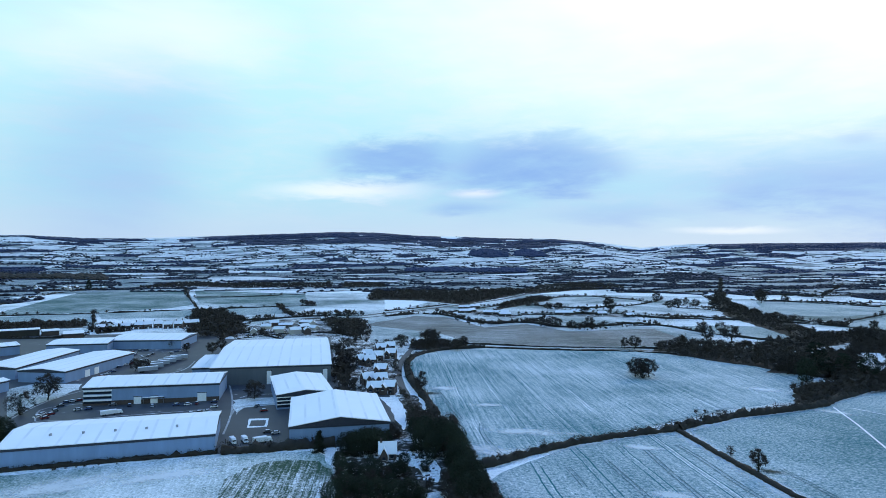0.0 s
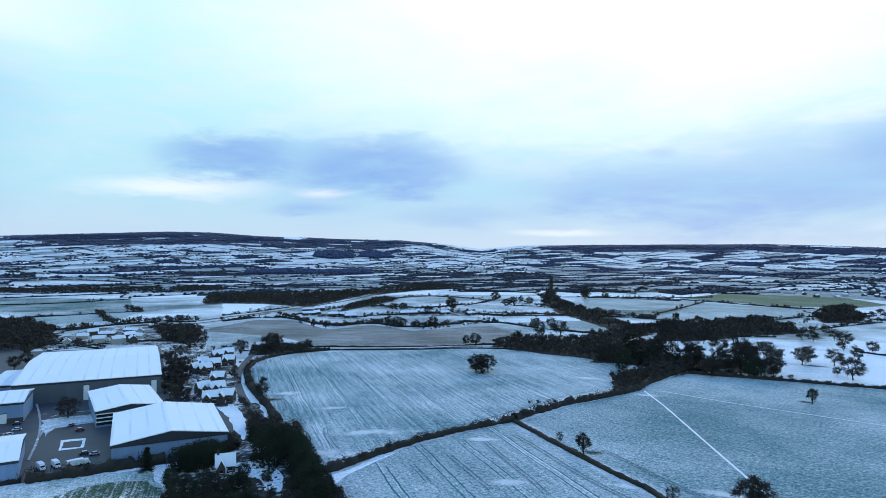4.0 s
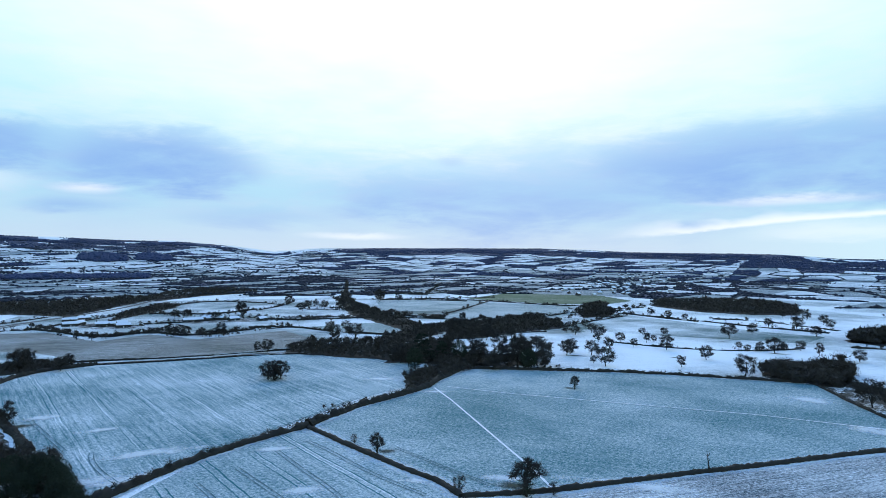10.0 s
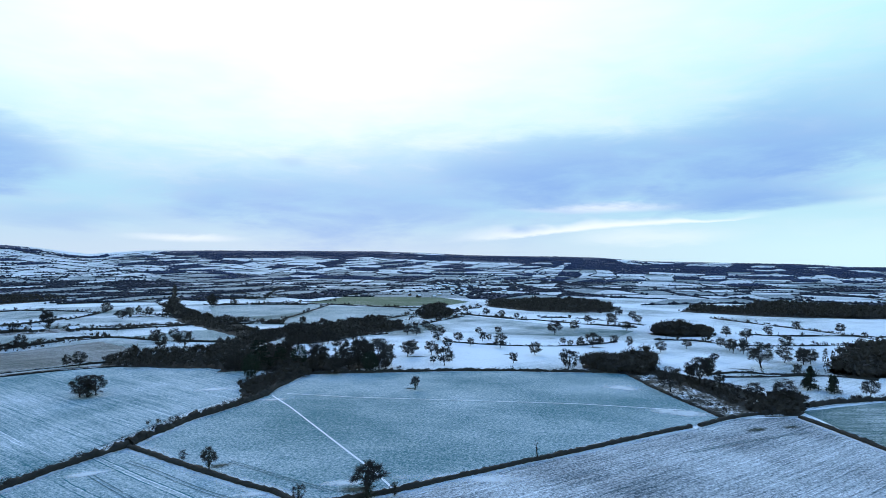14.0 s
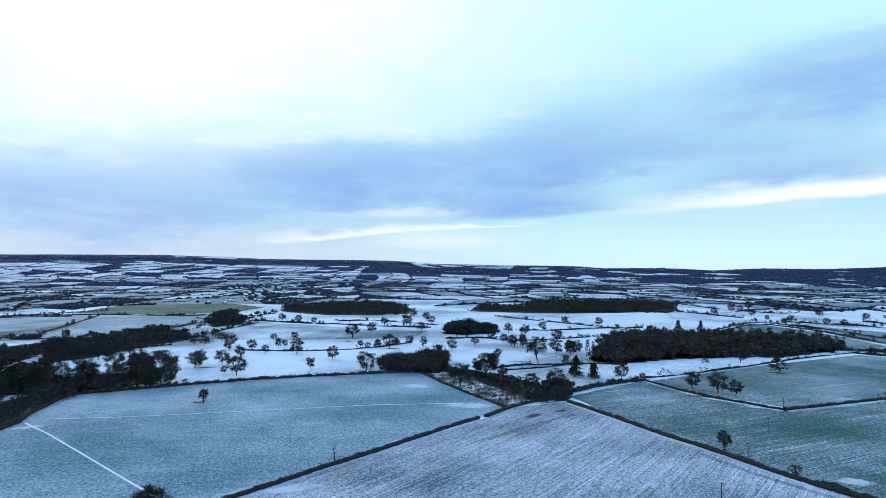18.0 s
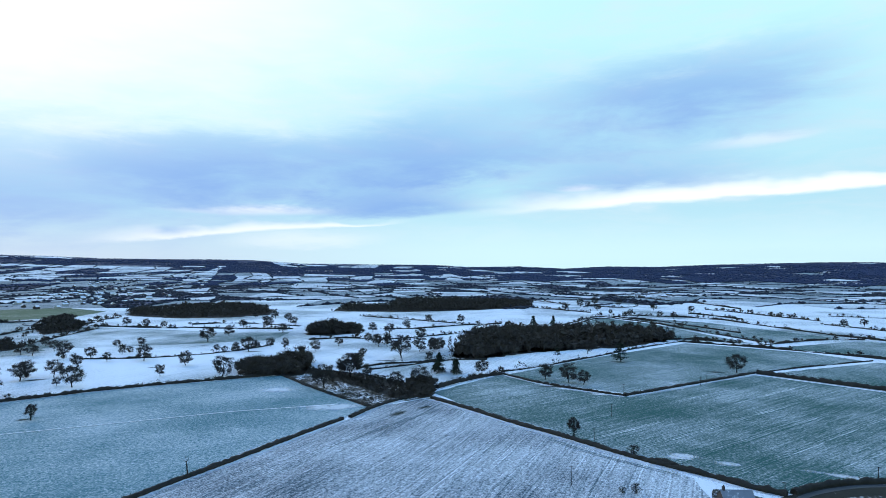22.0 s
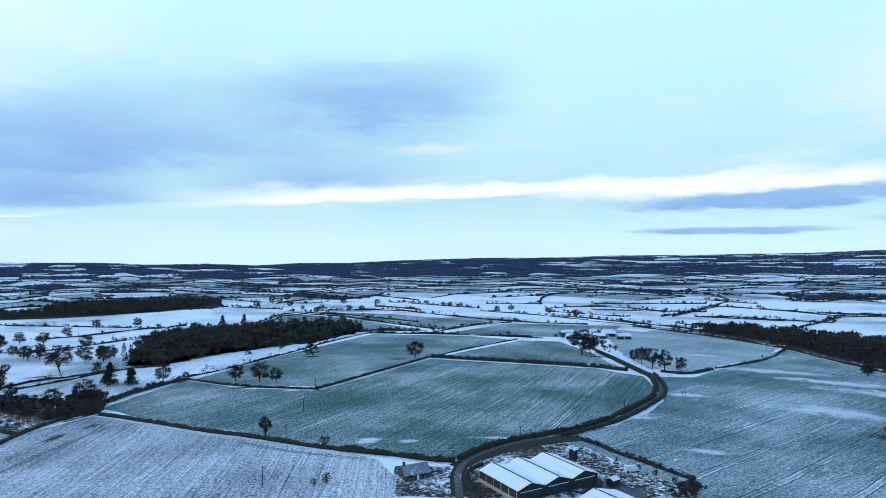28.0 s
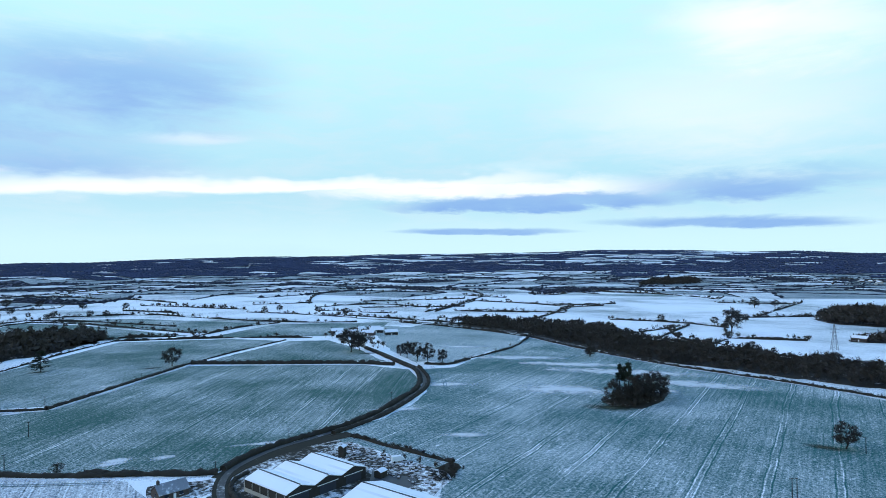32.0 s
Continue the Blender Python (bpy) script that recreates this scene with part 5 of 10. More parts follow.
F_BROWN = snow_field("snow_on_rough_grass", 0.15, (0.060, 0.078, 0.070), 8, 0.7, 0.0, (0.15, 0.13, 0.11))
F_TRAM = snow_field("drilled_crop_with_wheel_tracks", 0.20, (0.014, 0.100, 0.096), 68, 0.4, 0.6, None, 0.9, flecks=0.6, rut=0.3)
F_LAWN2 = snow_field("mown_grass_thin_snow", 0.40, (0.05, 0.14, 0.115), 72, 0.3, 0.0, None, 1.8)
F_LAWN3 = snow_field("mown_grass_bare_in_streaks", 0.24, (0.035, 0.075, 0.040), 83, 1.1, 0.0, None, 2.2, melt=0.4)
F_PASTURE = snow_field("rough_pasture_thin_snow", 0.46, (0.045, 0.105, 0.100), 30, 0.6, 0.0, None, 1.2, broad=1.8)
F_GREEN3 = snow_field("grey_green_pasture", 0.32, (0.032, 0.115, 0.108), 50, 0.3)
F_PARK = snow_field("parkland_snow", 0.38, (0.05, 0.12, 0.115), 5, 0.4, 0.0, None, 1.4, broad=1.6)
F_WHITE = snow_field("deeper_snow_on_pasture", 0.92, (0.12, 0.15, 0.12), 0, 0.3)


LAID = []


def sheltered(x, y, rx, ry=None, turn=0.0, label="snow-free grass in the lee of a tree"):
    """Grass that the snow did not reach, fading into the thin snow round it."""
    bm = bmesh.new()
    n = 40
    vs = [bm.verts.new((math.cos(6.2832 * k / n), math.sin(6.2832 * k / n), 0)) for k in range(n)]
    bm.faces.new(vs)
    me = bpy.data.meshes.new("bare_grass")
    bm.to_mesh(me)
    bm.free()
    me.materials.append(M_LEE)
    ob = new("bare_grass", me)
    LAID.append(ob)
    ob.location, ob.rotation_euler, ob.scale = (x, y, 0.205 + 0.0004 * len(LAID)), (0, 0, radians(turn)), (rx, ry or rx, 1.0)
    return tagged(ob, label, "grass", kind="structure")


def lee_grass():
    m, g = material("bare_grass")
    o = g.put("ShaderNodeTexCoord").outputs["Object"]
    far = g.put("ShaderNodeVectorMath")
    far.operation = "LENGTH"
    g.plug(far.inputs[0], o)
    p = place(g)
    tuft, big = g.noise(p, 0.55, 5.0, 0.7), g.noise(p, 0.15, 3.0, 0.6)
    thin = g.math("ADD", far.outputs["Value"], g.math("MULTIPLY", g.math("SUBTRACT", big, 0.5), 0.7))
    thin = g.math("ADD", thin, g.math("MULTIPLY", g.math("SUBTRACT", tuft, 0.5), 0.5))
    b = g.put("ShaderNodeBsdfPrincipled")
    g.plug(b.inputs["Base Color"], g.mix(tuft, (0.010, 0.018, 0.010, 1.0), (0.040, 0.060, 0.036, 1.0)))
    b.inputs["Roughness"].default_value = 0.95
    open_grass = g.math("MULTIPLY", g.math("SUBTRACT", 1.0, g.ramp(thin, 0.0, 0.85)), g.math("SUBTRACT", 1.0, g.ramp(far.outputs["Value"], 0.5, 0.98)))
    g.plug(b.inputs["Alpha"], g.math("MULTIPLY", open_grass, 0.9))
    g.tree.links.new(b.outputs[0], g.put("ShaderNodeOutputMaterial").inputs[0])
    return m


def drift_snow():
    m, g = material("drifted_snow")
    o = g.put("ShaderNodeTexCoord").outputs["Object"]
    far = g.put("ShaderNodeVectorMath")
    far.operation = "LENGTH"
    g.plug(far.inputs[0], o)
    p = place(g)
    tuft, big = g.noise(p, 1.2, 5.0, 0.75), g.noise(p, 0.09, 5.0, 0.7)
    thin = g.math("ADD", far.outputs["Value"], g.math("MULTIPLY", g.math("SUBTRACT", big, 0.5), 2.0))
    thin = g.math("ADD", thin, g.math("MULTIPLY", g.math("SUBTRACT", tuft, 0.5), 1.8))
    b = g.put("ShaderNodeBsdfPrincipled")
    g.plug(b.inputs["Base Color"], g.mix(tuft, (0.78, 0.81, 0.84), SNOW))
    b.inputs["Roughness"].default_value = 0.85
    g.plug(b.inputs["Alpha"], g.math("MULTIPLY", g.math("MULTIPLY", g.math("SUBTRACT", 1.0, g.ramp(thin, 0.1, 0.95)), g.math("SUBTRACT", 1.0, g.ramp(far.outputs["Value"], 0.55, 1.0))), 0.66))
    g.tree.links.new(b.outputs[0], g.put("ShaderNodeOutputMaterial").inputs[0])
    return m


M_LEE = lee_grass()
M_DRIFT = drift_snow()


def drift(x, y, rx, ry, turn=0.0):
    """Deeper snow blown together on a field."""
    ob = sheltered(x, y, rx, ry, turn, "blown snow lying on the field")
    ob.name = "snow_drift"
    ob.data.materials[0] = M_DRIFT
    ob["category"] = "snow"
    return ob


# ---- far country: hedged fields, woods and scattered trees to the skyline ----
def far_country():
    rng = np.random.default_rng(12)
    wide, deep = 150.0, 105.0
    ni, nj = 68, 96
    def corner(i, j):
        h = random.Random(i * 9176 + j * 131)
        x, y = (i - ni / 2) * wide, (j - nj / 2) * deep
        x0, y0 = x, y
        x += h.uniform(-0.42, 0.42) * wide + 170 * noise.noise((x0 * 0.0016, y0 * 0.0016, 1.5))
        y += h.uniform(-0.42, 0.42) * deep + 170 * noise.noise((x0 * 0.0016, y0 * 0.0016, 8.5))
        c, s = math.cos(0.5), math.sin(0.5)
        return x * c - y * s, x * s + y * c
    grid = np.array([[corner(i, j) for j in range(nj)] for i in range(ni)])
    rad = np.hypot(grid[..., 0], grid[..., 1])
    azi = np.degrees(np.arctan2(grid[..., 0], grid[..., 1]))
    azi = np.where(azi < -100, azi + 360, azi)
    ok = (rad > np.where(azi < 62, 720, np.where(azi < 95, 1000, 1330))) & (rad < 4620)
    lines = np.array(LINES)

    def taken(p, clear):
        if any(inside(p[0], p[1], plot) for plot in PLOTS):
            return True
        return bool((np.hypot(lines[:, 0] - p[0], lines[:, 1] - p[1]) < clear).any())

    ok &= (rad < 4620) & (azi > -50) & (azi < 182)
    pv, pf, gv2, gf2, hv, hf, wv, wf = [], [], [], [], [], [], [], []
    spots, sizes, woods, wsizes = [], [], [], []
    for i in range(ni - 1):
        for j in range(nj - 1):
            if not (ok[i, j] and ok[i + 1, j] and ok[i, j + 1] and ok[i + 1, j + 1]):
                continue
            quad = [grid[i, j], grid[i + 1, j], grid[i + 1, j + 1], grid[i, j + 1]]
            r, a = rad[i, j], azi[i, j]
            inner = r < 1400
            if inner and any(taken(c, 5) for c in (sum(quad) / 4, *quad)):
                continue
            chance = 0.12 if a < 60 else 0.09
            if r > 4250:
                chance = 0.9 if (-22 < a < 12 or 22 < a < 62) else 0.35 if a < 22 else 0.7
            elif a > 84:
                chance = (0.5 if 118 < a < 152 and r > 3300 else 0.86) if r > 2900 else 0.2 if r > 2000 else 0.09
            elif a > 58:
                chance = 0.8 if r > 3400 else 0.24 if r > 2300 else 0.12
            elif r > 2600 and a < 20:
                chance = 0.10
            elif 12 < a < 58:
                chance = 0.32 if r > 1500 else 0.2
            elif r > 2300:
                chance = 0.22
            wooded = rng.random() < chance
            # the field itself, hung on the land
            k = 4
            target_v, target_f = (wv, wf) if wooded else (gv2, gf2) if rng.random() < ((0.75 if a < 62 else 0.5) if r < 2900 else 0.16) else (pv, pf)
            base = len(target_v)
            mid = sum(quad) / 4
            q = [mid + (c - mid) * 0.975 for c in quad]
            for u in range(k + 1):
                for v in range(k + 1):
                    e0 = q[0] + (q[1] - q[0]) * u / k
                    e1 = q[3] + (q[2] - q[3]) * u / k
                    p = e0 + (e1 - e0) * v / k
                    target_v.append((p[0], p[1], zat(p[0], p[1]) + (0.015 if inner else 0.35)))
            for u in range(k):
                for v in range(k):
                    s = base + u * (k + 1) + v
                    target_f += [(s, s + k + 1, s + k + 2), (s, s + k + 2, s + 1)]
            if wooded:
                n = int(60 if r > 3000 else 80)
                uv = rng.uniform(0, 1, (n, 2))
                for u, v in uv:
                    e0 = quad[0] + (quad[1] - quad[0]) * u
                    e1 = quad[3] + (quad[2] - quad[3]) * u
                    p = e0 + (e1 - e0) * v
                    (woods if r > 2600 else spots).append((p[0], p[1], zat(p[0], p[1]) - 0.5))
                    (wsizes if r > 2600 else sizes).append(rng.uniform(11, 18) if r > 2600 else rng.uniform(6, 12))
            if rng.random() < (0.75 if (r > 2500 and a < 22) else 0.34):
                # a spinney or an overgrown corner
                cx, cy = quad[int(rng.integers(0, 4))]
                for _ in range(int(rng.integers(6, 30))):
                    x, y = cx + rng.normal() * (24 if r > 2500 else 16), cy + rng.normal() * (20 if r > 2500 else 16)
                    spots.append((x, y, zat(x, y) - 0.3))
                    sizes.append(rng.uniform(5, 12))
            for a2, b2 in ((quad[0], quad[1]), (quad[0], quad[3])):
                if inner and (taken((a2 + b2) / 2, 40) or taken(a2 * 0.75 + b2 * 0.25, 25) or taken(a2 * 0.25 + b2 * 0.75, 25)):
                    continue
                if rng.random() < (0.45 if (r > 2500 and a < 22) else 0.30):
                    continue
                d = b2 - a2
                length = float(np.hypot(*d))
                nrm = np.array([-d[1], d[0]]) / length
                seg = max(3, int(length / 14))
                base = len(hv)
                thick, tall = rng.uniform(0.8, 1.7), rng.uniform(1.4, 3.2)
                for s in range(seg + 1):
                    p = a2 + d * s / seg + nrm * rng.normal() * 1.2
                    z = zat(p[0], p[1])
                    t = tall * rng.uniform(0.5, 1.3)
                    for off, up in ((-thick, -0.2), (-thick * 0.5, t), (thick * 0.5, t * 0.95), (thick, -0.2)):
                        hv.append((p[0] + nrm[0] * off, p[1] + nrm[1] * off, z + up))
                    if s:
                        w = base + 4 * s
                        for c in range(3):
                            hf += [(w + c - 4, w + c - 3, w + c + 1), (w + c - 4, w + c + 1, w + c)]
                slope = r > 2500 and a < 22
                bushy = rng.choice((0.25, 0.7, 1.3, 2.2)) if slope else rng.choice((0.5, 1.0, 2.0, 3.2)) if 8 < a < 64 else rng.choice((0.1, 0.4, 0.9, 1.6)) if a < 95 or r > 2200 else rng.choice((0.05, 0.2, 0.5, 0.9))
                for s in rng.uniform(0, 1, rng.poisson(length / 8.0 * bushy)):
                    p = a2 + d * s + nrm * rng.normal() * 2
                    if noise.noise((p[0] * 0.018, p[1] * 0.018, 5.0)) < -0.22:
                        continue
                    spots.append((p[0], p[1], zat(p[0], p[1]) - 0.4))
                    sizes.append(rng.uniform(4.0, 7.5) if rng.random() < 0.6 else rng.uniform(7.0, 13.0))
    # copses and overgrown banks on the slopes
    for a, r in zip(rng.uniform(-40, 24, 22000), rng.uniform(2500, 4500, 22000)):
        x, y = r * math.sin(radians(a)), r * math.cos(radians(a))
        if noise.noise((x * 0.007, y * 0.009, 3.0)) + 0.5 * noise.noise((x * 0.03, y * 0.03, 9.0)) > 0.32:
            spots.append((x, y, zat(x, y) - 0.3))
            sizes.append(rng.uniform(5, 11))
    # the wooded crests
    for a0, a1, r0 in ((-38, -27, 4380), (-24, 12, 3980), (21, 62, 4080), (62, 84, 4480), (84, 126, 4330), (126, 152, 4600), (152, 172, 4300)):
        for a in np.arange(a0, a1, 0.5):
            full = max(0.0, min(1.0, (a - a0) / 5, (a1 - a) / 5))
            for r in np.arange(r0 + (1 - full) * (4690 - r0), 4715, 55.0):
                if noise.noise((a * 0.35, r * 0.006, 1.0)) < -0.34:
                    continue
                base = len(wv)
                for da, dr in ((0, 0), (0.5, 0), (0.5, 55), (0, 55)):
                    x, y = (r + dr) * math.sin(radians(a + da)), (r + dr) * math.cos(radians(a + da))
                    wv.append((x, y, zat(x, y) + 0.6))
                wf += [(base, base + 2, base + 1), (base, base + 3, base + 2)]
    tagged(new("far_wood_floor", tri_mesh("far_wood_floor", wv, wf, M_HAZEFLOOR)), "ground of the distant woods, tinted blue for haze", "woods", kind="stuff")
    # far grass is coloured bluish to paint in some distance haze
    F_FAR = snow_field("far_snowy_fields", 0.58, (0.05, 0.10, 0.125), 15, 0.2, spread=0.9)
    F_FAR2 = snow_field("far_grass_fields", 0.24, (0.035, 0.090, 0.110), 70, 0.2)
    tagged(new("far_snowy_fields", tri_mesh("far_snowy_fields", pv, pf, F_FAR)), "patchwork of distant white fields", "fields", kind="stuff")
    tagged(new("far_grass_fields", tri_mesh("far_grass_fields", gv2, gf2, F_FAR2)), "distant grass fields dusted with snow", "fields", kind="stuff")
    tagged(new("far_hedges", tri_mesh("far_hedges", hv, hf, M_HAZEHEDGE)), "net of dark distant field hedges tinted blue for haze", "hedges", kind="stuff")
    for a0, a1, r0, gap in ((-38, -27, 4380, 16), (-24, 12, 3980, 16), (21, 62, 4080, 17), (62, 84, 4480, 16), (84, 126, 4330, 16), (126, 152, 4600, 15), (152, 172, 4300, 16)):
        n = int(radians(a1 - a0) * 4500 * (4720 - r0) / gap ** 2)
        for a, r in zip(rng.uniform(a0, a1, n), rng.uniform(r0, 4720, n)):
            if noise.noise((a * 0.35, r * 0.006, 1.0)) < -0.34:
                continue
            full = max(0.0, min(1.0, (a - a0) / 5, (a1 - a) / 5))
            if r < r0 + (1 - full) * (4690 - r0) or rng.random() > 0.35 + full:
                continue
            x, y = r * math.sin(radians(a)), r * math.cos(radians(a))
            woods.append((x, y, zat(x, y) - 0.5))
            wsizes.append(rng.uniform(6, 11) * (0.35 + 0.65 * full))
    sizes = [q * float(np.interp(math.hypot(x, y), [700, 1500, 2600, 4700], [0.85, 0.62, 0.5, 0.4])) * (1.35 if y > 2300 and x < 0.4 * y else 1.0) for q, (x, y, z) in zip(sizes, spots)]
    wsizes = [q * 0.5 for q in wsizes]
    scatter("far_trees", spots, sizes, FAR_MODELS, M_HAZEHEDGE, "scattered distant hedgerow trees tinted blue for haze", "trees", 8)
    scatter("far_woods", woods, wsizes, FAR_MODELS, M_HAZEWOOD, "dark distant woods on the hills, tinted blue for haze", "woods", 9)


# ---- the plan: sites and outlines placed to fit the camera's view ----
patch("field", [(-162.1, 184.6), (-192.8, 234.7), (-146.0, 254.6), (-108.1, 267.7), (-65.1, 275.7), (-52.7, 253.2), (-45.7, 229.6), (-39.4, 189.6)], F_LAWN2, "mown grass field half covered by thin snow", "field", 0.023, 0.0, wobble=2.5)
patch("field", [(-37.6, 436.8), (-39.0, 492.6), (-32.9, 537.4), (20.7, 562.9), (164.5, 559.3), (224.6, 511.7), (257.8, 468.6), (224.6, 421.3), (205.1, 384.7), (151.1, 361.6), (95.8, 324.9), (41.2, 287.7), (14.4, 260.4), (7.3, 262.6), (-0.7, 300.2), (-1.8, 313.2), (-4.0, 323.6), (-21.7, 382.7)], F_PALE, "crop field under thin streaky snow", "field", 0.026, -3.5)
patch("field", [(106.8, 309.6), (113.4, 265.0), (121.2, 224.4), (125.5, 196.5), (116.4, 159.0), (2.2, 218.8), (19.0, 250.7), (50.9, 282.9), (80.7, 300.7)], F_LOWER, "lower crop field under thin snow with wheel tracks", "field", 0.029, -3.0)
patch("field", [(113.9, 310.9), (147.0, 333.7), (194.6, 357.1), (218.6, 370.0), (273.3, 411.3), (362.7, 349.3), (447.0, 272.0), (463.6, 242.0), (375.7, 134.4), (335.4, 140.2), (233.8, 165.0), (165.1, 180.2), (132.8, 199.1), (118.2, 256.1)], F_PALE2, "grass field under thin snow crossed by white paths", "field", 0.032, -2.2)
patch("field", [(182.6, 174.4), (231.7, 157.3), (328.9, 131.8), (365.0, 127.3), (398.6, 99.9), (358.6, 54.1), (321.4, 11.0), (286.7, -28.8), (274.6, -38.9), (237.3, -43.0), (145.6, 176.8)], F_PLOUGH, "snowy stubble field with brown streaks", "field", 0.035, -5.0)
patch("field", [(421.1, 100.1), (494.3, 66.2), (453.4, 27.8), (431.4, -24.9), (463.7, -60.0), (535.2, -132.3), (492.5, -188.3), (449.6, -244.3), (411.9, -261.3), (369.6, -242.6), (350.7, -228.5), (322.6, -185.8), (305.7, -148.9), (291.6, -105.1), (273.5, -84.7), (267.9, -69.7), (326.1, 3.8), (360.6, 45.5)], F_GREEN, "green winter crop showing through thin snow", "field", 0.038, -4.0)
patch("field", [(501.7, 61.2), (615.2, -14.3), (737.6, -109.3), (685.1, -213.4), (637.2, -247.1), (557.7, -135.2), (486.5, -63.0), (448.6, -25.9), (474.0, 29.1)], F_GREEN2, "green pasture lightly dusted with snow", "field", 0.041, -1.3)
patch("field", [(553.6, -147.6), (629.9, -254.1), (608.0, -290.6), (537.5, -286.3), (457.9, -269.6), (511.5, -195.6)], F_GREEN2, "small green paddock dusted with snow", "field", 0.044, 0.0, wobble=2.5)
patch("field", [(282.7, -140.2), (293.6, -176.6), (310.4, -207.3), (333.8, -234.6), (367.6, -257.5), (402.3, -274.3), (391.9, -298.8), (470.8, -440.2), (478.9, -464.2), (414.5, -446.9), (283.6, -433.2), (202.1, -440.2), (143.5, -430.7), (95.1, -425.2), (40.5, -268.5), (157.1, -114.7), (193.1, -143.9), (204.1, -149.9), (237.7, -145.7), (261.7, -141.6)], F_TRAM, "wide drilled field with white wheel tracks", "field", 0.047, -4.5)
patch("field", [(682.6, -486.7), (511.0, -487.7), (458.6, -419.2), (414.2, -307.3), (437.0, -300.6), (601.6, -382.3)], F_GREEN3, "pale green paddock beside a lane", "field", 0.050, 0.0, wobble=2.5)
patch("field", [(878.2, 31.7), (1057.2, -24.8), (970.3, -91.1), (749.1, -181.8), (765.0, -99.4)], F_GREEN2, "green strip of pasture", "field", 0.053, 0.0, wobble=2.5)
patch("field", [(1077.4, -62.9), (1001.1, -176.5), (816.5, -295.9), (762.4, -199.9), (883.5, -131.1)], F_GREEN2, "green strip of pasture beyond a hedge", "field", 0.056, 0.0, wobble=2.5)
patch("field", [(719.8, -195.7), (797.3, -305.3), (722.0, -434.0), (647.1, -374.1), (644.5, -301.2), (700.4, -218.2)], F_GREEN2, "green pasture near the farm", "field", 0.059, 0.0, wobble=2.5)
patch("field", [(-658.0, 859.6), (-725.7, 1053.2), (-826.0, 1358.0), (-657.5, 1438.5), (-441.4, 996.7), (-453.9, 926.7), (-619.2, 809.0)], F_GREEN2, "large green field dusted with snow", "field", 0.062, 0.0, wobble=2.5)
patch("field", [(-529.8, 667.2), (-630.6, 794.1), (-518.4, 846.0), (-437.8, 725.7)], F_GREEN3, "green field behind the works", "field", 0.065, 0.0, wobble=2.5)
patch("field", [(-466.2, 785.2), (-524.5, 869.4), (-408.5, 903.3), (-240.4, 1012.6), (-239.9, 874.0), (-360.0, 813.1)], F_GREEN3, "pale strip of pasture", "field", 0.068, 0.0, wobble=2.5)
patch("field", [(-596.2, 1360.3), (-322.3, 1258.9), (-259.6, 1032.9), (-368.7, 1002.5), (-450.9, 1040.2)], F_GREEN2, "green field beside the railway", "field", 0.071, 0.0, wobble=2.5)
patch("field", [(-120.1, 745.7), (-98.8, 789.5), (-63.8, 854.1), (-17.5, 832.2), (26.3, 729.5), (80.2, 768.0), (118.8, 700.2), (222.5, 731.0), (229.7, 631.7), (187.5, 596.6), (104.5, 585.7), (17.2, 594.1), (-27.9, 676.7)], F_BROWN, "rough brownish field with streaks of snow", "field", 0.074, 0.0, wobble=2.5)
patch("field", [(540.6, 1152.1), (735.8, 1068.8), (702.6, 982.0), (542.8, 888.4), (429.5, 893.7)], F_GREEN3, "pale green field", "field", 0.077, 0.0, wobble=2.5)
patch("field", [(412.9, 859.1), (481.9, 788.5), (716.4, 991.9), (769.4, 864.5), (703.3, 737.4), (544.4, 705.8), (474.8, 689.4)], F_GREEN3, "pale green crop field", "field", 0.080, 0.0, wobble=2.5)
patch("field", [(733.0, 1107.2), (967.9, 1255.5), (1107.5, 1122.8), (1011.0, 897.7), (908.4, 861.3), (796.2, 910.4)], F_LAWN, "bright green field clear of snow", "field", 0.083, 0.0, wobble=2.5)
patch("field", [(244.0, 753.9), (343.0, 766.4), (433.2, 708.8), (396.8, 635.9), (329.8, 626.2), (279.9, 691.3)], F_GREEN3, "grey-green pasture", "field", 0.086, 0.0, wobble=2.5)
patch("field", [(554.2, 668.2), (754.5, 703.7), (744.8, 563.5), (732.6, 445.9), (752.0, 380.8), (671.8, 361.7), (611.5, 448.3), (564.2, 526.1)], F_PARK, "open parkland under thin snow", "field", 0.089, 0.0, wobble=2.5)
patch("field", [(-155.3, 1236.0), (-106.8, 1214.5), (-59.3, 1074.0), (-86.1, 981.4), (-116.6, 930.0)], F_WHITE, "small white field", "field", 0.092, 0.0, wobble=2.5)
patch("yard", [(460.1, 237.5), (408.2, 181.1), (371.5, 131.5), (390.9, 122.6), (427.8, 134.2), (447.3, 165.2), (487.4, 200.4), (494.9, 227.7)], M_ROUGH, "rough brown grass and scrub along a brook", "rough grass", 0.095, 0.0, wobble=1.6)
patch("yard", [(-44.6, 275.1), (-37.9, 326.0), (-41.2, 383.4), (-28.9, 384.0), (-17.3, 332.5), (-4.8, 311.9), (-14.3, 276.4), (-29.9, 279.7)], M_SCRUB, "dark rough ground beside the road", "verge", 0.098, 0.0, wobble=1.6)
patch("yard", [(-238.4, 631.0), (-250.3, 722.4), (-236.9, 793.4), (-181.3, 835.2), (-121.8, 789.9), (-97.4, 657.3), (-83.5, 557.2), (-121.0, 562.6), (-141.3, 639.5), (-203.9, 648.2)], M_YARD, "gardens and plots with patchy snow", "gardens", 0.101, 0.0, wobble=1.6)
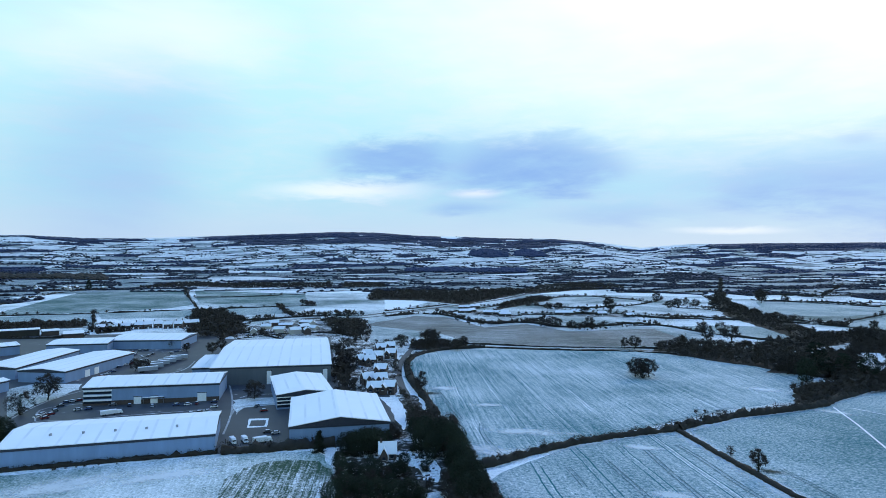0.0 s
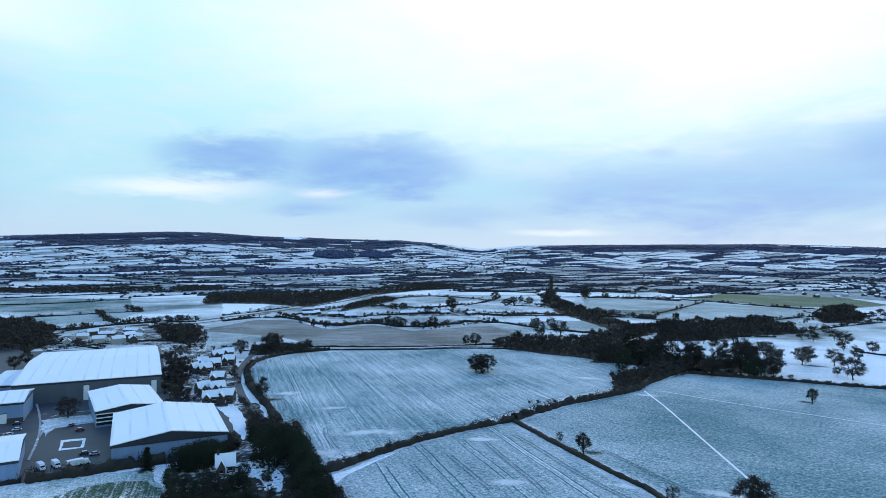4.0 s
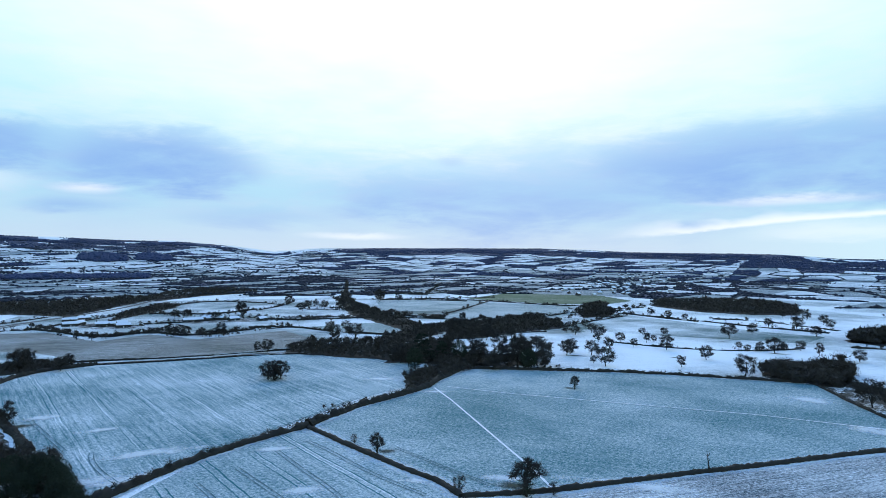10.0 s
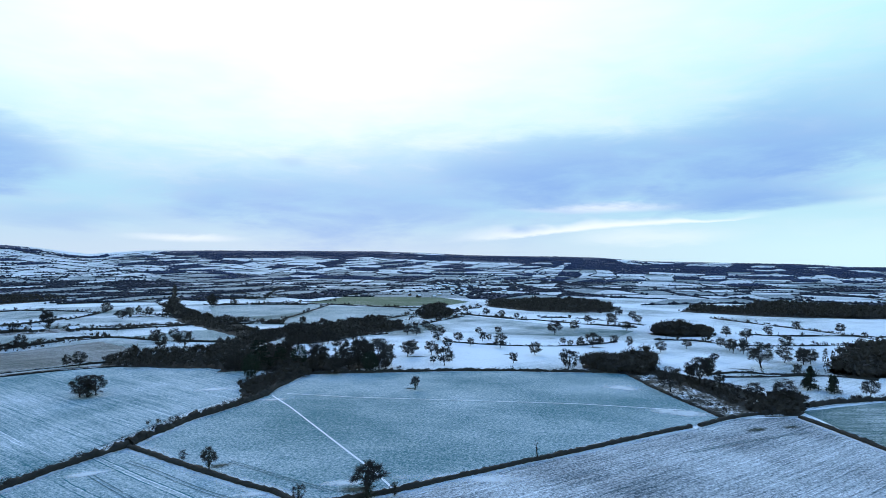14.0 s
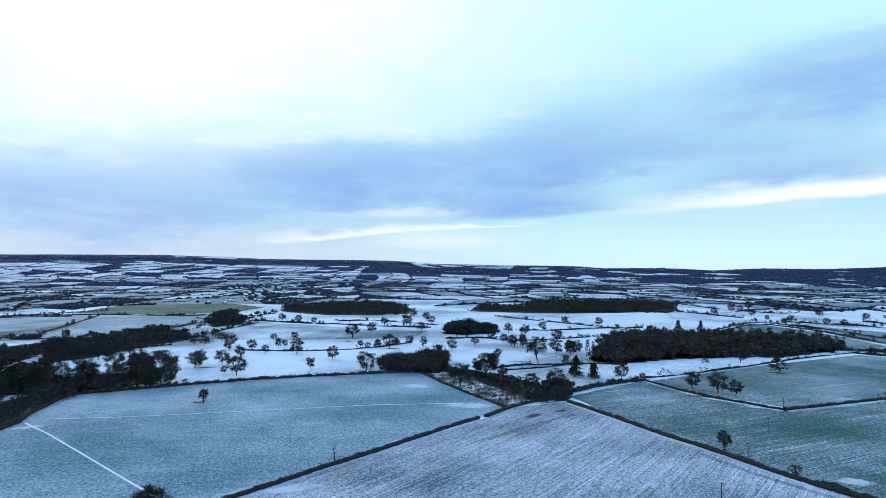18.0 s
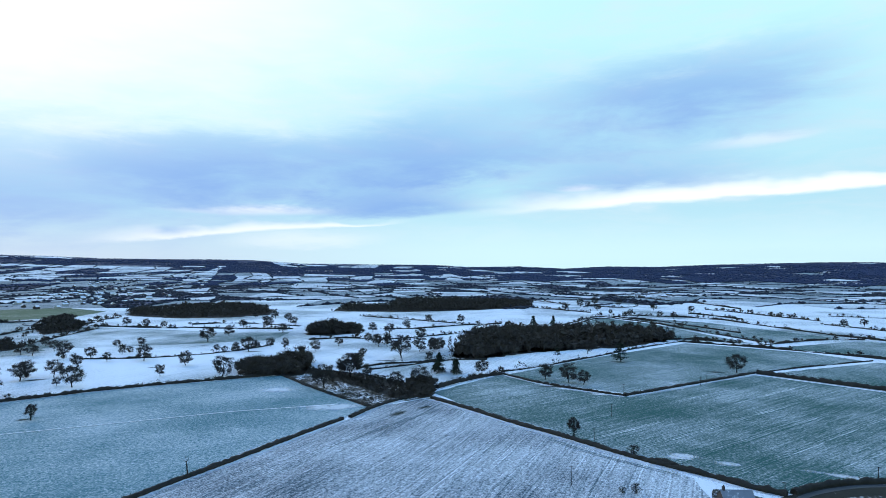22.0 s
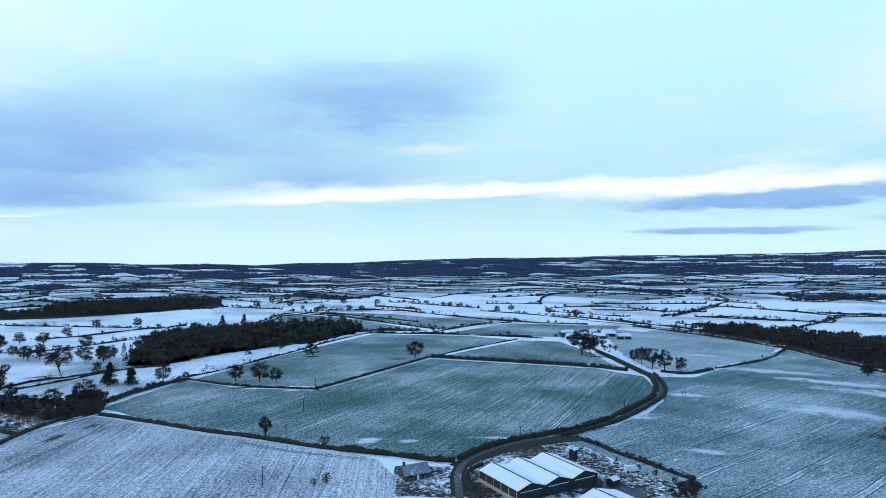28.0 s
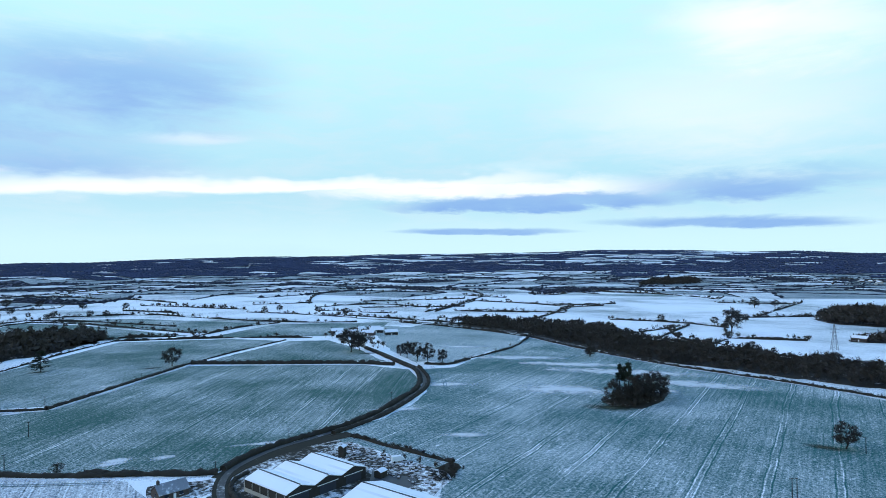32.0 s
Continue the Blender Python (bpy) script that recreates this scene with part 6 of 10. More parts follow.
patch("yard", [(-436.4, 479.9), (-502.7, 610.9), (-435.2, 631.9), (-285.5, 659.0), (-239.0, 618.9), (-133.8, 625.2), (-79.3, 397.2), (-44.7, 383.2), (-33.3, 310.6), (-33.4, 287.8), (-75.5, 276.1), (-104.1, 270.2), (-212.4, 233.9)], M_TARMAC, "wet tarmac yards and roads of the works", "yard", 0.104, 0.0, wobble=0.5)
patch("yard", [(-70.4, 379.0), (-89.6, 498.8), (-102.9, 603.7), (-70.8, 605.6), (-53.0, 500.8), (-41.2, 383.4)], M_YARD, "dark gardens with patches of snow", "gardens", 0.107, 0.0, wobble=1.6)
patch("yard", [(-56.7, 274.6), (-33.9, 292.0), (-15.7, 301.9), (-4.3, 284.9), (7.4, 243.2), (10.0, 203.3), (-41.5, 201.2)], M_SCRUB, "dark garden ground with patches of snow", "garden", 0.110, 0.0, wobble=1.6)
patch("yard", [(-29.5, 275.8), (-11.9, 278.9), (-12.6, 267.5), (-8.5, 255.1), (-9.1, 239.6), (-14.7, 242.3), (-17.8, 254.7), (-27.1, 264.7)], M_GROUND, "white garden lawn under snow", "lawn", 0.113, 0.0, wobble=1.6)
patch("yard", [(-51.1, 378.5), (-38.8, 377.6), (-29.4, 337.6), (-28.1, 310.9), (-29.7, 308.8), (-41.4, 355.5)], M_GROUND, "white grass strip under snow", "lawn", 0.116, 0.0, wobble=1.6)
patch("yard", [(-241.5, 322.0), (-291.9, 386.6), (-285.5, 403.7), (-253.9, 405.3), (-245.4, 388.9), (-246.2, 348.3)], M_GROUND, "white lawn with a bare tree", "lawn", 0.119, 0.0, wobble=1.6)
patch("yard", [(-137.5, 367.1), (-113.3, 375.4), (-105.6, 357.7), (-124.8, 348.9), (-122.9, 333.2)], M_GROUND, "snow-covered island in the yard", "lawn", 0.122, 0.0, wobble=1.6)
patch("yard", [(-113.4, 325.8), (-103.0, 327.4), (-99.2, 311.6), (-108.5, 309.2)], M_GROUND, "snow round a marked square in the yard", "yard", 0.125, 0.0, wobble=0.5)
patch("yard", [(-111.1, 322.6), (-103.4, 324.0), (-101.0, 313.6), (-108.4, 312.2)], M_TARMAC, "cleared tarmac square in the yard", "yard", 0.128, 0.0, wobble=0.5)
patch("yard", [(-224.3, 317.3), (-235.4, 333.8), (-238.0, 343.5), (-220.5, 354.8), (-210.9, 337.4), (-206.4, 321.4)], M_TARMAC, "cleared car park with kerbed edge", "yard", 0.131, 0.0, wobble=0.5)
patch("yard", [(267.9, -117.0), (269.9, -139.8), (253.2, -142.9), (230.1, -146.8), (208.1, -152.2), (198.9, -148.3), (188.0, -129.7), (176.7, -95.4), (184.0, -79.3), (214.2, -118.3), (230.5, -128.7)], M_YARD, "cluttered farm yard with patchy snow", "yard", 0.134, 0.0, wobble=0.5)
patch("yard", [(230.0, -127.0), (219.3, -134.4), (207.2, -137.5), (200.9, -128.1), (207.8, -124.7), (219.6, -121.3)], M_TARMAC, "wet farm yard", "yard", 0.137, 0.0, wobble=0.5)
patch("yard", [(265.5, -48.8), (258.6, -72.3), (225.7, -63.0), (231.7, -42.5)], M_YARD, "cottage garden with patchy snow", "garden", 0.140, 0.0, wobble=1.6)
patch("yard", [(201.4, -56.4), (253.0, -77.6), (263.5, -88.0), (275.9, -113.5), (280.9, -136.2), (272.4, -136.6), (264.1, -115.4), (231.0, -130.3), (209.1, -115.4), (173.3, -93.5)], M_SCRUB, "dark rough ground round the barns", "yard", 0.143, 0.0, wobble=0.5)
patch("yard", [(-13.5, 228.8), (-3.5, 232.5), (7.1, 230.7), (9.0, 216.7), (-12.7, 215.8)], M_GROUND, "white garden lawn under snow", "lawn", 0.146, 0.0, wobble=1.6)
patch("yard", [(-44.6, 275.1), (-38.4, 281.7), (-32.0, 275.6), (-36.3, 266.4), (-41.9, 266.2)], M_GROUND, "white garden lawn under snow", "lawn", 0.149, 0.0, wobble=1.6)
patch("field", [(-92.0, 239.0), (-91.0, 251.6), (-83.2, 260.1), (-72.0, 263.4), (-61.6, 261.0), (-53.6, 251.9), (-48.3, 233.9), (-45.1, 212.1), (-58.4, 213.9), (-69.4, 217.3), (-78.0, 213.1), (-88.8, 219.9)], F_LAWN3, "grass showing in streaks through the snow", "field", 0.190, 0.0, wobble=2.5)
# a sector round the camera, laid to darken the middle ground in its view
patch("field", [(-300, 520), (-145, 541), (0, 545), (116, 548), (260, 585), (391, 580), (528, 547), (935, 903), (782, 1076), (455, 1250), (116, 1325), (-344, 1285), (-744, 1103)], F_PASTURE, "rough pastures under thin patchy snow", "field", 0.012, wobble=8.0)
patch("field", [(716.4, -390.0), (653.6, -423.1), (682.1, -488.0), (436.3, -302.7), (433.6, -286.4), (502.6, -304.6), (603.4, -347.4)], F_GREEN3, "pale green paddock beside the lane", "field", 0.155, 0.0, wobble=2.5)
ribbon("lane", [(-28.7, 601.0), (12.7, 583.6), (92.2, 570.5), (147.5, 572.0), (191.8, 558.0)], 4.0, M_LANE, "narrow gritted lane between hedges", "lane")
ribbon("verge", [(224.8, -66.1), (245.4, -70.5), (261.6, -77.8), (272.0, -89.7), (282.1, -107.4), (286.1, -127.0), (292.2, -148.6), (300.6, -169.7), (315.2, -192.4), (330.1, -213.0), (346.9, -235.4), (373.3, -255.2), (406.0, -272.8), (436.5, -277.0), (476.2, -285.8), (534.1, -296.5), (616.6, -308.2)], 6.4, M_VERGE, "dark rough verge of the lane", "verge", z=0.215)
ribbon("lane", [(173.8, -45.0), (201.5, -57.8), (224.8, -66.1), (245.4, -70.5), (261.6, -77.8), (272.0, -89.7), (282.1, -107.4), (286.1, -127.0), (292.2, -148.6), (300.6, -169.7), (315.2, -192.4), (330.1, -213.0), (346.9, -235.4), (373.3, -255.2), (406.0, -272.8), (436.5, -277.0), (476.2, -285.8), (534.1, -296.5), (616.6, -308.2)], 3.0, M_LANE, "winding gritted country lane", "lane")
ribbon("road", [(795.4, -424.3), (746.4, -448.8), (660.4, -474.9), (576.6, -486.3), (496.0, -483.4), (457.0, -476.6), (400.6, -457.5)], 6, M_LANE, "straight road with snowy verges", "road")
ribbon("railway", [(-136.9, 848.8), (-111.3, 888.7), (-58.4, 945.5), (7.0, 1043.8), (95.8, 1188.9), (186.2, 1457.5), (294.9, 1662.1)], 9, M_LANE, "railway line on a low bank", "railway")
ribbon("road", [(13.9, 181.2), (10.6, 216.7), (7.2, 236.2), (-4.2, 276.9), (-11.9, 311.6), (-26.7, 356.2), (-38.5, 399.2), (-47.6, 454.5), (-49.3, 501.0), (-46.8, 552.2), (-43.7, 578.5)], 5.0, M_TARMAC, "tarmac road beside the houses", "road")
ribbon("footpath", [(215.8, 365.3), (207.1, 330.2), (190.9, 276.0), (178.5, 234.6), (170.0, 205.4), (161.0, 180.6)], 1.2, M_PATH, "trodden snow footpath across the field", "footpath", curve=False)
ribbon("footpath", [(225.9, 363.8), (251.0, 324.2), (297.0, 265.8), (340.2, 210.9), (372.4, 155.7)], 1.1, M_PATH, "trodden snow footpath across the field", "footpath", curve=False)
ribbon("road", [(-266.7, 664.7), (-251.1, 708.7), (-199.1, 771.5), (-142.2, 810.9), (-99.6, 858.8), (-52.1, 939.5)], 7, M_TARMAC, "road beside the railway", "road")
ribbon("snow_bank", [(-238.4, 319.9), (-243.6, 344.5), (-244.9, 366.1), (-240.6, 385.9)], 1.0, M_DIRTY, "low kerb bank of cleared snow", "snow bank", z=0.3)
ribbon("snow_bank", [(-223.0, 316.3), (-233.9, 332.7), (-236.2, 342.4), (-220.3, 353.5)], 1.0, M_DIRTY, "low kerb bank of cleared snow", "snow bank", z=0.3)
ribbon("snow_bank", [(-222.3, 315.3), (-203.8, 318.3), (-187.5, 326.8), (-161.2, 336.1), (-140.9, 344.4)], 1.0, M_DIRTY, "low kerb bank of cleared snow", "snow bank", z=0.3)
ribbon("snow_bank", [(-125.3, 333.1), (-129.6, 351.3), (-106.6, 358.9)], 1.0, M_DIRTY, "low kerb bank of cleared snow", "snow bank", z=0.3)
ribbon("snow_bank", [(-116.0, 297.3), (-125.3, 333.1), (-139.0, 371.3), (-165.9, 432.0)], 1.0, M_DIRTY, "low kerb bank of cleared snow", "snow bank", z=0.3)
ribbon("snow_bank", [(-134.6, 371.5), (-132.0, 379.0), (-116.9, 382.7)], 1.0, M_DIRTY, "low kerb bank of cleared snow", "snow bank", z=0.3)
ribbon("snow_bank", [(-281.6, 452.9), (-280.5, 488.4), (-279.6, 521.0)], 1.0, M_DIRTY, "low kerb bank of cleared snow", "snow bank", z=0.3)
ribbon("snow_bank", [(-211.9, 441.7), (-206.4, 456.9), (-215.3, 492.0)], 1.0, M_DIRTY, "low kerb bank of cleared snow", "snow bank", z=0.3)
sheltered(151.3, 193.9, 12, 7.2, -38)
sheltered(127.2, 257.3, 8, 4.8, -26)
sheltered(296.6, 318.5, 7, 4.2, -43)
sheltered(128.5, 463.3, 11, 6.6, -16)
sheltered(547.5, -104.0, 14, 6, -101)
sheltered(585.3, -28.8, 12, 5, -93)
sheltered(459.0, 20.5, 26, 6, -87)
sheltered(503.9, -279.6, 16, 7, -119)
sheltered(126.8, -309.0, 15, 6, -158)
sheltered(235.5, -291.5, 26, 12, -141)
sheltered(-20.3, 389.4, 12, 7, 3)
sheltered(-36.7, 440.2, 9, 5.4, 5)
sheltered(606.1, 412.1, 9, 5.4, -56)
sheltered(470.1, 369.4, 7, 4.2, -52)
sheltered(548.9, 180.3, 20, 6, -72)
sheltered(576.1, 334.6, 16, 5, -60)
sheltered(399.0, 420.0, 16, 6, -44)
drift(285.2, -307.0, 46, 22, -137)
drift(245.1, -352.0, 22, 10, -145)
drift(245.2, -190.1, 18, 6, -128)
drift(191.1, 170.9, 42, 7, -48)
drift(364.5, 155.6, 30, 12, -67)
drift(209.7, 354.9, 18, 7, -31)
drift(153.6, 201.7, 16, 5, -37)
drift(405.9, 216.0, 20, 14, -62)
drift(8.3, 281.1, 16, 9, -2)
drift(33.1, 308.6, 34, 8, -6)
drift(196.5, 411.6, 18, 10, -26)
drift(13.6, 361.7, 14, 6, -2)
drift(-11.8, 404.6, 14, 10, 2)
drift(79.7, 230.5, 14, 7, -19)
drift(23.0, 276.7, 22, 9, -5)
drift(122.2, 216.6, 14, 4, -29)
drift(82.3, 286.7, 14, 5, -16)
drift(305.1, -41.3, 12, 5, -98)
drift(438.7, -9.1, 10, 4, -91)
drift(299.7, -61.4, 9, 5, -102)
drift(307.9, -43.9, 9, 5, -98)
drift(310.7, -189.6, 26, 6, -121)
drift(348.1, -253.8, 30, 9, -126)
drift(291.7, -108.1, 26, 4, -110)
drift(491.3, -63.6, 9, 3, -97)
drift(-153.3, 229.5, 34, 12, 34)
drift(-116.3, 242.8, 30, 9, 26)
drift(399.2, -369.9, 60, 16, -133)
drift(302.0, -385.7, 90, 18, -142)
drift(242.6, -388.4, 70, 18, -148)
drift(479.0, -372.8, 34, 10, -128)
drift(348.3, -380.3, 70, 14, -138)
warehouse(-188.8, 244.7, 18.2, 83.6, 39.2, 8.5, 11.1, "x", vents=5, doors=())
warehouse(-217.2, 347.8, 13.5, 74.2, 33.6, 10.5, 12.9, "x", doors=((27, 4, 4.2), (36, 4, 4.2), (62, 5, 5)), office=15, plinth=2.6)
warehouse(-165.9, 402.5, 13.5, 78.5, 128.5, 12.0, 15.5, "x", doors=((4, 3, 9), (36, 3, 9), (73, 3, 9)), wall=M_SHADEDWALL)
warehouse(-104.2, 345.2, 20.8, 31.8, 54.1, 8.2, 10.2, "y", office=9)
warehouse(-79.9, 284.4, 14.4, 46.7, 57.2, 8.0, 11.4, "y", doors=())
warehouse(-335.0, 414.6, 3.0, 27.6, 77.5, 8.0, 9.5, "y")
warehouse(-299.8, 408.4, -3.6, 33.8, 77.8, 8.0, 9.5, "y", side_doors=((20, 5, 5), (30, 5, 5)))
warehouse(-355.7, 518.0, 15.1, 47.6, 37.3, 8.0, 9.5, "x")
warehouse(-318.4, 547.0, 6.7, 63.2, 46.5, 8.0, 9.5, "x")
warehouse(-401.7, 488.3, 50.3, 37.0, 24.2, 8.0, 9.5, "x")
warehouse(-191.4, 432.8, 13.1, 12.2, 55.5, 6.0, 6.8, "x")
warehouse(-291.5, 363.0, 76.8, 20.3, 10.2, 7.0, 8.0, "x")
warehouse(-488.5, 593.6, 34.1, 60.6, 10.4, 7.0, 8.0, "x", wall=M_TIMBER)
warehouse(-433.7, 625.3, 40.9, 15.0, 7.1, 5.0, 6.5, "x", wall=M_BRICK)
warehouse(-398.8, 605.8, 32.4, 17.6, 24.8, 5.0, 6.5, "x", wall=M_BRICK)
barn(212.8, -84.2, -76, 39.0, 26.0, 4.5, 6.6, 3, openings=((2.5, 8, 3.3), (15.5, 8, 3.3), (28.5, 8, 3.3)))
barn(164.3, -109.0, -73.9, 22.1, 36.0, 4.0, 6.8, 1, "wide farm barn under snow with a dark ridge")
canopy(-185.7, 353.8, 16.1, 11.6, 7.0)
shed(217.0, -126.0, -70, 4.0, 3.5, 2.6)
shed(250.0, -126.0, -60, 2.6, 2.6, 4.6, "narrow dark yard tower")
house(-83.2, 508.5, -16, wing=True)
house(-75.0, 540.1, 19, wing=True)
house(-68.9, 550.7, 6, wing=True)
house(-64.5, 514.2, -7, wing=True)
house(-80.5, 482.2, 32, wing=True)
house(-75.8, 478.7, 18, wing=True)
house(-73.0, 499.6, 5, wing=True)
house(-63.6, 444.2, -8, wing=True)
house(-65.2, 409.3, 29, wing=True)
house(-58.2, 409.0, 15, wing=True)
house(-59.0, 382.5, 3, wing=True)
house(-51.2, 387.0, -11, wing=True)
house(-395.6, 658.1, 50)
house(-389.6, 668.9, 36)
house(-379.2, 675.4, 22)
house(-370.4, 687.0, 8)
house(-361.0, 690.1, 44)
house(-352.7, 696.7, 31)
house(-339.9, 693.4, 17)
house(-331.0, 700.2, 3)
house(-325.0, 708.5, 39)
house(-318.1, 715.3, 26)
house(-213.7, 712.8, 5, label="low farm building under snow", eave=3, ridge=5, w=16)
house(-197.7, 743.5, -10, label="low farm building under snow", eave=3, ridge=5, w=16)
house(-179.1, 782.4, 25, label="low farm building under snow", eave=3, ridge=5, w=16)
house(-35.4, 264.0, 7, wing=True, w=7.5, d=6, eave=3, ridge=7, wall=M_BRICK, label="gabled house among dark trees with steep snowy roofs")
house(-5.7, 958.2, -13, label="farm building under snow", eave=3.5, ridge=5.5, w=18)
house(12.3, 969.8, 23, label="farm building under snow", eave=3.5, ridge=5.5, w=18)
house(49.1, 882.7, 7, label="farm building under snow", eave=3.5, ridge=5.5, w=18)
house(159.9, 907.0, -13, label="farm building under snow", eave=3.5, ridge=5.5, w=18)
house(173.0, 912.2, -26, label="farm building under snow", eave=3.5, ridge=5.5, w=18)
house(245.8, -49.2, -80, w=11, d=8, eave=2.6, ridge=5.2, label="low brick cottage with a dark roof thinly snowed over", roof=M_SLATE, wall=M_BRICK)
house(655.4, -316.4, -107, w=14, eave=3.5, ridge=6, label="farm building among trees under snow")
house(632.6, -325.8, -122, w=14, eave=3.5, ridge=6, label="farm building among trees under snow")
house(620.3, -336.9, -136, w=14, eave=3.5, ridge=6, label="farm building among trees under snow")
house(644.6, -361.4, -100, w=14, eave=3.5, ridge=6, label="farm building among trees under snow")
house(779.5, 20.0, -82, w=10, label="small house among the trees under snow")
house(1795.3, -132.6, -100, label="farm building under snow", eave=3.5, ridge=5.5, w=16)
house(1906.7, -183.1, -115, label="farm building under snow", eave=3.5, ridge=5.5, w=16)
house(1828.7, -220.4, -79, label="farm building under snow", eave=3.5, ridge=5.5, w=16)
house(1643.1, -146.6, -90, label="farm building under snow", eave=3.5, ridge=5.5, w=16)
house(1714.4, -192.0, -105, label="farm building under snow", eave=3.5, ridge=5.5, w=16)
house(262.4, -699.5, -181, w=14, label="farm building under snow", eave=3.5, ridge=5.5)
house(253.8, -716.9, -145, w=14, label="farm building under snow", eave=3.5, ridge=5.5)
village([(974.3, 1067.3), (1182.4, 1029.6), (1573.0, 1323.3), (1773.8, 1715.8), (1319.7, 1446.0)], 44, 1)
village([(1108.1, 1030.7), (1171.6, 987.2), (1589.3, 1164.7), (2203.8, 1557.2), (2032.6, 1831.1)], 30, 2)
village([(1439.8, 1459.9), (2069.7, 1299.3), (2757.9, 1731.3), (2180.8, 2211.5)], 40, 3)
village([(-902.5, 1274.3), (-763.3, 1305.8), (-855.9, 1464.0), (-1024.7, 1446.6)], 8, 4)
village([(1844.0, -903.8), (1654.0, -1293.3), (1945.5, -1521.6), (2195.8, -1076.5)], 14, 5)
village([(752.0, -1772.5), (613.7, -1824.9), (730.0, -2171.6), (868.5, -2047.5)], 8, 6)
village([(-225.6, 651.3), (-140.3, 647.2), (-159.3, 734.4), (-234.3, 744.6)], 9, 7)
car(-230.0, 343.9, 54, (0.03, 0.03, 0.035), "parked black car with snow on its roof")
car(-215.1, 336.0, 43, (0.35, 0.36, 0.38), "parked silver grey car with snow on its roof")
car(-210.4, 338.6, 47, (0.03, 0.05, 0.12), "parked dark blue car with snow on its roof")
car(-227.4, 326.0, 75, (0.6, 0.62, 0.64), "parked white car with snow on its roof")
car(-223.2, 326.2, 64, (0.16, 0.02, 0.02), "parked dark red car with snow on its roof")
car(-202.2, 347.8, 35, (0.1, 0.11, 0.12), "parked grey car with snow on its roof")
car(-188.7, 347.2, 119, (0.03, 0.03, 0.035), "parked black car with snow on its roof")
car(-175.3, 346.5, 107, (0.35, 0.36, 0.38), "parked silver grey car with snow on its roof")
car(-147.6, 358.3, 22, (0.03, 0.05, 0.12), "parked dark blue car with snow on its roof")
car(-142.8, 346.8, 22, (0.6, 0.62, 0.64), "parked white car with snow on its roof")
car(-268.3, 453.6, 61, (0.16, 0.02, 0.02), "parked dark red car with snow on its roof")
car(-266.6, 460.4, 60, (0.1, 0.11, 0.12), "parked grey car with snow on its roof")
car(-268.6, 438.7, 51, (0.03, 0.03, 0.035), "parked black car with snow on its roof")
car(-267.0, 443.0, 51, (0.35, 0.36, 0.38), "parked silver grey car with snow on its roof")
car(-287.0, 503.8, 40, (0.03, 0.05, 0.12), "parked dark blue car with snow on its roof")
car(-278.0, 496.3, 39, (0.6, 0.62, 0.64), "parked white car with snow on its roof")
car(-274.9, 499.1, 39, (0.16, 0.02, 0.02), "parked dark red car with snow on its roof")
car(-259.0, 487.0, 38, (0.1, 0.11, 0.12), "parked grey car with snow on its roof")
car(-266.2, 489.2, 39, (0.03, 0.03, 0.035), "parked black car with snow on its roof")
car(-255.8, 489.8, 43, (0.35, 0.36, 0.38), "parked silver grey car with snow on its roof")
car(-277.5, 515.4, 88, (0.03, 0.05, 0.12), "parked dark blue car with snow on its roof")
car(-266.2, 504.9, 88, (0.6, 0.62, 0.64), "parked white car with snow on its roof")
car(-323.9, 545.8, 56, (0.16, 0.02, 0.02), "parked dark red car with snow on its roof")
car(-322.5, 552.3, 55, (0.1, 0.11, 0.12), "parked grey car with snow on its roof")
car(-319.3, 555.8, 55, (0.03, 0.03, 0.035), "parked black car with snow on its roof")
car(-310.6, 549.7, 54, (0.35, 0.36, 0.38), "parked silver grey car with snow on its roof")
car(-309.1, 556.3, 54, (0.03, 0.05, 0.12), "parked dark blue car with snow on its roof")
car(-300.5, 550.3, 54, (0.6, 0.62, 0.64), "parked white car with snow on its roof")
car(-298.9, 556.9, 53, (0.16, 0.02, 0.02), "parked dark red car with snow on its roof")
car(-292.1, 554.0, 53, (0.1, 0.11, 0.12), "parked grey car with snow on its roof")
car(-288.7, 557.5, 52, (0.03, 0.03, 0.035), "parked black car with snow on its roof")
car(-307.7, 531.2, 55, (0.35, 0.36, 0.38), "parked silver grey car with snow on its roof")
car(-301.8, 531.5, 55, (0.03, 0.05, 0.12), "parked dark blue car with snow on its roof")
car(-296.0, 531.9, 54, (0.6, 0.62, 0.64), "parked white car with snow on its roof")
car(-290.1, 532.2, 54, (0.16, 0.02, 0.02), "parked dark red car with snow on its roof")
car(-285.8, 535.5, 53, (0.1, 0.11, 0.12), "parked grey car with snow on its roof")
car(-281.5, 538.8, 53, (0.03, 0.03, 0.035), "parked black car with snow on its roof")
car(-42.5, 476.9, 85, (0.1, 0.11, 0.12), "parked grey car with snow on its roof")
car(-47.1, 438.2, 66, (0.03, 0.03, 0.035), "parked black car with snow on its roof")
car(-51.4, 522.4, 76, (0.35, 0.36, 0.38), "parked silver grey car with snow on its roof")
car(-231.8, 351.6, 53, (0.03, 0.05, 0.12), "parked dark blue car with snow on its roof")
car(-229.6, 354.4, 53, (0.6, 0.62, 0.64), "parked white car with snow on its roof")
car(-227.4, 357.2, 52, (0.16, 0.02, 0.02), "parked dark red car with snow on its roof")
car(-226.0, 333.1, 54, (0.1, 0.11, 0.12), "parked grey car with snow on its roof")
car(-214.0, 352.4, 46, (0.03, 0.03, 0.035), "parked black car with snow on its roof")
car(-211.3, 355.2, 46, (0.35, 0.36, 0.38), "parked silver grey car with snow on its roof")
car(-166.0, 349.5, 30, (0.03, 0.05, 0.12), "parked dark blue car with snow on its roof")
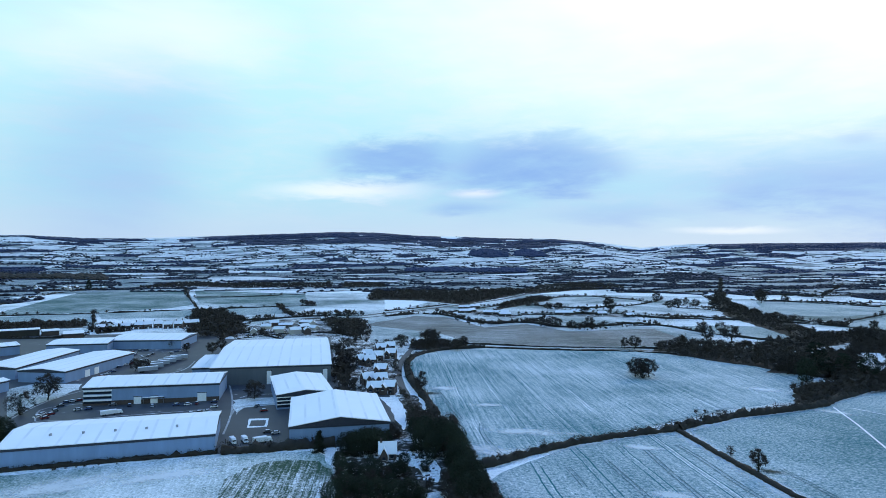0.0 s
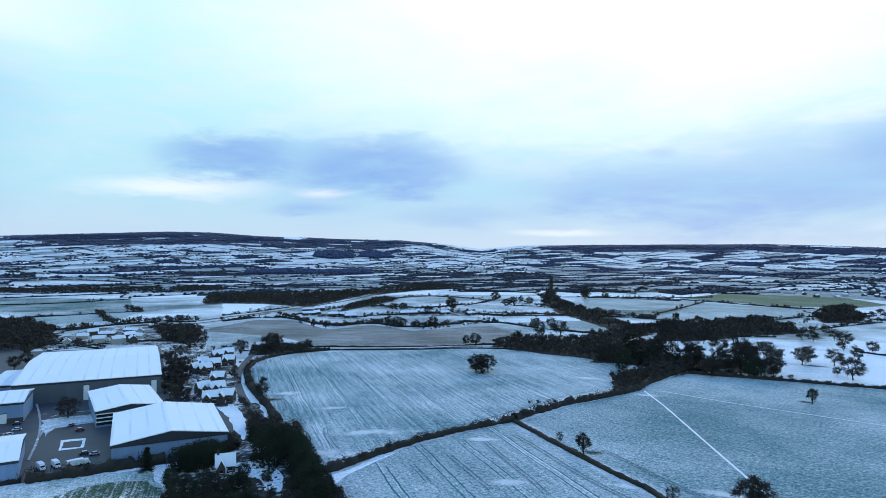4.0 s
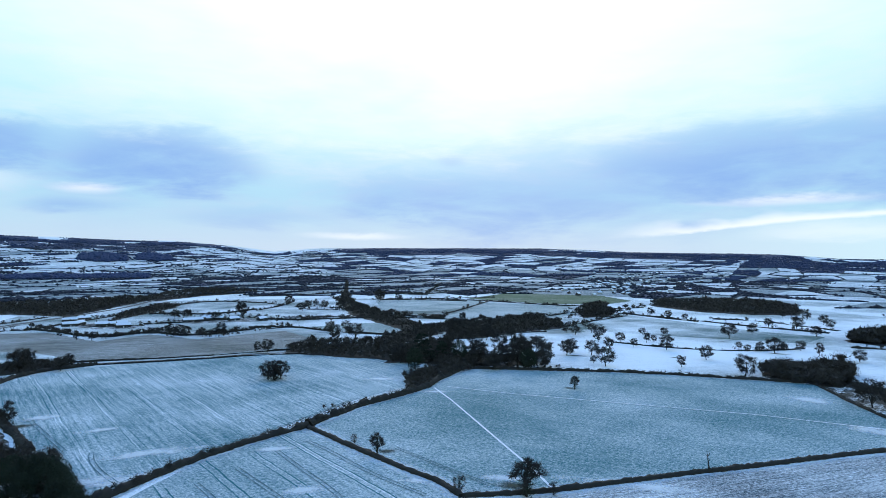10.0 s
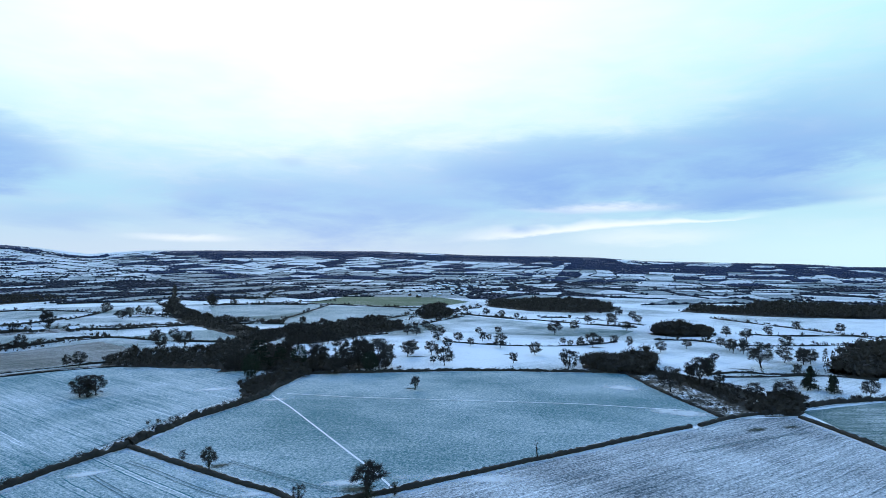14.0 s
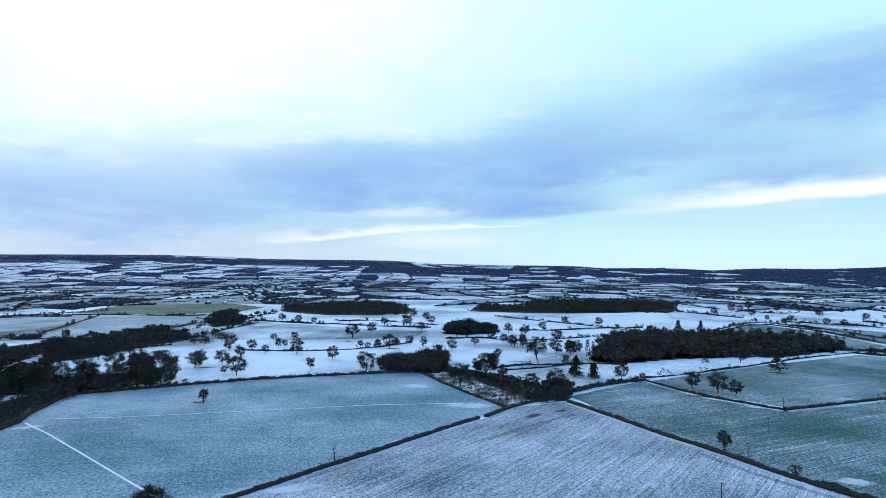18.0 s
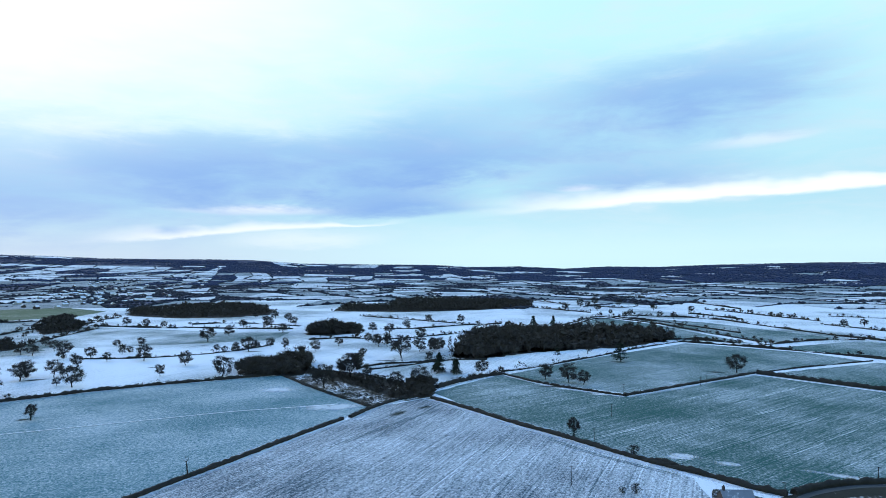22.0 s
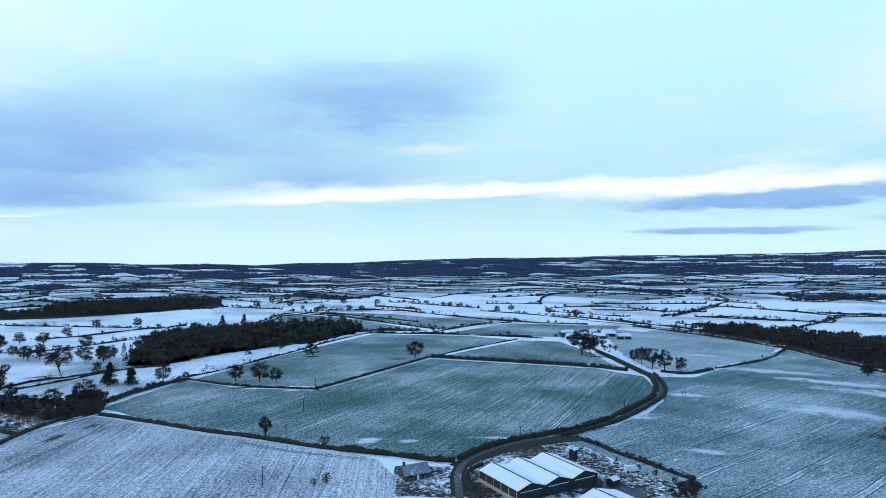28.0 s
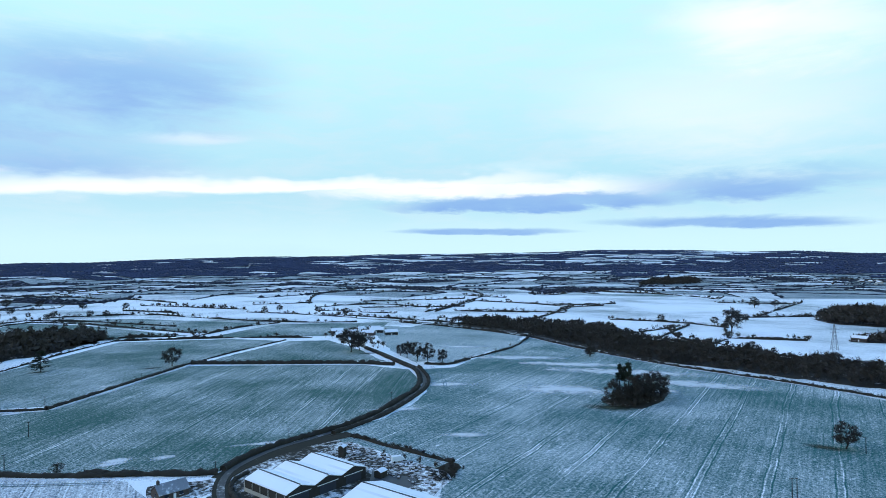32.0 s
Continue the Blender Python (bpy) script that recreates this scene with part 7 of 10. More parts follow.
car(-160.1, 351.1, 30, (0.6, 0.62, 0.64), "parked white car with snow on its roof")
car(-153.1, 354.0, 103, (0.16, 0.02, 0.02), "parked dark red car with snow on its roof")
car(-270.1, 474.2, 50, (0.1, 0.11, 0.12), "parked grey car with snow on its roof")
car(-270.1, 481.5, 49, (0.03, 0.03, 0.035), "parked black car with snow on its roof")
car(-270.2, 489.0, 49, (0.35, 0.36, 0.38), "parked silver grey car with snow on its roof")
car(-256.4, 443.5, 60, (0.03, 0.05, 0.12), "parked dark blue car with snow on its roof")
car(-255.8, 435.3, 60, (0.6, 0.62, 0.64), "parked white car with snow on its roof")
car(-255.2, 427.4, 61, (0.16, 0.02, 0.02), "parked dark red car with snow on its roof")
car(-263.4, 510.6, 87, (0.1, 0.11, 0.12), "parked grey car with snow on its roof")
car(-263.8, 519.0, 87, (0.03, 0.03, 0.035), "parked black car with snow on its roof")
car(-293.9, 520.2, 49, (0.35, 0.36, 0.38), "parked silver grey car with snow on its roof")
car(-289.7, 523.3, 49, (0.03, 0.05, 0.12), "parked dark blue car with snow on its roof")
car(-284.5, 526.5, 48, (0.6, 0.62, 0.64), "parked white car with snow on its roof")
car(-111.9, 339.7, 28, (0.16, 0.02, 0.02), "parked dark red car with snow on its roof")
car(-116.8, 349.3, 88, (0.1, 0.11, 0.12), "parked grey car with snow on its roof")
car(-97.4, 300.0, 18, (0.03, 0.03, 0.035), "parked black car with snow on its roof")
car(-92.7, 298.4, 17, (0.35, 0.36, 0.38), "parked silver grey car with snow on its roof")
car(-226.6, 320.5, 65, (0.6, 0.62, 0.64), "parked white car with snow on its roof")
car(-221.5, 318.5, 55, (0.16, 0.02, 0.02), "parked dark red car with snow on its roof")
car(-149.8, 332.0, 29, (0.1, 0.11, 0.12), "parked grey car with snow on its roof")
car(-146.2, 334.5, 29, (0.03, 0.03, 0.035), "parked black car with snow on its roof")
car(-142.6, 337.0, 28, (0.35, 0.36, 0.38), "parked silver grey car with snow on its roof")
car(-261.9, 460.6, 55, (0.03, 0.05, 0.12), "parked dark blue car with snow on its roof")
car(-261.9, 469.9, 54, (0.6, 0.62, 0.64), "parked white car with snow on its roof")
car(-260.5, 477.1, 54, (0.16, 0.02, 0.02), "parked dark red car with snow on its roof")
car(-248.2, 423.9, 60, (0.1, 0.11, 0.12), "parked grey car with snow on its roof")
car(-247.8, 416.4, 61, (0.03, 0.03, 0.035), "parked black car with snow on its roof")
car(-252.2, 525.4, 66, (0.35, 0.36, 0.38), "parked silver grey car with snow on its roof")
car(-251.5, 534.4, 65, (0.03, 0.05, 0.12), "parked dark blue car with snow on its roof")
car(-249.3, 540.6, 65, (0.6, 0.62, 0.64), "parked white car with snow on its roof")
van(-108.9, 286.1, -54)
van(-104.0, 288.0, -55)
van(-96.4, 283.3, 29, length=9, word="lorry", label="flatbed lorry parked in the yard")
# this van stands in for a small pale trailer
van(230.1, -139.5, -101)
# this lorry stands in for a long dark shelter
van(-194.1, 326.5, 39, length=11, word="lorry", label="flatbed lorry parked in the yard")
trailer(-235.3, 442.5, 33)
trailer(-237.4, 455.3, 33)
trailer(-237.9, 466.5, 32)
trailer(-237.4, 475.9, 32)
trailer(-237.7, 485.7, 31)
trailer(-235.9, 493.4, 31)
clutter([(265.5, -120.2), (266.6, -138.2), (252.5, -141.0), (230.9, -145.9), (207.2, -150.1), (197.1, -138.7), (212.7, -130.3), (231.7, -129.3), (253.3, -125.5)], 200, "scrap, rubble and pallets half under snow", 3)
clutter([(260.9, -49.2), (257.5, -70.8), (231.3, -64.2), (234.1, -44.1)], 60, "garden clutter half under snow", 5)
clutter([(-70.6, 389.6), (-101.3, 582.0), (-66.4, 591.2), (-53.9, 500.8), (-43.4, 391.0)], 160, "garden sheds and hedges half under snow", 6)
clutter([(-49.7, 274.9), (-29.9, 279.7), (-11.8, 276.5), (-9.2, 242.5), (-25.8, 241.8)], 120, "garden clutter half under snow", 7)
hedge([(7.6, 256.7), (22.3, 267.1), (46.8, 286.8), (81.9, 305.4), (108.9, 315.8)], tall=2.6, wide=3.6, shaggy=0.55)
hedge([(108.9, 315.8), (145.3, 340.1), (182.9, 354.4), (205.8, 365.6), (239.9, 392.1), (278.3, 419.7)], tall=3.0, wide=4.0, shaggy=0.6)
hedge([(108.6, 314.8), (115.4, 269.7), (121.8, 235.6), (127.6, 212.4), (127.2, 194.4)], tall=1.7, wide=2.6, shaggy=0.2)
hedge([(127.2, 194.4), (152.7, 183.6), (163.7, 180.4), (200.3, 172.0), (233.0, 164.2)], tall=1.8, wide=2.4, shaggy=0.2)
hedge([(231.2, 164.4), (267.3, 155.1), (311.5, 145.0), (336.3, 137.6)], tall=1.8, wide=2.4, shaggy=0.2)
hedge([(341.8, 134.8), (368.6, 130.4), (388.6, 123.8), (404.2, 112.9)], tall=1.9, wide=2.6, shaggy=0.3)
hedge([(275.5, 415.5), (318.2, 383.4), (385.8, 331.5), (430.1, 278.4), (458.4, 246.8)], tall=2.2, wide=2.8, shaggy=0.4)
hedge([(459.2, 239.7), (404.6, 179.5), (368.6, 130.4)], tall=1.2, wide=2.0, shaggy=0.7)
hedge([(401.8, 100.8), (383.7, 78.4), (349.9, 40.7), (327.3, 11.2), (306.1, -13.0), (290.7, -33.3), (280.8, -49.3)], tall=1.9, wide=2.6, shaggy=0.2)
hedge([(295.0, -30.0), (279.1, -51.4), (269.4, -64.9), (263.9, -75.1)], tall=2.2, wide=3.0, shaggy=0.3)
hedge([(435.0, 105.1), (469.5, 92.1), (501.3, 67.2)], tall=2.6, wide=3.0, shaggy=0.5)
hedge([(503.7, 67.5), (463.5, 28.4), (437.0, -25.2)], tall=1.6, wide=2.0, shaggy=0.3)
hedge([(437.0, -25.2), (474.8, -61.5), (508.3, -94.1), (548.2, -132.8)], tall=1.8, wide=2.4, shaggy=0.3)
hedge([(548.2, -132.8), (590.8, -183.9), (639.6, -254.7)], tall=1.7, wide=2.2, shaggy=0.3)
hedge([(510.9, 68.5), (552.0, 33.8), (622.8, -14.5), (683.3, -51.8), (751.1, -104.4)], tall=2.2, wide=2.4, shaggy=0.5)
hedge([(751.1, -104.4), (729.8, -149.1), (695.2, -216.6), (639.5, -285.1)], tall=3.3, wide=3.8, shaggy=0.4)
hedge([(547.4, -135.3), (503.2, -192.4), (458.8, -249.3), (434.9, -265.9)], tall=3.0, wide=4.0, shaggy=0.35)
hedge([(266.3, -77.8), (275.8, -89.1), (285.2, -105.5), (289.4, -125.3), (295.5, -147.1), (305.4, -170.5), (317.9, -189.9), (333.0, -210.9), (347.6, -230.3), (374.1, -251.3), (406.7, -269.1), (437.6, -273.6), (478.0, -282.5), (528.8, -291.9)], tall=2.1, wide=2.6, shaggy=0.3, label="thick dark hedge along the lane")
hedge([(286.4, -138.7), (297.8, -170.4), (312.0, -192.7), (327.7, -214.7), (349.2, -240.7), (379.4, -261.8), (415.6, -277.1)], tall=1.8, wide=2.2, shaggy=0.3, label="thick dark hedge along the lane")
hedge([(422.7, -288.2), (406.3, -301.5), (418.9, -332.6)], tall=2.0, wide=2.4, shaggy=0.4)
hedge([(422.5, -337.7), (435.7, -383.9), (447.6, -413.2), (496.8, -480.8)], tall=2.2, wide=2.6, shaggy=0.4)
hedge([(277.0, -143.9), (258.8, -148.9), (240.5, -154.8), (224.7, -157.9), (215.4, -161.7)], tall=1.3, wide=1.8, shaggy=0.8, label="ragged overgrown hedge beside the yard")
hedge([(-37.3, 436.7), (-44.8, 487.6), (-39.4, 534.0), (-16.8, 564.2), (21.2, 575.5)], tall=2.6, wide=3.4, shaggy=0.5)
hedge([(16.7, 575.5), (91.2, 564.3), (150.4, 563.2), (188.5, 548.3)], tall=2.0, wide=2.4, shaggy=0.3)
hedge([(4.4, 597.2), (93.7, 580.2), (150.1, 582.2), (181.9, 578.6)], tall=2.0, wide=2.2, shaggy=0.3)
hedge([(-43.0, 480.7), (-37.3, 436.7), (-23.3, 379.1), (-13.9, 338.0)], tall=2.6, wide=4.0, shaggy=0.5)
hedge([(762.1, 710.7), (776.6, 616.1), (772.2, 484.7), (788.2, 396.1)], tall=2.4, wide=2.9, shaggy=0.4)
hedge([(493.4, 475.5), (514.8, 408.4), (566.8, 355.8), (631.0, 339.7)], tall=2.0, wide=2.3, shaggy=0.5)
hedge([(499.3, 179.2), (524.5, 156.7), (557.3, 134.3), (583.2, 97.9)], tall=2.4, wide=4, shaggy=0.6)
hedge([(503.8, 190.3), (531.7, 178.6), (540.3, 154.4), (566.7, 132.7), (572.9, 90.3)], tall=2.2, wide=3, shaggy=0.6)
hedge([(812.2, 272.9), (832.5, 219.6), (892.7, 175.1), (917.7, 122.8)], tall=2.4, wide=2.9, shaggy=0.5)
hedge([(-105.1, 839.1), (-65.8, 879.8), (-24.5, 873.4), (27.1, 754.5), (82.5, 790.9), (116.5, 722.5), (196.4, 762.8)], tall=3.6, wide=4.3, shaggy=0.5)
hedge([(193.1, 777.8), (241.5, 769.0), (271.7, 689.0), (321.7, 624.5)], tall=3.0, wide=3.6, shaggy=0.4)
hedge([(500.6, 819.2), (596.8, 901.3), (740.6, 1031.3)], tall=3.0, wide=4.3, shaggy=0.3)
hedge([(551.3, 1147.6), (643.3, 1145.2), (726.3, 1055.0), (778.3, 874.6), (827.5, 838.9)], tall=3.3, wide=4.3, shaggy=0.5)
hedge([(902.1, 36.7), (1105.9, -24.4), (1028.9, -83.9), (998.6, -117.0), (934.2, -148.1), (857.7, -192.2)], tall=3.0, wide=3.6, shaggy=0.4)
hedge([(782.2, -88.7), (773.4, -127.6), (749.1, -167.7)], tall=4.5, wide=5.8, shaggy=0.4)
hedge([(878.2, 31.7), (1068.3, -25.1), (989.6, -92.9), (870.2, -145.2), (764.7, -193.0)], tall=3.0, wide=3.6, shaggy=0.4)
hedge([(735.4, -185.6), (803.3, -266.5), (809.9, -314.4)], tall=3.0, wide=3.6, shaggy=0.4)
hedge([(1113.2, -65.0), (1075.0, -199.7), (952.6, -249.9), (817.1, -317.2), (748.8, -399.4)], tall=3.0, wide=3.6, shaggy=0.4)
hedge([(-619.2, 809.0), (-518.4, 846.0), (-404.0, 912.4), (-237.9, 1002.2)], tall=2.7, wide=3.2, shaggy=0.3)
hedge([(-744.6, 972.7), (-825.0, 1197.1), (-832.1, 1357.4), (-647.9, 1417.5)], tall=3.0, wide=3.6, shaggy=0.4)
hedge([(-644.1, 1417.9), (-497.0, 1110.3), (-407.2, 939.5)], tall=3.6, wide=4.3, shaggy=0.5)
hedge([(-504.2, 1150.7), (-409.7, 1173.3), (-322.3, 1258.9)], tall=3.0, wide=3.6, shaggy=0.3)
hedge([(-514.6, 846.3), (-441.1, 725.5), (-403.6, 660.9)], tall=3.6, wide=4.3, shaggy=0.5)
hedge([(1026.3, -510.9), (1003.9, -593.3), (874.4, -606.7)], tall=3.0, wide=3.8, shaggy=0.5)
hedge([(806.9, -570.8), (943.6, -762.8)], tall=3.0, wide=3.8, shaggy=0.5)
hedge([(788.5, -637.2), (657.8, -710.0)], tall=3.0, wide=3.8, shaggy=0.5)
hedge([(943.6, -762.8), (752.0, -811.8), (716.7, -906.0)], tall=3.0, wide=3.8, shaggy=0.5)
hedge([(1053.9, -1138.4), (953.6, -1206.0), (712.5, -1170.5), (648.2, -1122.5), (682.1, -1202.4)], tall=3.0, wide=3.8, shaggy=0.5)
hedge([(611.5, -1058.7), (503.0, -1120.3)], tall=3.0, wide=3.8, shaggy=0.5)
hedge([(549.6, -682.4), (470.4, -719.8), (396.6, -710.6)], tall=3.0, wide=3.8, shaggy=0.5)
hedge([(392.9, -560.4), (443.1, -702.0)], tall=3.0, wide=3.8, shaggy=0.5)
hedge([(403.0, -712.0), (352.6, -629.3)], tall=3.0, wide=3.8, shaggy=0.5)
hedge([(349.5, -626.0), (288.6, -665.8)], tall=3.0, wide=3.8, shaggy=0.5)
hedge([(453.4, -827.3), (391.6, -921.6)], tall=3.0, wide=3.8, shaggy=0.5)
hedge([(441.3, -864.9), (513.4, -1164.9)], tall=3.0, wide=3.8, shaggy=0.5)
hedge([(324.7, -522.9), (347.2, -621.9)], tall=3.0, wide=3.8, shaggy=0.5)
hedge([(275.0, -547.9), (234.3, -560.5), (192.2, -578.2)], tall=2.0, wide=2.6, shaggy=0.5)
hedge([(1008.5, -458.3), (1026.3, -510.9)], tall=3.0, wide=3.8, shaggy=0.5)
hedge([(765.9, -460.5), (681.4, -490.0), (597.2, -503.7), (531.8, -504.1)], tall=3.3, wide=4.9, shaggy=0.4)
hedge([(711.3, -444.0), (640.7, -460.6), (561.1, -473.1), (495.5, -472.8)], tall=3.3, wide=4.9, shaggy=0.4)
hedge([(499.5, -475.5), (422.2, -455.2), (345.0, -442.9), (286.4, -437.5), (242.3, -441.0), (203.8, -444.0), (146.8, -440.7)], tall=1.6, wide=2.0, shaggy=0.5)
hedge([(-106.4, 270.8), (-92.9, 274.5), (-76.3, 279.2), (-58.9, 284.9)], tall=3, wide=6, shaggy=0.5, label="thick dark hedge along the yard")
hedge([(-288.5, 765.3), (-256.7, 799.7), (-199.0, 838.7), (-137.6, 843.1)], tall=2.2, wide=3.2, shaggy=0.5)
hedge([(-227.7, 619.5), (-182.5, 665.5), (-133.8, 668.5), (-102.3, 627.1)], tall=2.2, wide=3.2, shaggy=0.5)
hedge([(-54.6, 584.8), (-36.6, 598.8), (4.4, 584.7)], tall=2.2, wide=3.2, shaggy=0.5)
hedge([(269.5, 885.8), (374.8, 837.6), (471.9, 756.6), (492.9, 688.8)], tall=2.2, wide=3.2, shaggy=0.5)
hedge([(590.5, 1460.8), (475.3, 1145.4), (430.7, 962.8), (424.8, 853.7), (477.4, 781.2)], tall=2.2, wide=3.2, shaggy=0.5)
hedge([(800.0, 810.9), (819.6, 764.4), (894.5, 768.8)], tall=2.2, wide=3.2, shaggy=0.5)
hedge([(1276.4, -225.2), (1207.1, -270.1), (1129.9, -307.6), (1056.8, -350.9)], tall=2.2, wide=3.2, shaggy=0.5)
hedge([(868.1, -424.9), (804.4, -447.1), (747.8, -466.9)], tall=2.2, wide=3.2, shaggy=0.5)
hedge([(728.9, -519.9), (667.6, -529.5), (608.2, -520.9), (540.7, -505.3)], tall=2.2, wide=3.2, shaggy=0.5)
hedge([(955.9, -434.3), (920.7, -458.2), (877.6, -476.6), (824.6, -507.6)], tall=2.2, wide=3.2, shaggy=0.5)
hedge([(1857.8, 74.8), (1746.2, -25.7), (1656.6, -123.6)], tall=2.2, wide=3.2, shaggy=0.5)
hedge([(-891.1, 1275.3), (-868.5, 1353.8), (-776.1, 1323.4)], tall=2.2, wide=3.2, shaggy=0.5)
hedge([(-301.6, 997.2), (-249.5, 873.3), (-227.6, 829.5)], tall=2.2, wide=3.2, shaggy=0.5)
hedge([(-274.8, 1054.5), (-242.7, 991.5)], tall=2.2, wide=3.2, shaggy=0.5)
hedge([(-241.6, 610.7), (-246.6, 670.8), (-216.0, 654.3), (-180.0, 614.5)], tall=2.2, wide=3.2, shaggy=0.5)
hedge([(-463.1, 605.3), (-418.7, 608.0), (-389.5, 626.2)], tall=2.2, wide=3.2, shaggy=0.5)
hedge([(-1171.8, 1530.3), (-1050.4, 1443.9), (-942.1, 1367.0)], tall=3.0, wide=4.3, shaggy=0.5)
hedge([(-114.8, 915.8), (-60.4, 977.4), (-0.4, 1077.4), (61.2, 1217.9)], tall=2.2, wide=3.2, shaggy=0.5)
hedge([(-42.0, 868.6), (6.4, 938.5), (85.5, 1059.8), (137.4, 1227.9)], tall=2.2, wide=3.2, shaggy=0.5)
hedge([(81.3, 779.3), (104.3, 812.8), (119.0, 738.0), (144.0, 737.7), (176.3, 765.6)], tall=2.2, wide=3.2, shaggy=0.5)
hedge([(15.8, 896.2), (43.6, 861.7), (83.4, 864.6)], tall=2.2, wide=3.2, shaggy=0.5)
hedge([(84.7, 878.9), (157.4, 884.8), (222.9, 898.0), (256.6, 930.3)], tall=3.0, wide=4.3, shaggy=0.5)
hedge([(108.1, 1038.8), (138.7, 1156.5), (235.5, 1265.3), (314.7, 1181.8), (337.8, 1111.0)], tall=3.0, wide=3.6, shaggy=0.5)
hedge([(340.1, 1372.3), (467.5, 1363.1), (587.8, 1435.3)], tall=3.8, wide=5.1, shaggy=0.5)
hedge([(571.5, 1343.1), (690.7, 1342.5), (720.1, 1282.0), (846.6, 1330.9)], tall=3.8, wide=5.1, shaggy=0.5)
hedge([(664.8, 1487.0), (773.7, 1503.9), (806.1, 1347.3), (886.8, 1288.3), (1039.1, 1253.4), (1074.2, 1186.4)], tall=2.2, wide=3.2, shaggy=0.5)
hedge([(811.4, 1860.5), (1049.0, 1868.1), (1113.5, 1750.8)], tall=2.2, wide=3.2, shaggy=0.5)
hedge([(490.6, 1614.9), (689.0, 1704.8)], tall=2.2, wide=3.2, shaggy=0.5)
hedge([(343.7, 1001.6), (378.4, 986.1), (400.4, 940.5)], tall=2.2, wide=3.2, shaggy=0.5)
hedge([(543.1, 599.5), (626.2, 634.7), (741.8, 669.4)], tall=2.2, wide=3.2, shaggy=0.5)
hedge([(698.0, 1128.8), (753.6, 1123.3), (805.0, 1104.0)], tall=2.2, wide=3.2, shaggy=0.5)
hedge([(1900.8, 317.9), (1524.8, 136.6), (1363.9, 33.4)], tall=3.0, wide=4.3, shaggy=0.5)
hedge([(1819.6, 88.0), (1756.9, -118.3), (1548.2, -182.0), (1479.7, -245.2), (1301.8, -292.4)], tall=3.6, wide=4.9, shaggy=0.5)
hedge([(1314.9, 151.3), (1158.0, -7.8)], tall=3.0, wide=4.3, shaggy=0.5)
hedge([(1169.6, -177.7), (1129.5, -209.5), (1066.7, -239.4)], tall=3.3, wide=4.3, shaggy=0.5)
hedge([(1330.3, -9.1), (1292.0, -67.6), (1335.8, -99.5)], tall=2.2, wide=3.2, shaggy=0.5)
hedge([(1845.3, -124.3), (1973.6, -204.4), (1847.0, -268.7)], tall=2.2, wide=3.2, shaggy=0.5)
hedge([(1640.5, -96.0), (1699.2, -159.9), (1732.6, -225.8)], tall=2.2, wide=3.2, shaggy=0.5)
hedge([(1590.9, -544.8), (1503.0, -607.8), (1389.3, -680.7)], tall=2.2, wide=3.2, shaggy=0.5)
hedge([(1105.5, -487.7), (1309.6, -584.9), (1439.1, -689.4), (1481.5, -791.3)], tall=3.3, wide=5.8, shaggy=0.5)
hedge([(1157.4, -396.1), (1117.0, -498.8)], tall=2.2, wide=2.9, shaggy=0.5)
hedge([(998.7, -336.6), (912.3, -387.7), (802.6, -428.1)], tall=2.2, wide=3.2, shaggy=0.5)
hedge([(1270.6, -678.5), (1336.2, -804.4), (1417.2, -935.9), (1259.0, -984.1), (1078.8, -897.4)], tall=3.0, wide=4.3, shaggy=0.5)
hedge([(1081.3, -589.3), (1004.3, -784.7)], tall=3.0, wide=4.3, shaggy=0.5)
hedge([(954.0, -519.8), (852.3, -665.7)], tall=3.0, wide=4.3, shaggy=0.5)
hedge([(811.1, -554.3), (876.2, -662.6), (1038.5, -863.9)], tall=3.0, wide=4.3, shaggy=0.5)
hedge([(794.3, -600.5), (698.4, -672.0)], tall=3.0, wide=4.3, shaggy=0.5)
hedge([(887.1, -795.0), (771.9, -795.7), (722.9, -796.0), (702.1, -853.2)], tall=3.0, wide=4.3, shaggy=0.5)
hedge([(614.0, -590.6), (652.4, -672.3), (716.3, -788.8)], tall=3.0, wide=4.3, shaggy=0.5)
hedge([(1095.6, -856.2), (1009.5, -852.6), (970.7, -870.1)], tall=2.2, wide=3.2, shaggy=0.5)
hedge([(1037.5, -999.1), (956.3, -986.3), (993.0, -1108.5), (912.0, -1098.0)], tall=2.2, wide=3.2, shaggy=0.5)
hedge([(981.4, -1178.0), (903.6, -1162.9), (856.4, -1181.7)], tall=2.2, wide=3.2, shaggy=0.5)
hedge([(1069.6, -1758.2), (943.8, -1724.7), (805.9, -1763.9), (692.4, -1829.3)], tall=2.2, wide=3.2, shaggy=0.5)
hedge([(836.1, -1971.1), (847.2, -2239.1), (694.7, -2100.0)], tall=2.2, wide=3.2, shaggy=0.5)
hedge([(447.0, -660.4), (380.6, -582.0), (344.8, -585.5), (312.9, -570.2), (279.7, -557.1)], tall=2.2, wide=3.2, shaggy=0.5)
hedge([(439.6, -584.9), (439.0, -626.3), (445.1, -680.9)], tall=2.2, wide=3.2, shaggy=0.5)
hedge([(442.4, -851.6), (417.7, -879.9), (395.0, -929.7)], tall=2.2, wide=3.2, shaggy=0.5)
hedge([(219.8, -71.3), (235.0, -72.5), (245.9, -75.0), (253.2, -79.5), (256.6, -85.7)], tall=1.2, wide=1.6, shaggy=0.3)
hedge([(666.1, -318.5), (665.3, -354.7), (647.1, -374.1)], tall=2.2, wide=3.2, shaggy=0.5)
hedge([(-263.5, 769.2), (-235.6, 811.0), (-198.7, 850.8), (-151.8, 865.6)], tall=2.2, wide=3.2, shaggy=0.5)
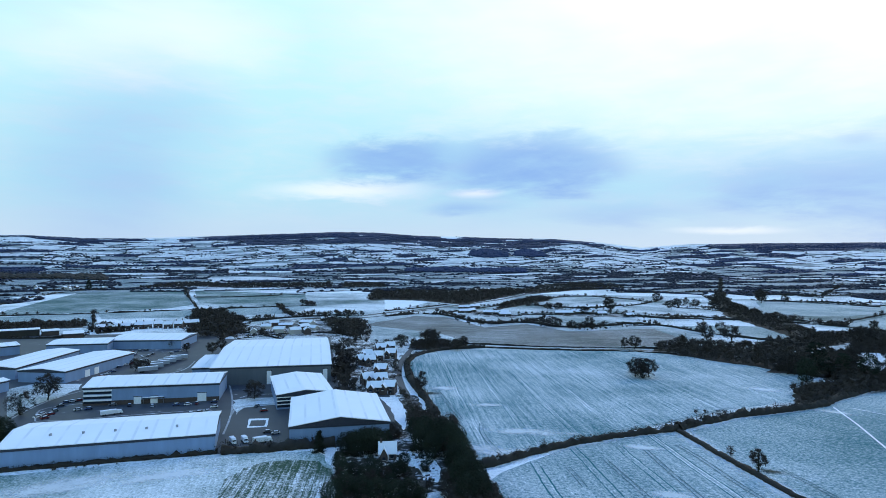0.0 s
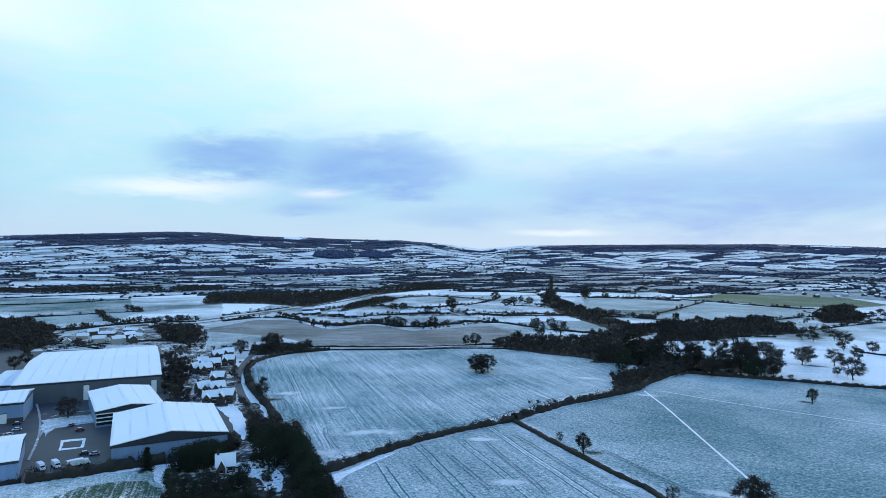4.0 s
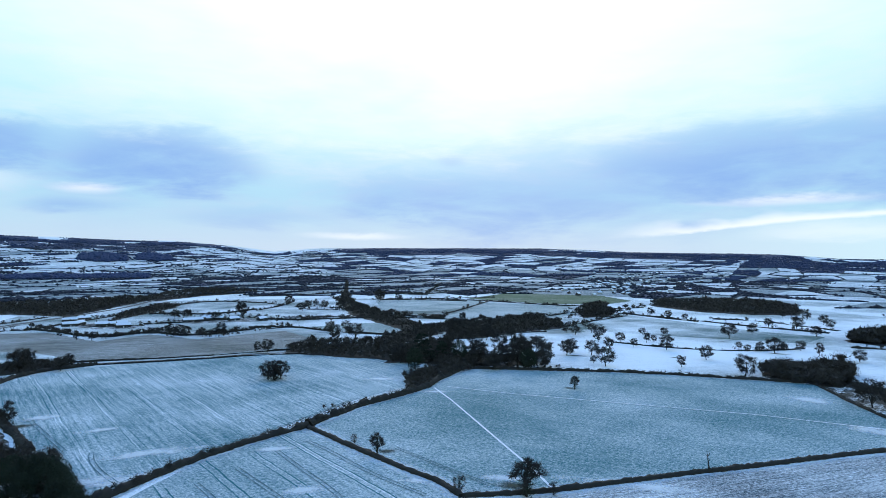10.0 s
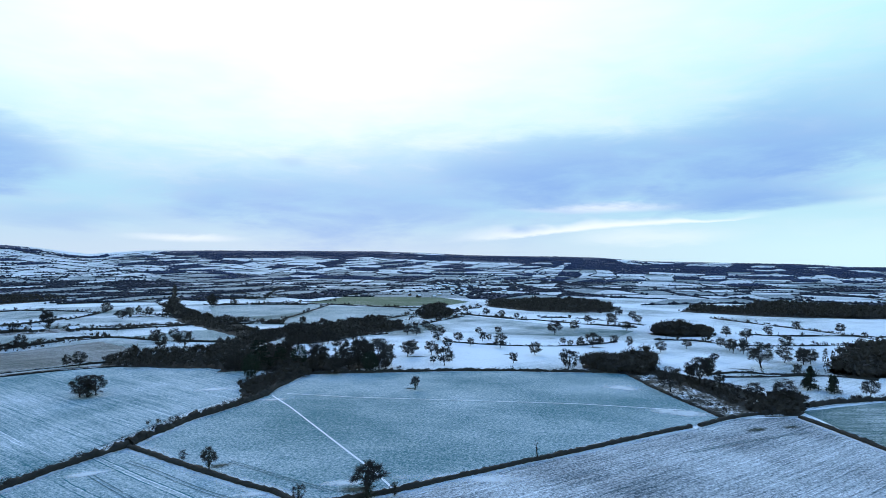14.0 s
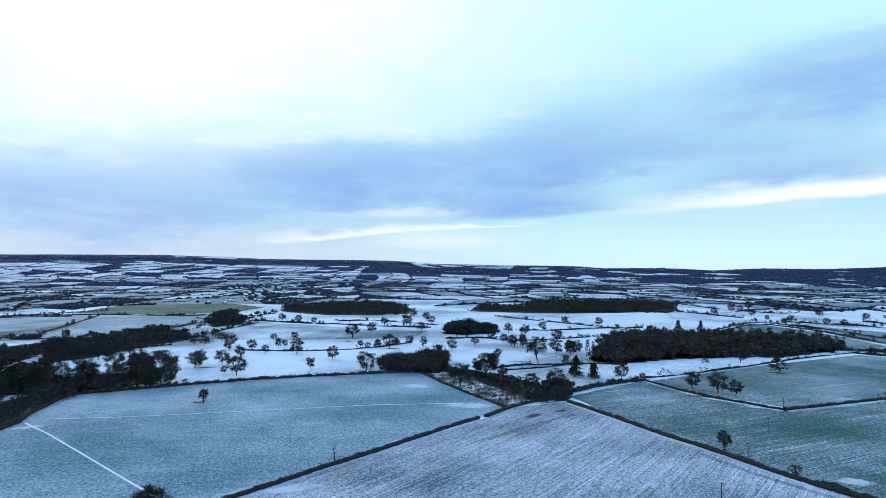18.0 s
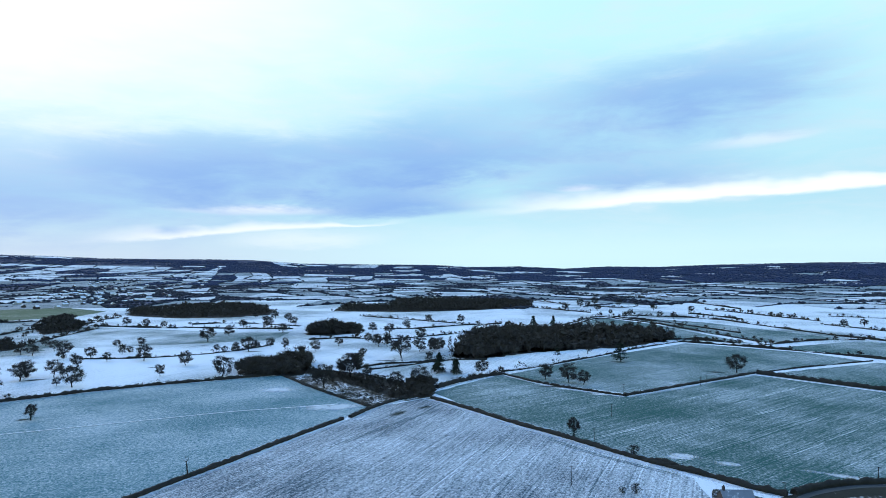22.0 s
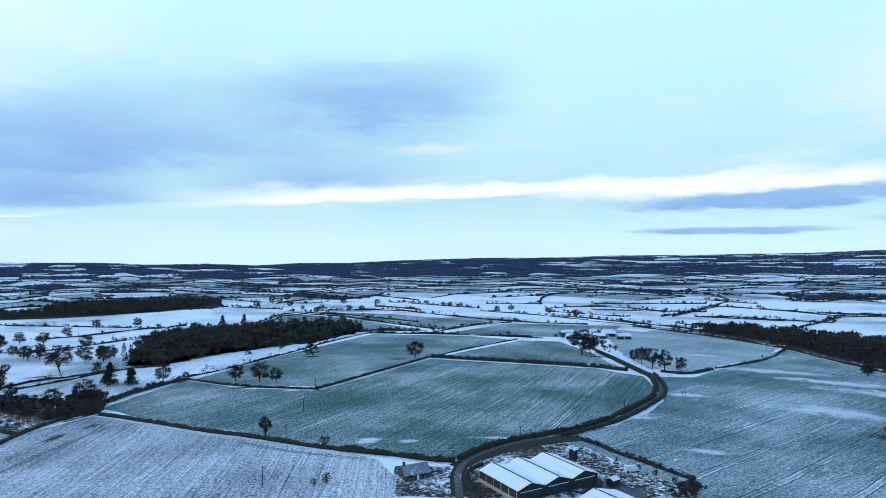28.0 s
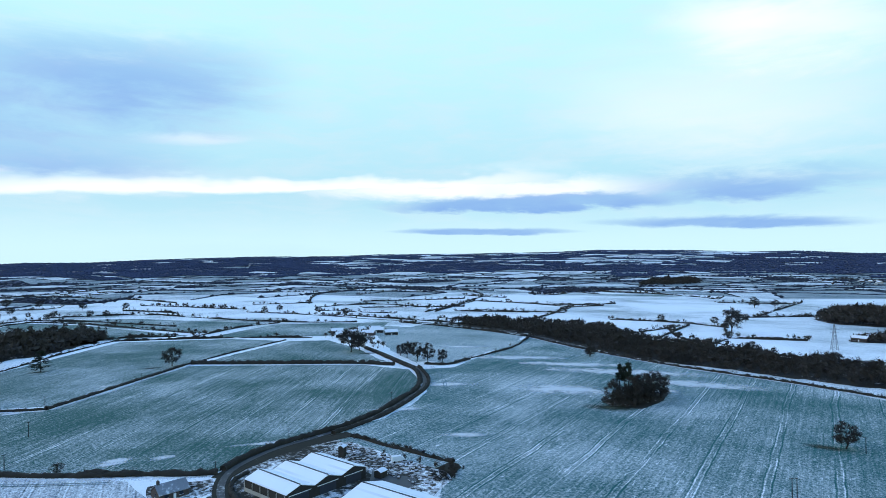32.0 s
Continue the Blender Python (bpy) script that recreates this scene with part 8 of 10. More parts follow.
hedge([(105.5, 1023.5), (121.4, 1034.4), (160.5, 991.3), (205.9, 985.1), (269.0, 1038.6)], tall=3.3, wide=4.3, shaggy=0.5)
hedge([(231.3, 892.7), (262.2, 839.4), (309.0, 837.8), (355.6, 828.5), (408.0, 826.5)], tall=3.3, wide=4.3, shaggy=0.5)
hedge([(209.8, 758.2), (238.0, 761.6)], tall=2.2, wide=3.2, shaggy=0.5)
hedge([(843.6, 2042.5), (586.6, 1419.7), (482.5, 1152.8), (441.5, 1004.8), (428.5, 888.1), (436.6, 809.7), (466.7, 763.0)], tall=2.2, wide=3.2, shaggy=0.5)
hedge([(263.6, 1017.8), (331.7, 1094.9), (382.4, 1190.8)], tall=3.0, wide=3.6, shaggy=0.4)
hedge([(341.1, 1061.8), (399.4, 1028.7), (410.7, 957.3)], tall=3.0, wide=3.6, shaggy=0.4)
hedge([(631.0, 1370.6), (718.2, 1250.5)], tall=3.6, wide=4.3, shaggy=0.5)
hedge([(541.3, 1175.5), (645.1, 1099.8), (688.6, 1039.2)], tall=3.3, wide=4.3, shaggy=0.5)
hedge([(751.1, 1307.8), (1009.3, 1679.1)], tall=2.2, wide=3.2, shaggy=0.5)
hedge([(449.5, 910.7), (444.8, 825.0), (465.3, 792.8), (468.1, 734.7)], tall=2.2, wide=3.2, shaggy=0.5)
hedge([(755.4, 812.6), (758.0, 732.9), (830.7, 742.4)], tall=2.2, wide=3.2, shaggy=0.5)
hedge([(565.9, 704.5), (623.2, 720.6), (716.4, 756.9), (750.1, 725.3)], tall=3.3, wide=4.3, shaggy=0.5)
hedge([(766.7, 715.7), (761.1, 640.0), (763.7, 559.6)], tall=2.7, wide=3.5, shaggy=0.4)
hedge([(406.5, 612.8), (436.0, 607.9), (458.4, 581.2), (494.9, 572.2)], tall=2.2, wide=3.2, shaggy=0.5)
hedge([(-186.1, 243.6), (-167.3, 250.3), (-147.5, 257.3), (-126.4, 264.0), (-108.4, 271.5)], tall=1.5, wide=2.2, shaggy=0.6, label="scrubby dark hedge along the warehouse wall")
hedge([(680.1, 320.0), (708.8, 287.3), (697.7, 232.7), (742.9, 190.3), (784.7, 157.9)], tall=2.2, wide=3.2, shaggy=0.5)
hedge([(815.1, 572.7), (849.1, 537.8), (845.0, 468.9), (824.3, 403.5)], tall=2.2, wide=3.2, shaggy=0.5)
hedge([(1005.6, 376.4), (959.0, 281.7), (917.8, 198.3), (878.1, 140.0)], tall=2.2, wide=3.2, shaggy=0.5)
wood([(503.0, -478.9), (409.2, -465.0), (341.9, -446.7), (293.7, -448.6), (252.7, -460.1), (211.1, -460.0), (156.3, -469.5), (119.9, -477.2), (141.3, -563.6), (184.8, -555.8), (227.1, -543.3), (282.8, -553.3), (335.6, -560.0), (375.7, -554.7), (425.5, -556.4), (470.7, -564.1), (543.4, -565.8)], 9.5, gap=5.6, gaps=-0.38)
wood([(656.8, -482.8), (521.5, -487.7), (497.9, -500.2), (455.9, -491.7), (419.8, -548.9), (484.1, -616.8), (589.5, -592.4), (666.8, -559.1)], 9, gap=7)
wood([(247.6, -298.6), (231.8, -291.9), (222.8, -303.4), (224.3, -323.5), (237.5, -353.6), (257.5, -341.9)], 6, gap=4, models=NEAR_MODELS)
wood([(375.3, -883.1), (336.5, -845.6), (282.9, -852.9), (238.2, -871.4), (282.6, -1034.5), (347.1, -1047.3), (411.2, -1044.0)], 15, gap=7)
wood([(1059.3, -1436.7), (1011.1, -1661.9), (1190.6, -1940.2), (1253.8, -1761.2)], 13, gap=9)
wood([(594.3, 129.3), (569.8, 107.4), (593.7, 88.9), (622.0, 73.4), (640.3, 39.2), (662.3, 7.3), (687.2, -40.0), (746.5, -83.4), (788.3, -106.0), (825.6, -77.4), (815.0, 8.8), (800.7, 75.1), (806.7, 127.1), (745.8, 134.9)], 14, gap=7, evergreen=0.4)
wood([(1197.0, 392.9), (1179.2, 240.0), (1311.4, 117.6), (1464.9, 119.1), (1480.2, 301.2), (1467.2, 452.3)], 11, gap=9)
wood([(1097.4, 470.8), (1110.1, 331.2), (1179.1, 208.3), (1282.3, 102.6), (1352.2, 127.4), (1368.7, 255.3), (1302.5, 388.6), (1224.7, 496.0)], 9.5, gap=7.5)
wood([(724.8, 346.4), (725.9, 309.8), (764.7, 286.5), (798.6, 301.7), (805.7, 343.9), (777.6, 366.4)], 15, gap=7, models=FINE_MODELS)
wood([(936.1, 788.5), (904.7, 662.7), (935.3, 589.1), (994.2, 544.6), (1084.0, 583.7), (1207.7, 687.4), (1235.3, 778.2), (1144.8, 838.8), (1052.2, 871.5)], 10, gap=8)
wood([(457.2, 280.4), (447.8, 260.0), (462.6, 224.6), (501.6, 235.2), (528.8, 246.2), (526.8, 269.0), (490.9, 293.9)], 13, gap=4.5, models=NEAR_MODELS)
wood([(172.9, 567.2), (201.4, 523.9), (231.3, 492.1), (255.7, 454.5), (279.7, 421.9), (303.9, 477.2), (329.4, 527.8), (331.6, 553.6), (289.2, 574.1), (236.5, 599.6), (189.9, 604.1)], 10, gap=6)
wood([(194.0, 363.7), (246.0, 393.9), (280.4, 413.1), (281.4, 441.8), (245.4, 436.1), (217.7, 412.9)], 7, gap=4.5, models=NEAR_MODELS)
wood([(348.3, 569.7), (386.8, 561.4), (486.9, 587.0), (542.0, 593.2), (596.8, 664.7), (493.0, 651.1), (393.8, 631.2)], 8, gap=5.5)
wood([(-166.7, 1113.3), (-142.0, 1131.3), (-68.6, 1108.2), (-0.4, 1037.5), (48.6, 1133.2), (139.3, 1341.0), (116.3, 1445.1), (-38.4, 1350.2), (-167.4, 1331.9), (-197.5, 1317.9)], 9, gap=8)
wood([(-238.8, 2518.9), (259.1, 2502.3), (280.2, 2707.1), (-238.1, 2690.7)], 12, gap=10, mat=M_HAZEWOOD)
wood([(32.2, 3422.3), (140.1, 3321.3), (263.4, 3393.7), (258.0, 3652.5), (160.9, 3827.7), (58.9, 3734.3)], 16, gap=11, mat=M_HAZEWOOD)
wood([(289.5, 3456.4), (373.3, 3356.7), (463.3, 3382.0), (478.8, 3648.3), (394.6, 3824.3), (322.9, 3754.5)], 16, gap=11, mat=M_HAZEWOOD)
wood([(-1430.5, 1778.7), (-1233.3, 1840.0), (-1027.2, 1756.9), (-1241.4, 2089.2), (-1527.7, 1994.7), (-1551.3, 1928.9)], 12, gap=10)
wood([(-757.3, 1385.3), (-660.9, 1460.8), (-526.1, 1429.7), (-309.0, 1473.7), (-351.5, 1675.9), (-596.2, 1620.2), (-764.5, 1689.8)], 7, gap=8)
wood([(-289.0, 1475.8), (-188.0, 1486.0), (-210.4, 1662.4), (-323.2, 1650.1)], 8, gap=8)
wood([(-41.5, 201.2), (-50.3, 243.8), (-39.9, 246.1), (-31.8, 240.4), (-24.3, 238.4), (-17.2, 230.8), (-13.2, 202.4)], 5.5, gap=3.4, models=BUSH_MODELS, label="dense dark garden trees and shrubs")
wood([(-29.2, 335.3), (-17.6, 338.2), (-5.0, 325.3), (0.3, 300.7), (6.7, 259.2), (15.2, 225.8), (17.4, 203.6), (-7.6, 202.6), (-8.3, 236.7), (-6.7, 255.2), (-11.9, 278.9), (-22.6, 301.6)], 7.5, gap=3.2, models=BUSH_MODELS, label="dense dark evergreen trees by the road")
wood([(-80.8, 393.9), (-65.7, 394.6), (-86.8, 499.0), (-109.1, 607.1), (-123.5, 606.2)], 6.5, gap=5.5, models=NEAR_MODELS, label="dark belt of trees beside the works")
wood([(-56.3, 282.6), (-33.1, 285.3), (-28.1, 301.3), (-36.3, 312.5), (-57.5, 295.4)], 7.5, gap=2.8, models=BUSH_MODELS, label="dark evergreen screen beside the warehouse")
wood([(-517.9, 644.4), (-434.7, 698.6), (-465.2, 753.4), (-580.2, 722.0)], 7, gap=6)
wood([(-388.1, 643.6), (-364.4, 672.9), (-389.1, 712.3), (-423.2, 699.4)], 9, gap=6)
wood([(-278.6, 616.5), (-235.2, 639.9), (-257.4, 737.7), (-305.1, 789.7), (-340.8, 761.8)], 9, gap=7)
wood([(398.6, 131.0), (391.4, 117.0), (405.2, 101.6), (439.5, 106.0), (474.8, 123.5), (450.4, 134.6)], 7, gap=4, models=NEAR_MODELS)
wood([(488.2, 206.0), (479.5, 177.1), (462.9, 152.1), (450.4, 134.6), (427.0, 136.0), (438.9, 162.1), (458.2, 188.4)], 3.5, gap=4, models=NEAR_MODELS)
wood([(263.3, 424.3), (281.0, 417.5), (299.8, 415.7), (298.7, 443.8), (276.9, 446.3)], 6, gap=5, models=NEAR_MODELS)
wood([(-326.3, 721.9), (-270.0, 698.9), (-283.5, 791.2), (-341.2, 882.9), (-385.8, 871.4)], 9, gap=6)
wood([(-189.3, 797.7), (-130.8, 801.7), (-101.9, 670.5), (-132.0, 659.5), (-161.5, 738.3)], 8, gap=6)
wood([(109.0, 1353.9), (209.5, 1640.1), (335.4, 1803.9), (422.2, 1704.1), (401.9, 1510.2), (253.7, 1429.5), (145.8, 1303.7)], 6, gap=8)
wood([(713.3, 754.4), (659.0, 679.3), (710.9, 674.0), (794.0, 740.4), (800.5, 797.9)], 10, gap=6)
wood([(260.7, -686.7), (234.4, -706.1), (195.1, -713.0), (213.8, -781.7), (249.7, -752.4), (270.7, -727.2)], 7, gap=5)
wood([(-139.3, 655.0), (-111.3, 635.4), (-100.8, 653.7), (-125.3, 750.7), (-156.9, 782.8)], 7, gap=4.5, models=NEAR_MODELS)
wood([(-47.8, 558.2), (-21.2, 563.7), (3.8, 573.0), (-1.4, 601.4), (-33.9, 613.3), (-48.9, 600.9)], 6.5, gap=4.5, models=NEAR_MODELS)
wood([(199.6, -138.0), (199.9, -149.2), (208.0, -161.1), (216.1, -161.3), (212.5, -147.0)], 4.5, gap=2.4, models=BUSH_MODELS, label="brown overgrown thicket beside the yard")
wood([(45.1, 928.6), (90.2, 1012.9), (156.9, 1127.5), (179.4, 1224.2), (145.6, 1243.1), (74.8, 1093.2)], 4.5, gap=5)
wood([(211.6, 1374.2), (274.5, 1485.7), (342.3, 1521.6), (387.7, 1724.0), (284.9, 1685.1)], 6, gap=7)
wood([(756.3, 784.9), (800.0, 760.0), (888.5, 859.1), (853.9, 878.4)], 9, gap=5)
wood([(265.5, 552.8), (322.6, 582.1), (412.0, 643.6), (478.4, 641.7), (582.0, 671.4), (641.6, 753.0), (548.3, 735.5), (439.7, 715.0), (303.1, 631.4)], 7, gap=6)
wood([(227.9, 470.0), (258.6, 456.6), (273.4, 426.9), (304.2, 407.8), (332.8, 400.7), (357.8, 438.5), (327.0, 472.5), (302.7, 512.7), (272.8, 525.6)], 5.5, gap=6.5)
wood([(481.8, 240.2), (453.0, 193.9), (420.1, 153.3), (400.0, 126.0), (415.5, 126.6), (450.7, 161.1), (486.0, 204.0), (499.0, 239.6)], 3.5, gap=3.4, models=BUSH_MODELS, label="dark scrub along the brook")
wood([(722.7, 339.9), (752.6, 320.5), (760.0, 284.4), (834.8, 312.4), (849.5, 361.8), (791.8, 370.7)], 9, gap=6)
tree_line([(751.1, -104.4), (729.8, -149.1), (695.2, -216.6), (639.5, -285.1)], 6.5, gap=6, models=LIGHT_MODELS, sparse=0.1)
tree_line([(762.1, 710.7), (776.6, 616.1), (772.2, 484.7), (788.2, 396.1)], 6.5, gap=7, models=LIGHT_MODELS, sparse=0.1)
tree_line([(493.4, 475.5), (514.8, 408.4), (566.8, 355.8), (631.0, 339.7)], 6.5, gap=6, models=LIGHT_MODELS, sparse=0.1)
tree_line([(812.2, 272.9), (832.5, 219.6), (892.7, 175.1), (917.7, 122.8)], 6.5, gap=7, models=LIGHT_MODELS, sparse=0.1)
tree_line([(-105.1, 839.1), (-65.8, 879.8), (-24.5, 873.4), (27.1, 754.5), (82.5, 790.9), (116.5, 722.5), (196.4, 762.8)], 6.5, gap=6, models=LIGHT_MODELS, sparse=0.1)
tree_line([(193.1, 777.8), (241.5, 769.0), (271.7, 689.0), (321.7, 624.5)], 6.5, gap=6, models=LIGHT_MODELS, sparse=0.1)
tree_line([(500.6, 819.2), (596.8, 901.3), (740.6, 1031.3)], 6.5, gap=7, models=LIGHT_MODELS, sparse=0.1)
tree_line([(551.3, 1147.6), (643.3, 1145.2), (726.3, 1055.0), (778.3, 874.6), (827.5, 838.9)], 6.5, gap=8, models=LIGHT_MODELS, sparse=0.1)
tree_line([(902.1, 36.7), (1105.9, -24.4), (1028.9, -83.9), (998.6, -117.0), (934.2, -148.1), (857.7, -192.2)], 6.5, gap=7, models=LIGHT_MODELS, sparse=0.1)
tree_line([(782.2, -88.7), (773.4, -127.6), (749.1, -167.7)], 6.5, gap=6, models=LIGHT_MODELS, sparse=0.1)
tree_line([(878.2, 31.7), (1068.3, -25.1), (989.6, -92.9), (870.2, -145.2), (764.7, -193.0)], 6.5, gap=7, models=LIGHT_MODELS, sparse=0.1)
tree_line([(735.4, -185.6), (803.3, -266.5), (809.9, -314.4)], 6.5, gap=6, models=LIGHT_MODELS, sparse=0.1)
tree_line([(1113.2, -65.0), (1075.0, -199.7), (952.6, -249.9), (817.1, -317.2), (748.8, -399.4)], 6.5, gap=7, models=LIGHT_MODELS, sparse=0.1)
tree_line([(-619.2, 809.0), (-518.4, 846.0), (-404.0, 912.4), (-237.9, 1002.2)], 6.5, gap=7, models=LIGHT_MODELS, sparse=0.1)
tree_line([(-744.6, 972.7), (-825.0, 1197.1), (-832.1, 1357.4), (-647.9, 1417.5)], 6.5, gap=9, models=LIGHT_MODELS, sparse=0.1)
tree_line([(-644.1, 1417.9), (-497.0, 1110.3), (-407.2, 939.5)], 6.5, gap=8, models=LIGHT_MODELS, sparse=0.1)
tree_line([(-504.2, 1150.7), (-409.7, 1173.3), (-322.3, 1258.9)], 6.5, gap=8, models=LIGHT_MODELS, sparse=0.1)
tree_line([(-514.6, 846.3), (-441.1, 725.5), (-403.6, 660.9)], 6.5, gap=6, models=LIGHT_MODELS, sparse=0.1)
tree_line([(1026.3, -510.9), (1003.9, -593.3), (874.4, -606.7)], 6.5, gap=8, models=LIGHT_MODELS, sparse=0.1)
tree_line([(806.9, -570.8), (943.6, -762.8)], 6.5, gap=7, models=LIGHT_MODELS, sparse=0.1)
tree_line([(788.5, -637.2), (657.8, -710.0)], 6.5, gap=7, models=LIGHT_MODELS, sparse=0.1)
tree_line([(943.6, -762.8), (752.0, -811.8), (716.7, -906.0)], 6.5, gap=8, models=LIGHT_MODELS, sparse=0.1)
tree_line([(1053.9, -1138.4), (953.6, -1206.0), (712.5, -1170.5), (648.2, -1122.5), (682.1, -1202.4)], 6.5, gap=9, models=LIGHT_MODELS, sparse=0.1)
tree_line([(611.5, -1058.7), (503.0, -1120.3)], 6.5, gap=8, models=LIGHT_MODELS, sparse=0.1)
tree_line([(549.6, -682.4), (470.4, -719.8), (396.6, -710.6)], 6.5, gap=6, models=LIGHT_MODELS, sparse=0.1)
tree_line([(392.9, -560.4), (443.1, -702.0)], 6.5, gap=6, models=LIGHT_MODELS, sparse=0.1)
tree_line([(403.0, -712.0), (352.6, -629.3)], 6.5, gap=6, models=LIGHT_MODELS, sparse=0.1)
tree_line([(349.5, -626.0), (288.6, -665.8)], 6.5, gap=6, models=LIGHT_MODELS, sparse=0.1)
tree_line([(453.4, -827.3), (391.6, -921.6)], 6.5, gap=7, models=LIGHT_MODELS, sparse=0.1)
tree_line([(441.3, -864.9), (513.4, -1164.9)], 6.5, gap=7, models=LIGHT_MODELS, sparse=0.1)
tree_line([(324.7, -522.9), (347.2, -621.9)], 6.5, gap=6, models=LIGHT_MODELS, sparse=0.1)
tree_line([(1008.5, -458.3), (1026.3, -510.9)], 6.5, gap=8, models=LIGHT_MODELS, sparse=0.1)
tree_line([(765.9, -460.5), (681.4, -490.0), (597.2, -503.7), (531.8, -504.1)], 6.5, gap=6, models=LIGHT_MODELS, sparse=0.1)
tree_line([(711.3, -444.0), (640.7, -460.6), (561.1, -473.1), (495.5, -472.8)], 6.5, gap=6, models=LIGHT_MODELS, sparse=0.1)
tree_line([(-288.5, 765.3), (-256.7, 799.7), (-199.0, 838.7), (-137.6, 843.1)], 9, gap=6)
tree_line([(-227.7, 619.5), (-182.5, 665.5), (-133.8, 668.5), (-102.3, 627.1)], 7, gap=7)
tree_line([(-54.6, 584.8), (-36.6, 598.8), (4.4, 584.7)], 8, gap=6)
tree_line([(269.5, 885.8), (374.8, 837.6), (471.9, 756.6), (492.9, 688.8)], 5, gap=9)
tree_line([(590.5, 1460.8), (475.3, 1145.4), (430.7, 962.8), (424.8, 853.7), (477.4, 781.2)], 9, gap=6)
tree_line([(-24.7, 880.1), (27.5, 765.0), (83.2, 796.8), (118.2, 732.8), (193.1, 777.8)], 4.5, gap=7, models=BUSH_MODELS)
tree_line([(800.0, 810.9), (819.6, 764.4), (894.5, 768.8)], 9, gap=5)
tree_line([(132.3, 343.6), (158.3, 352.9), (185.1, 358.8)], 3.5, gap=5, models=BUSH_MODELS)
tree_line([(1276.4, -225.2), (1207.1, -270.1), (1129.9, -307.6), (1056.8, -350.9)], 9, gap=7)
tree_line([(868.1, -424.9), (804.4, -447.1), (747.8, -466.9)], 7, gap=7)
tree_line([(728.9, -519.9), (667.6, -529.5), (608.2, -520.9), (540.7, -505.3)], 6, gap=6)
tree_line([(955.9, -434.3), (920.7, -458.2), (877.6, -476.6), (824.6, -507.6)], 6, gap=10)
tree_line([(444.2, 197.0), (414.5, 166.1), (395.7, 138.0)], 4, gap=6, models=BUSH_MODELS)
tree_line([(1857.8, 74.8), (1746.2, -25.7), (1656.6, -123.6)], 6, gap=10)
tree_line([(-891.1, 1275.3), (-868.5, 1353.8), (-776.1, 1323.4)], 8, gap=6)
tree_line([(-301.6, 997.2), (-249.5, 873.3), (-227.6, 829.5)], 9, gap=5)
tree_line([(-274.8, 1054.5), (-242.7, 991.5)], 9, gap=5)
tree_line([(-241.6, 610.7), (-246.6, 670.8), (-216.0, 654.3), (-180.0, 614.5)], 7, gap=5)
tree_line([(-76.2, 381.7), (-91.2, 452.2), (-115.0, 554.6)], 8, gap=4, models=NEAR_MODELS)
tree_line([(-463.1, 605.3), (-418.7, 608.0), (-389.5, 626.2)], 6, gap=6)
tree_line([(-1171.8, 1530.3), (-1050.4, 1443.9), (-942.1, 1367.0)], 6.5, gap=10, models=LIGHT_MODELS, sparse=0.1)
tree_line([(-114.8, 915.8), (-60.4, 977.4), (-0.4, 1077.4), (61.2, 1217.9)], 5, gap=6)
tree_line([(-42.0, 868.6), (6.4, 938.5), (85.5, 1059.8), (137.4, 1227.9)], 4.5, gap=6)
tree_line([(81.3, 779.3), (104.3, 812.8), (119.0, 738.0), (144.0, 737.7), (176.3, 765.6)], 6, gap=5)
tree_line([(15.8, 896.2), (43.6, 861.7), (83.4, 864.6)], 5, gap=6)
tree_line([(84.7, 878.9), (157.4, 884.8), (222.9, 898.0), (256.6, 930.3)], 6.5, gap=7, models=LIGHT_MODELS, sparse=0.1)
tree_line([(108.1, 1038.8), (138.7, 1156.5), (235.5, 1265.3), (314.7, 1181.8), (337.8, 1111.0)], 6.5, gap=8, models=LIGHT_MODELS, sparse=0.1)
tree_line([(340.1, 1372.3), (467.5, 1363.1), (587.8, 1435.3)], 6.5, gap=9, models=LIGHT_MODELS, sparse=0.1)
tree_line([(571.5, 1343.1), (690.7, 1342.5), (720.1, 1282.0), (846.6, 1330.9)], 6.5, gap=9, models=LIGHT_MODELS, sparse=0.1)
tree_line([(664.8, 1487.0), (773.7, 1503.9), (806.1, 1347.3), (886.8, 1288.3), (1039.1, 1253.4), (1074.2, 1186.4)], 6, gap=7)
tree_line([(811.4, 1860.5), (1049.0, 1868.1), (1113.5, 1750.8)], 6, gap=8)
tree_line([(490.6, 1614.9), (689.0, 1704.8)], 6, gap=8)
tree_line([(343.7, 1001.6), (378.4, 986.1), (400.4, 940.5)], 6, gap=6)
tree_line([(543.1, 599.5), (626.2, 634.7), (741.8, 669.4)], 7, gap=6)
tree_line([(698.0, 1128.8), (753.6, 1123.3), (805.0, 1104.0)], 6, gap=9)
tree_line([(1900.8, 317.9), (1524.8, 136.6), (1363.9, 33.4)], 6.5, gap=9, models=LIGHT_MODELS, sparse=0.1)
tree_line([(1819.6, 88.0), (1756.9, -118.3), (1548.2, -182.0), (1479.7, -245.2), (1301.8, -292.4)], 6.5, gap=9, models=LIGHT_MODELS, sparse=0.1)
tree_line([(1314.9, 151.3), (1158.0, -7.8)], 6.5, gap=8, models=LIGHT_MODELS, sparse=0.1)
tree_line([(1169.6, -177.7), (1129.5, -209.5), (1066.7, -239.4)], 6.5, gap=8, models=LIGHT_MODELS, sparse=0.1)
tree_line([(1330.3, -9.1), (1292.0, -67.6), (1335.8, -99.5)], 6, gap=7)
tree_line([(1845.3, -124.3), (1973.6, -204.4), (1847.0, -268.7)], 8, gap=7)
tree_line([(1640.5, -96.0), (1699.2, -159.9), (1732.6, -225.8)], 8, gap=7)
tree_line([(1590.9, -544.8), (1503.0, -607.8), (1389.3, -680.7)], 6, gap=9)
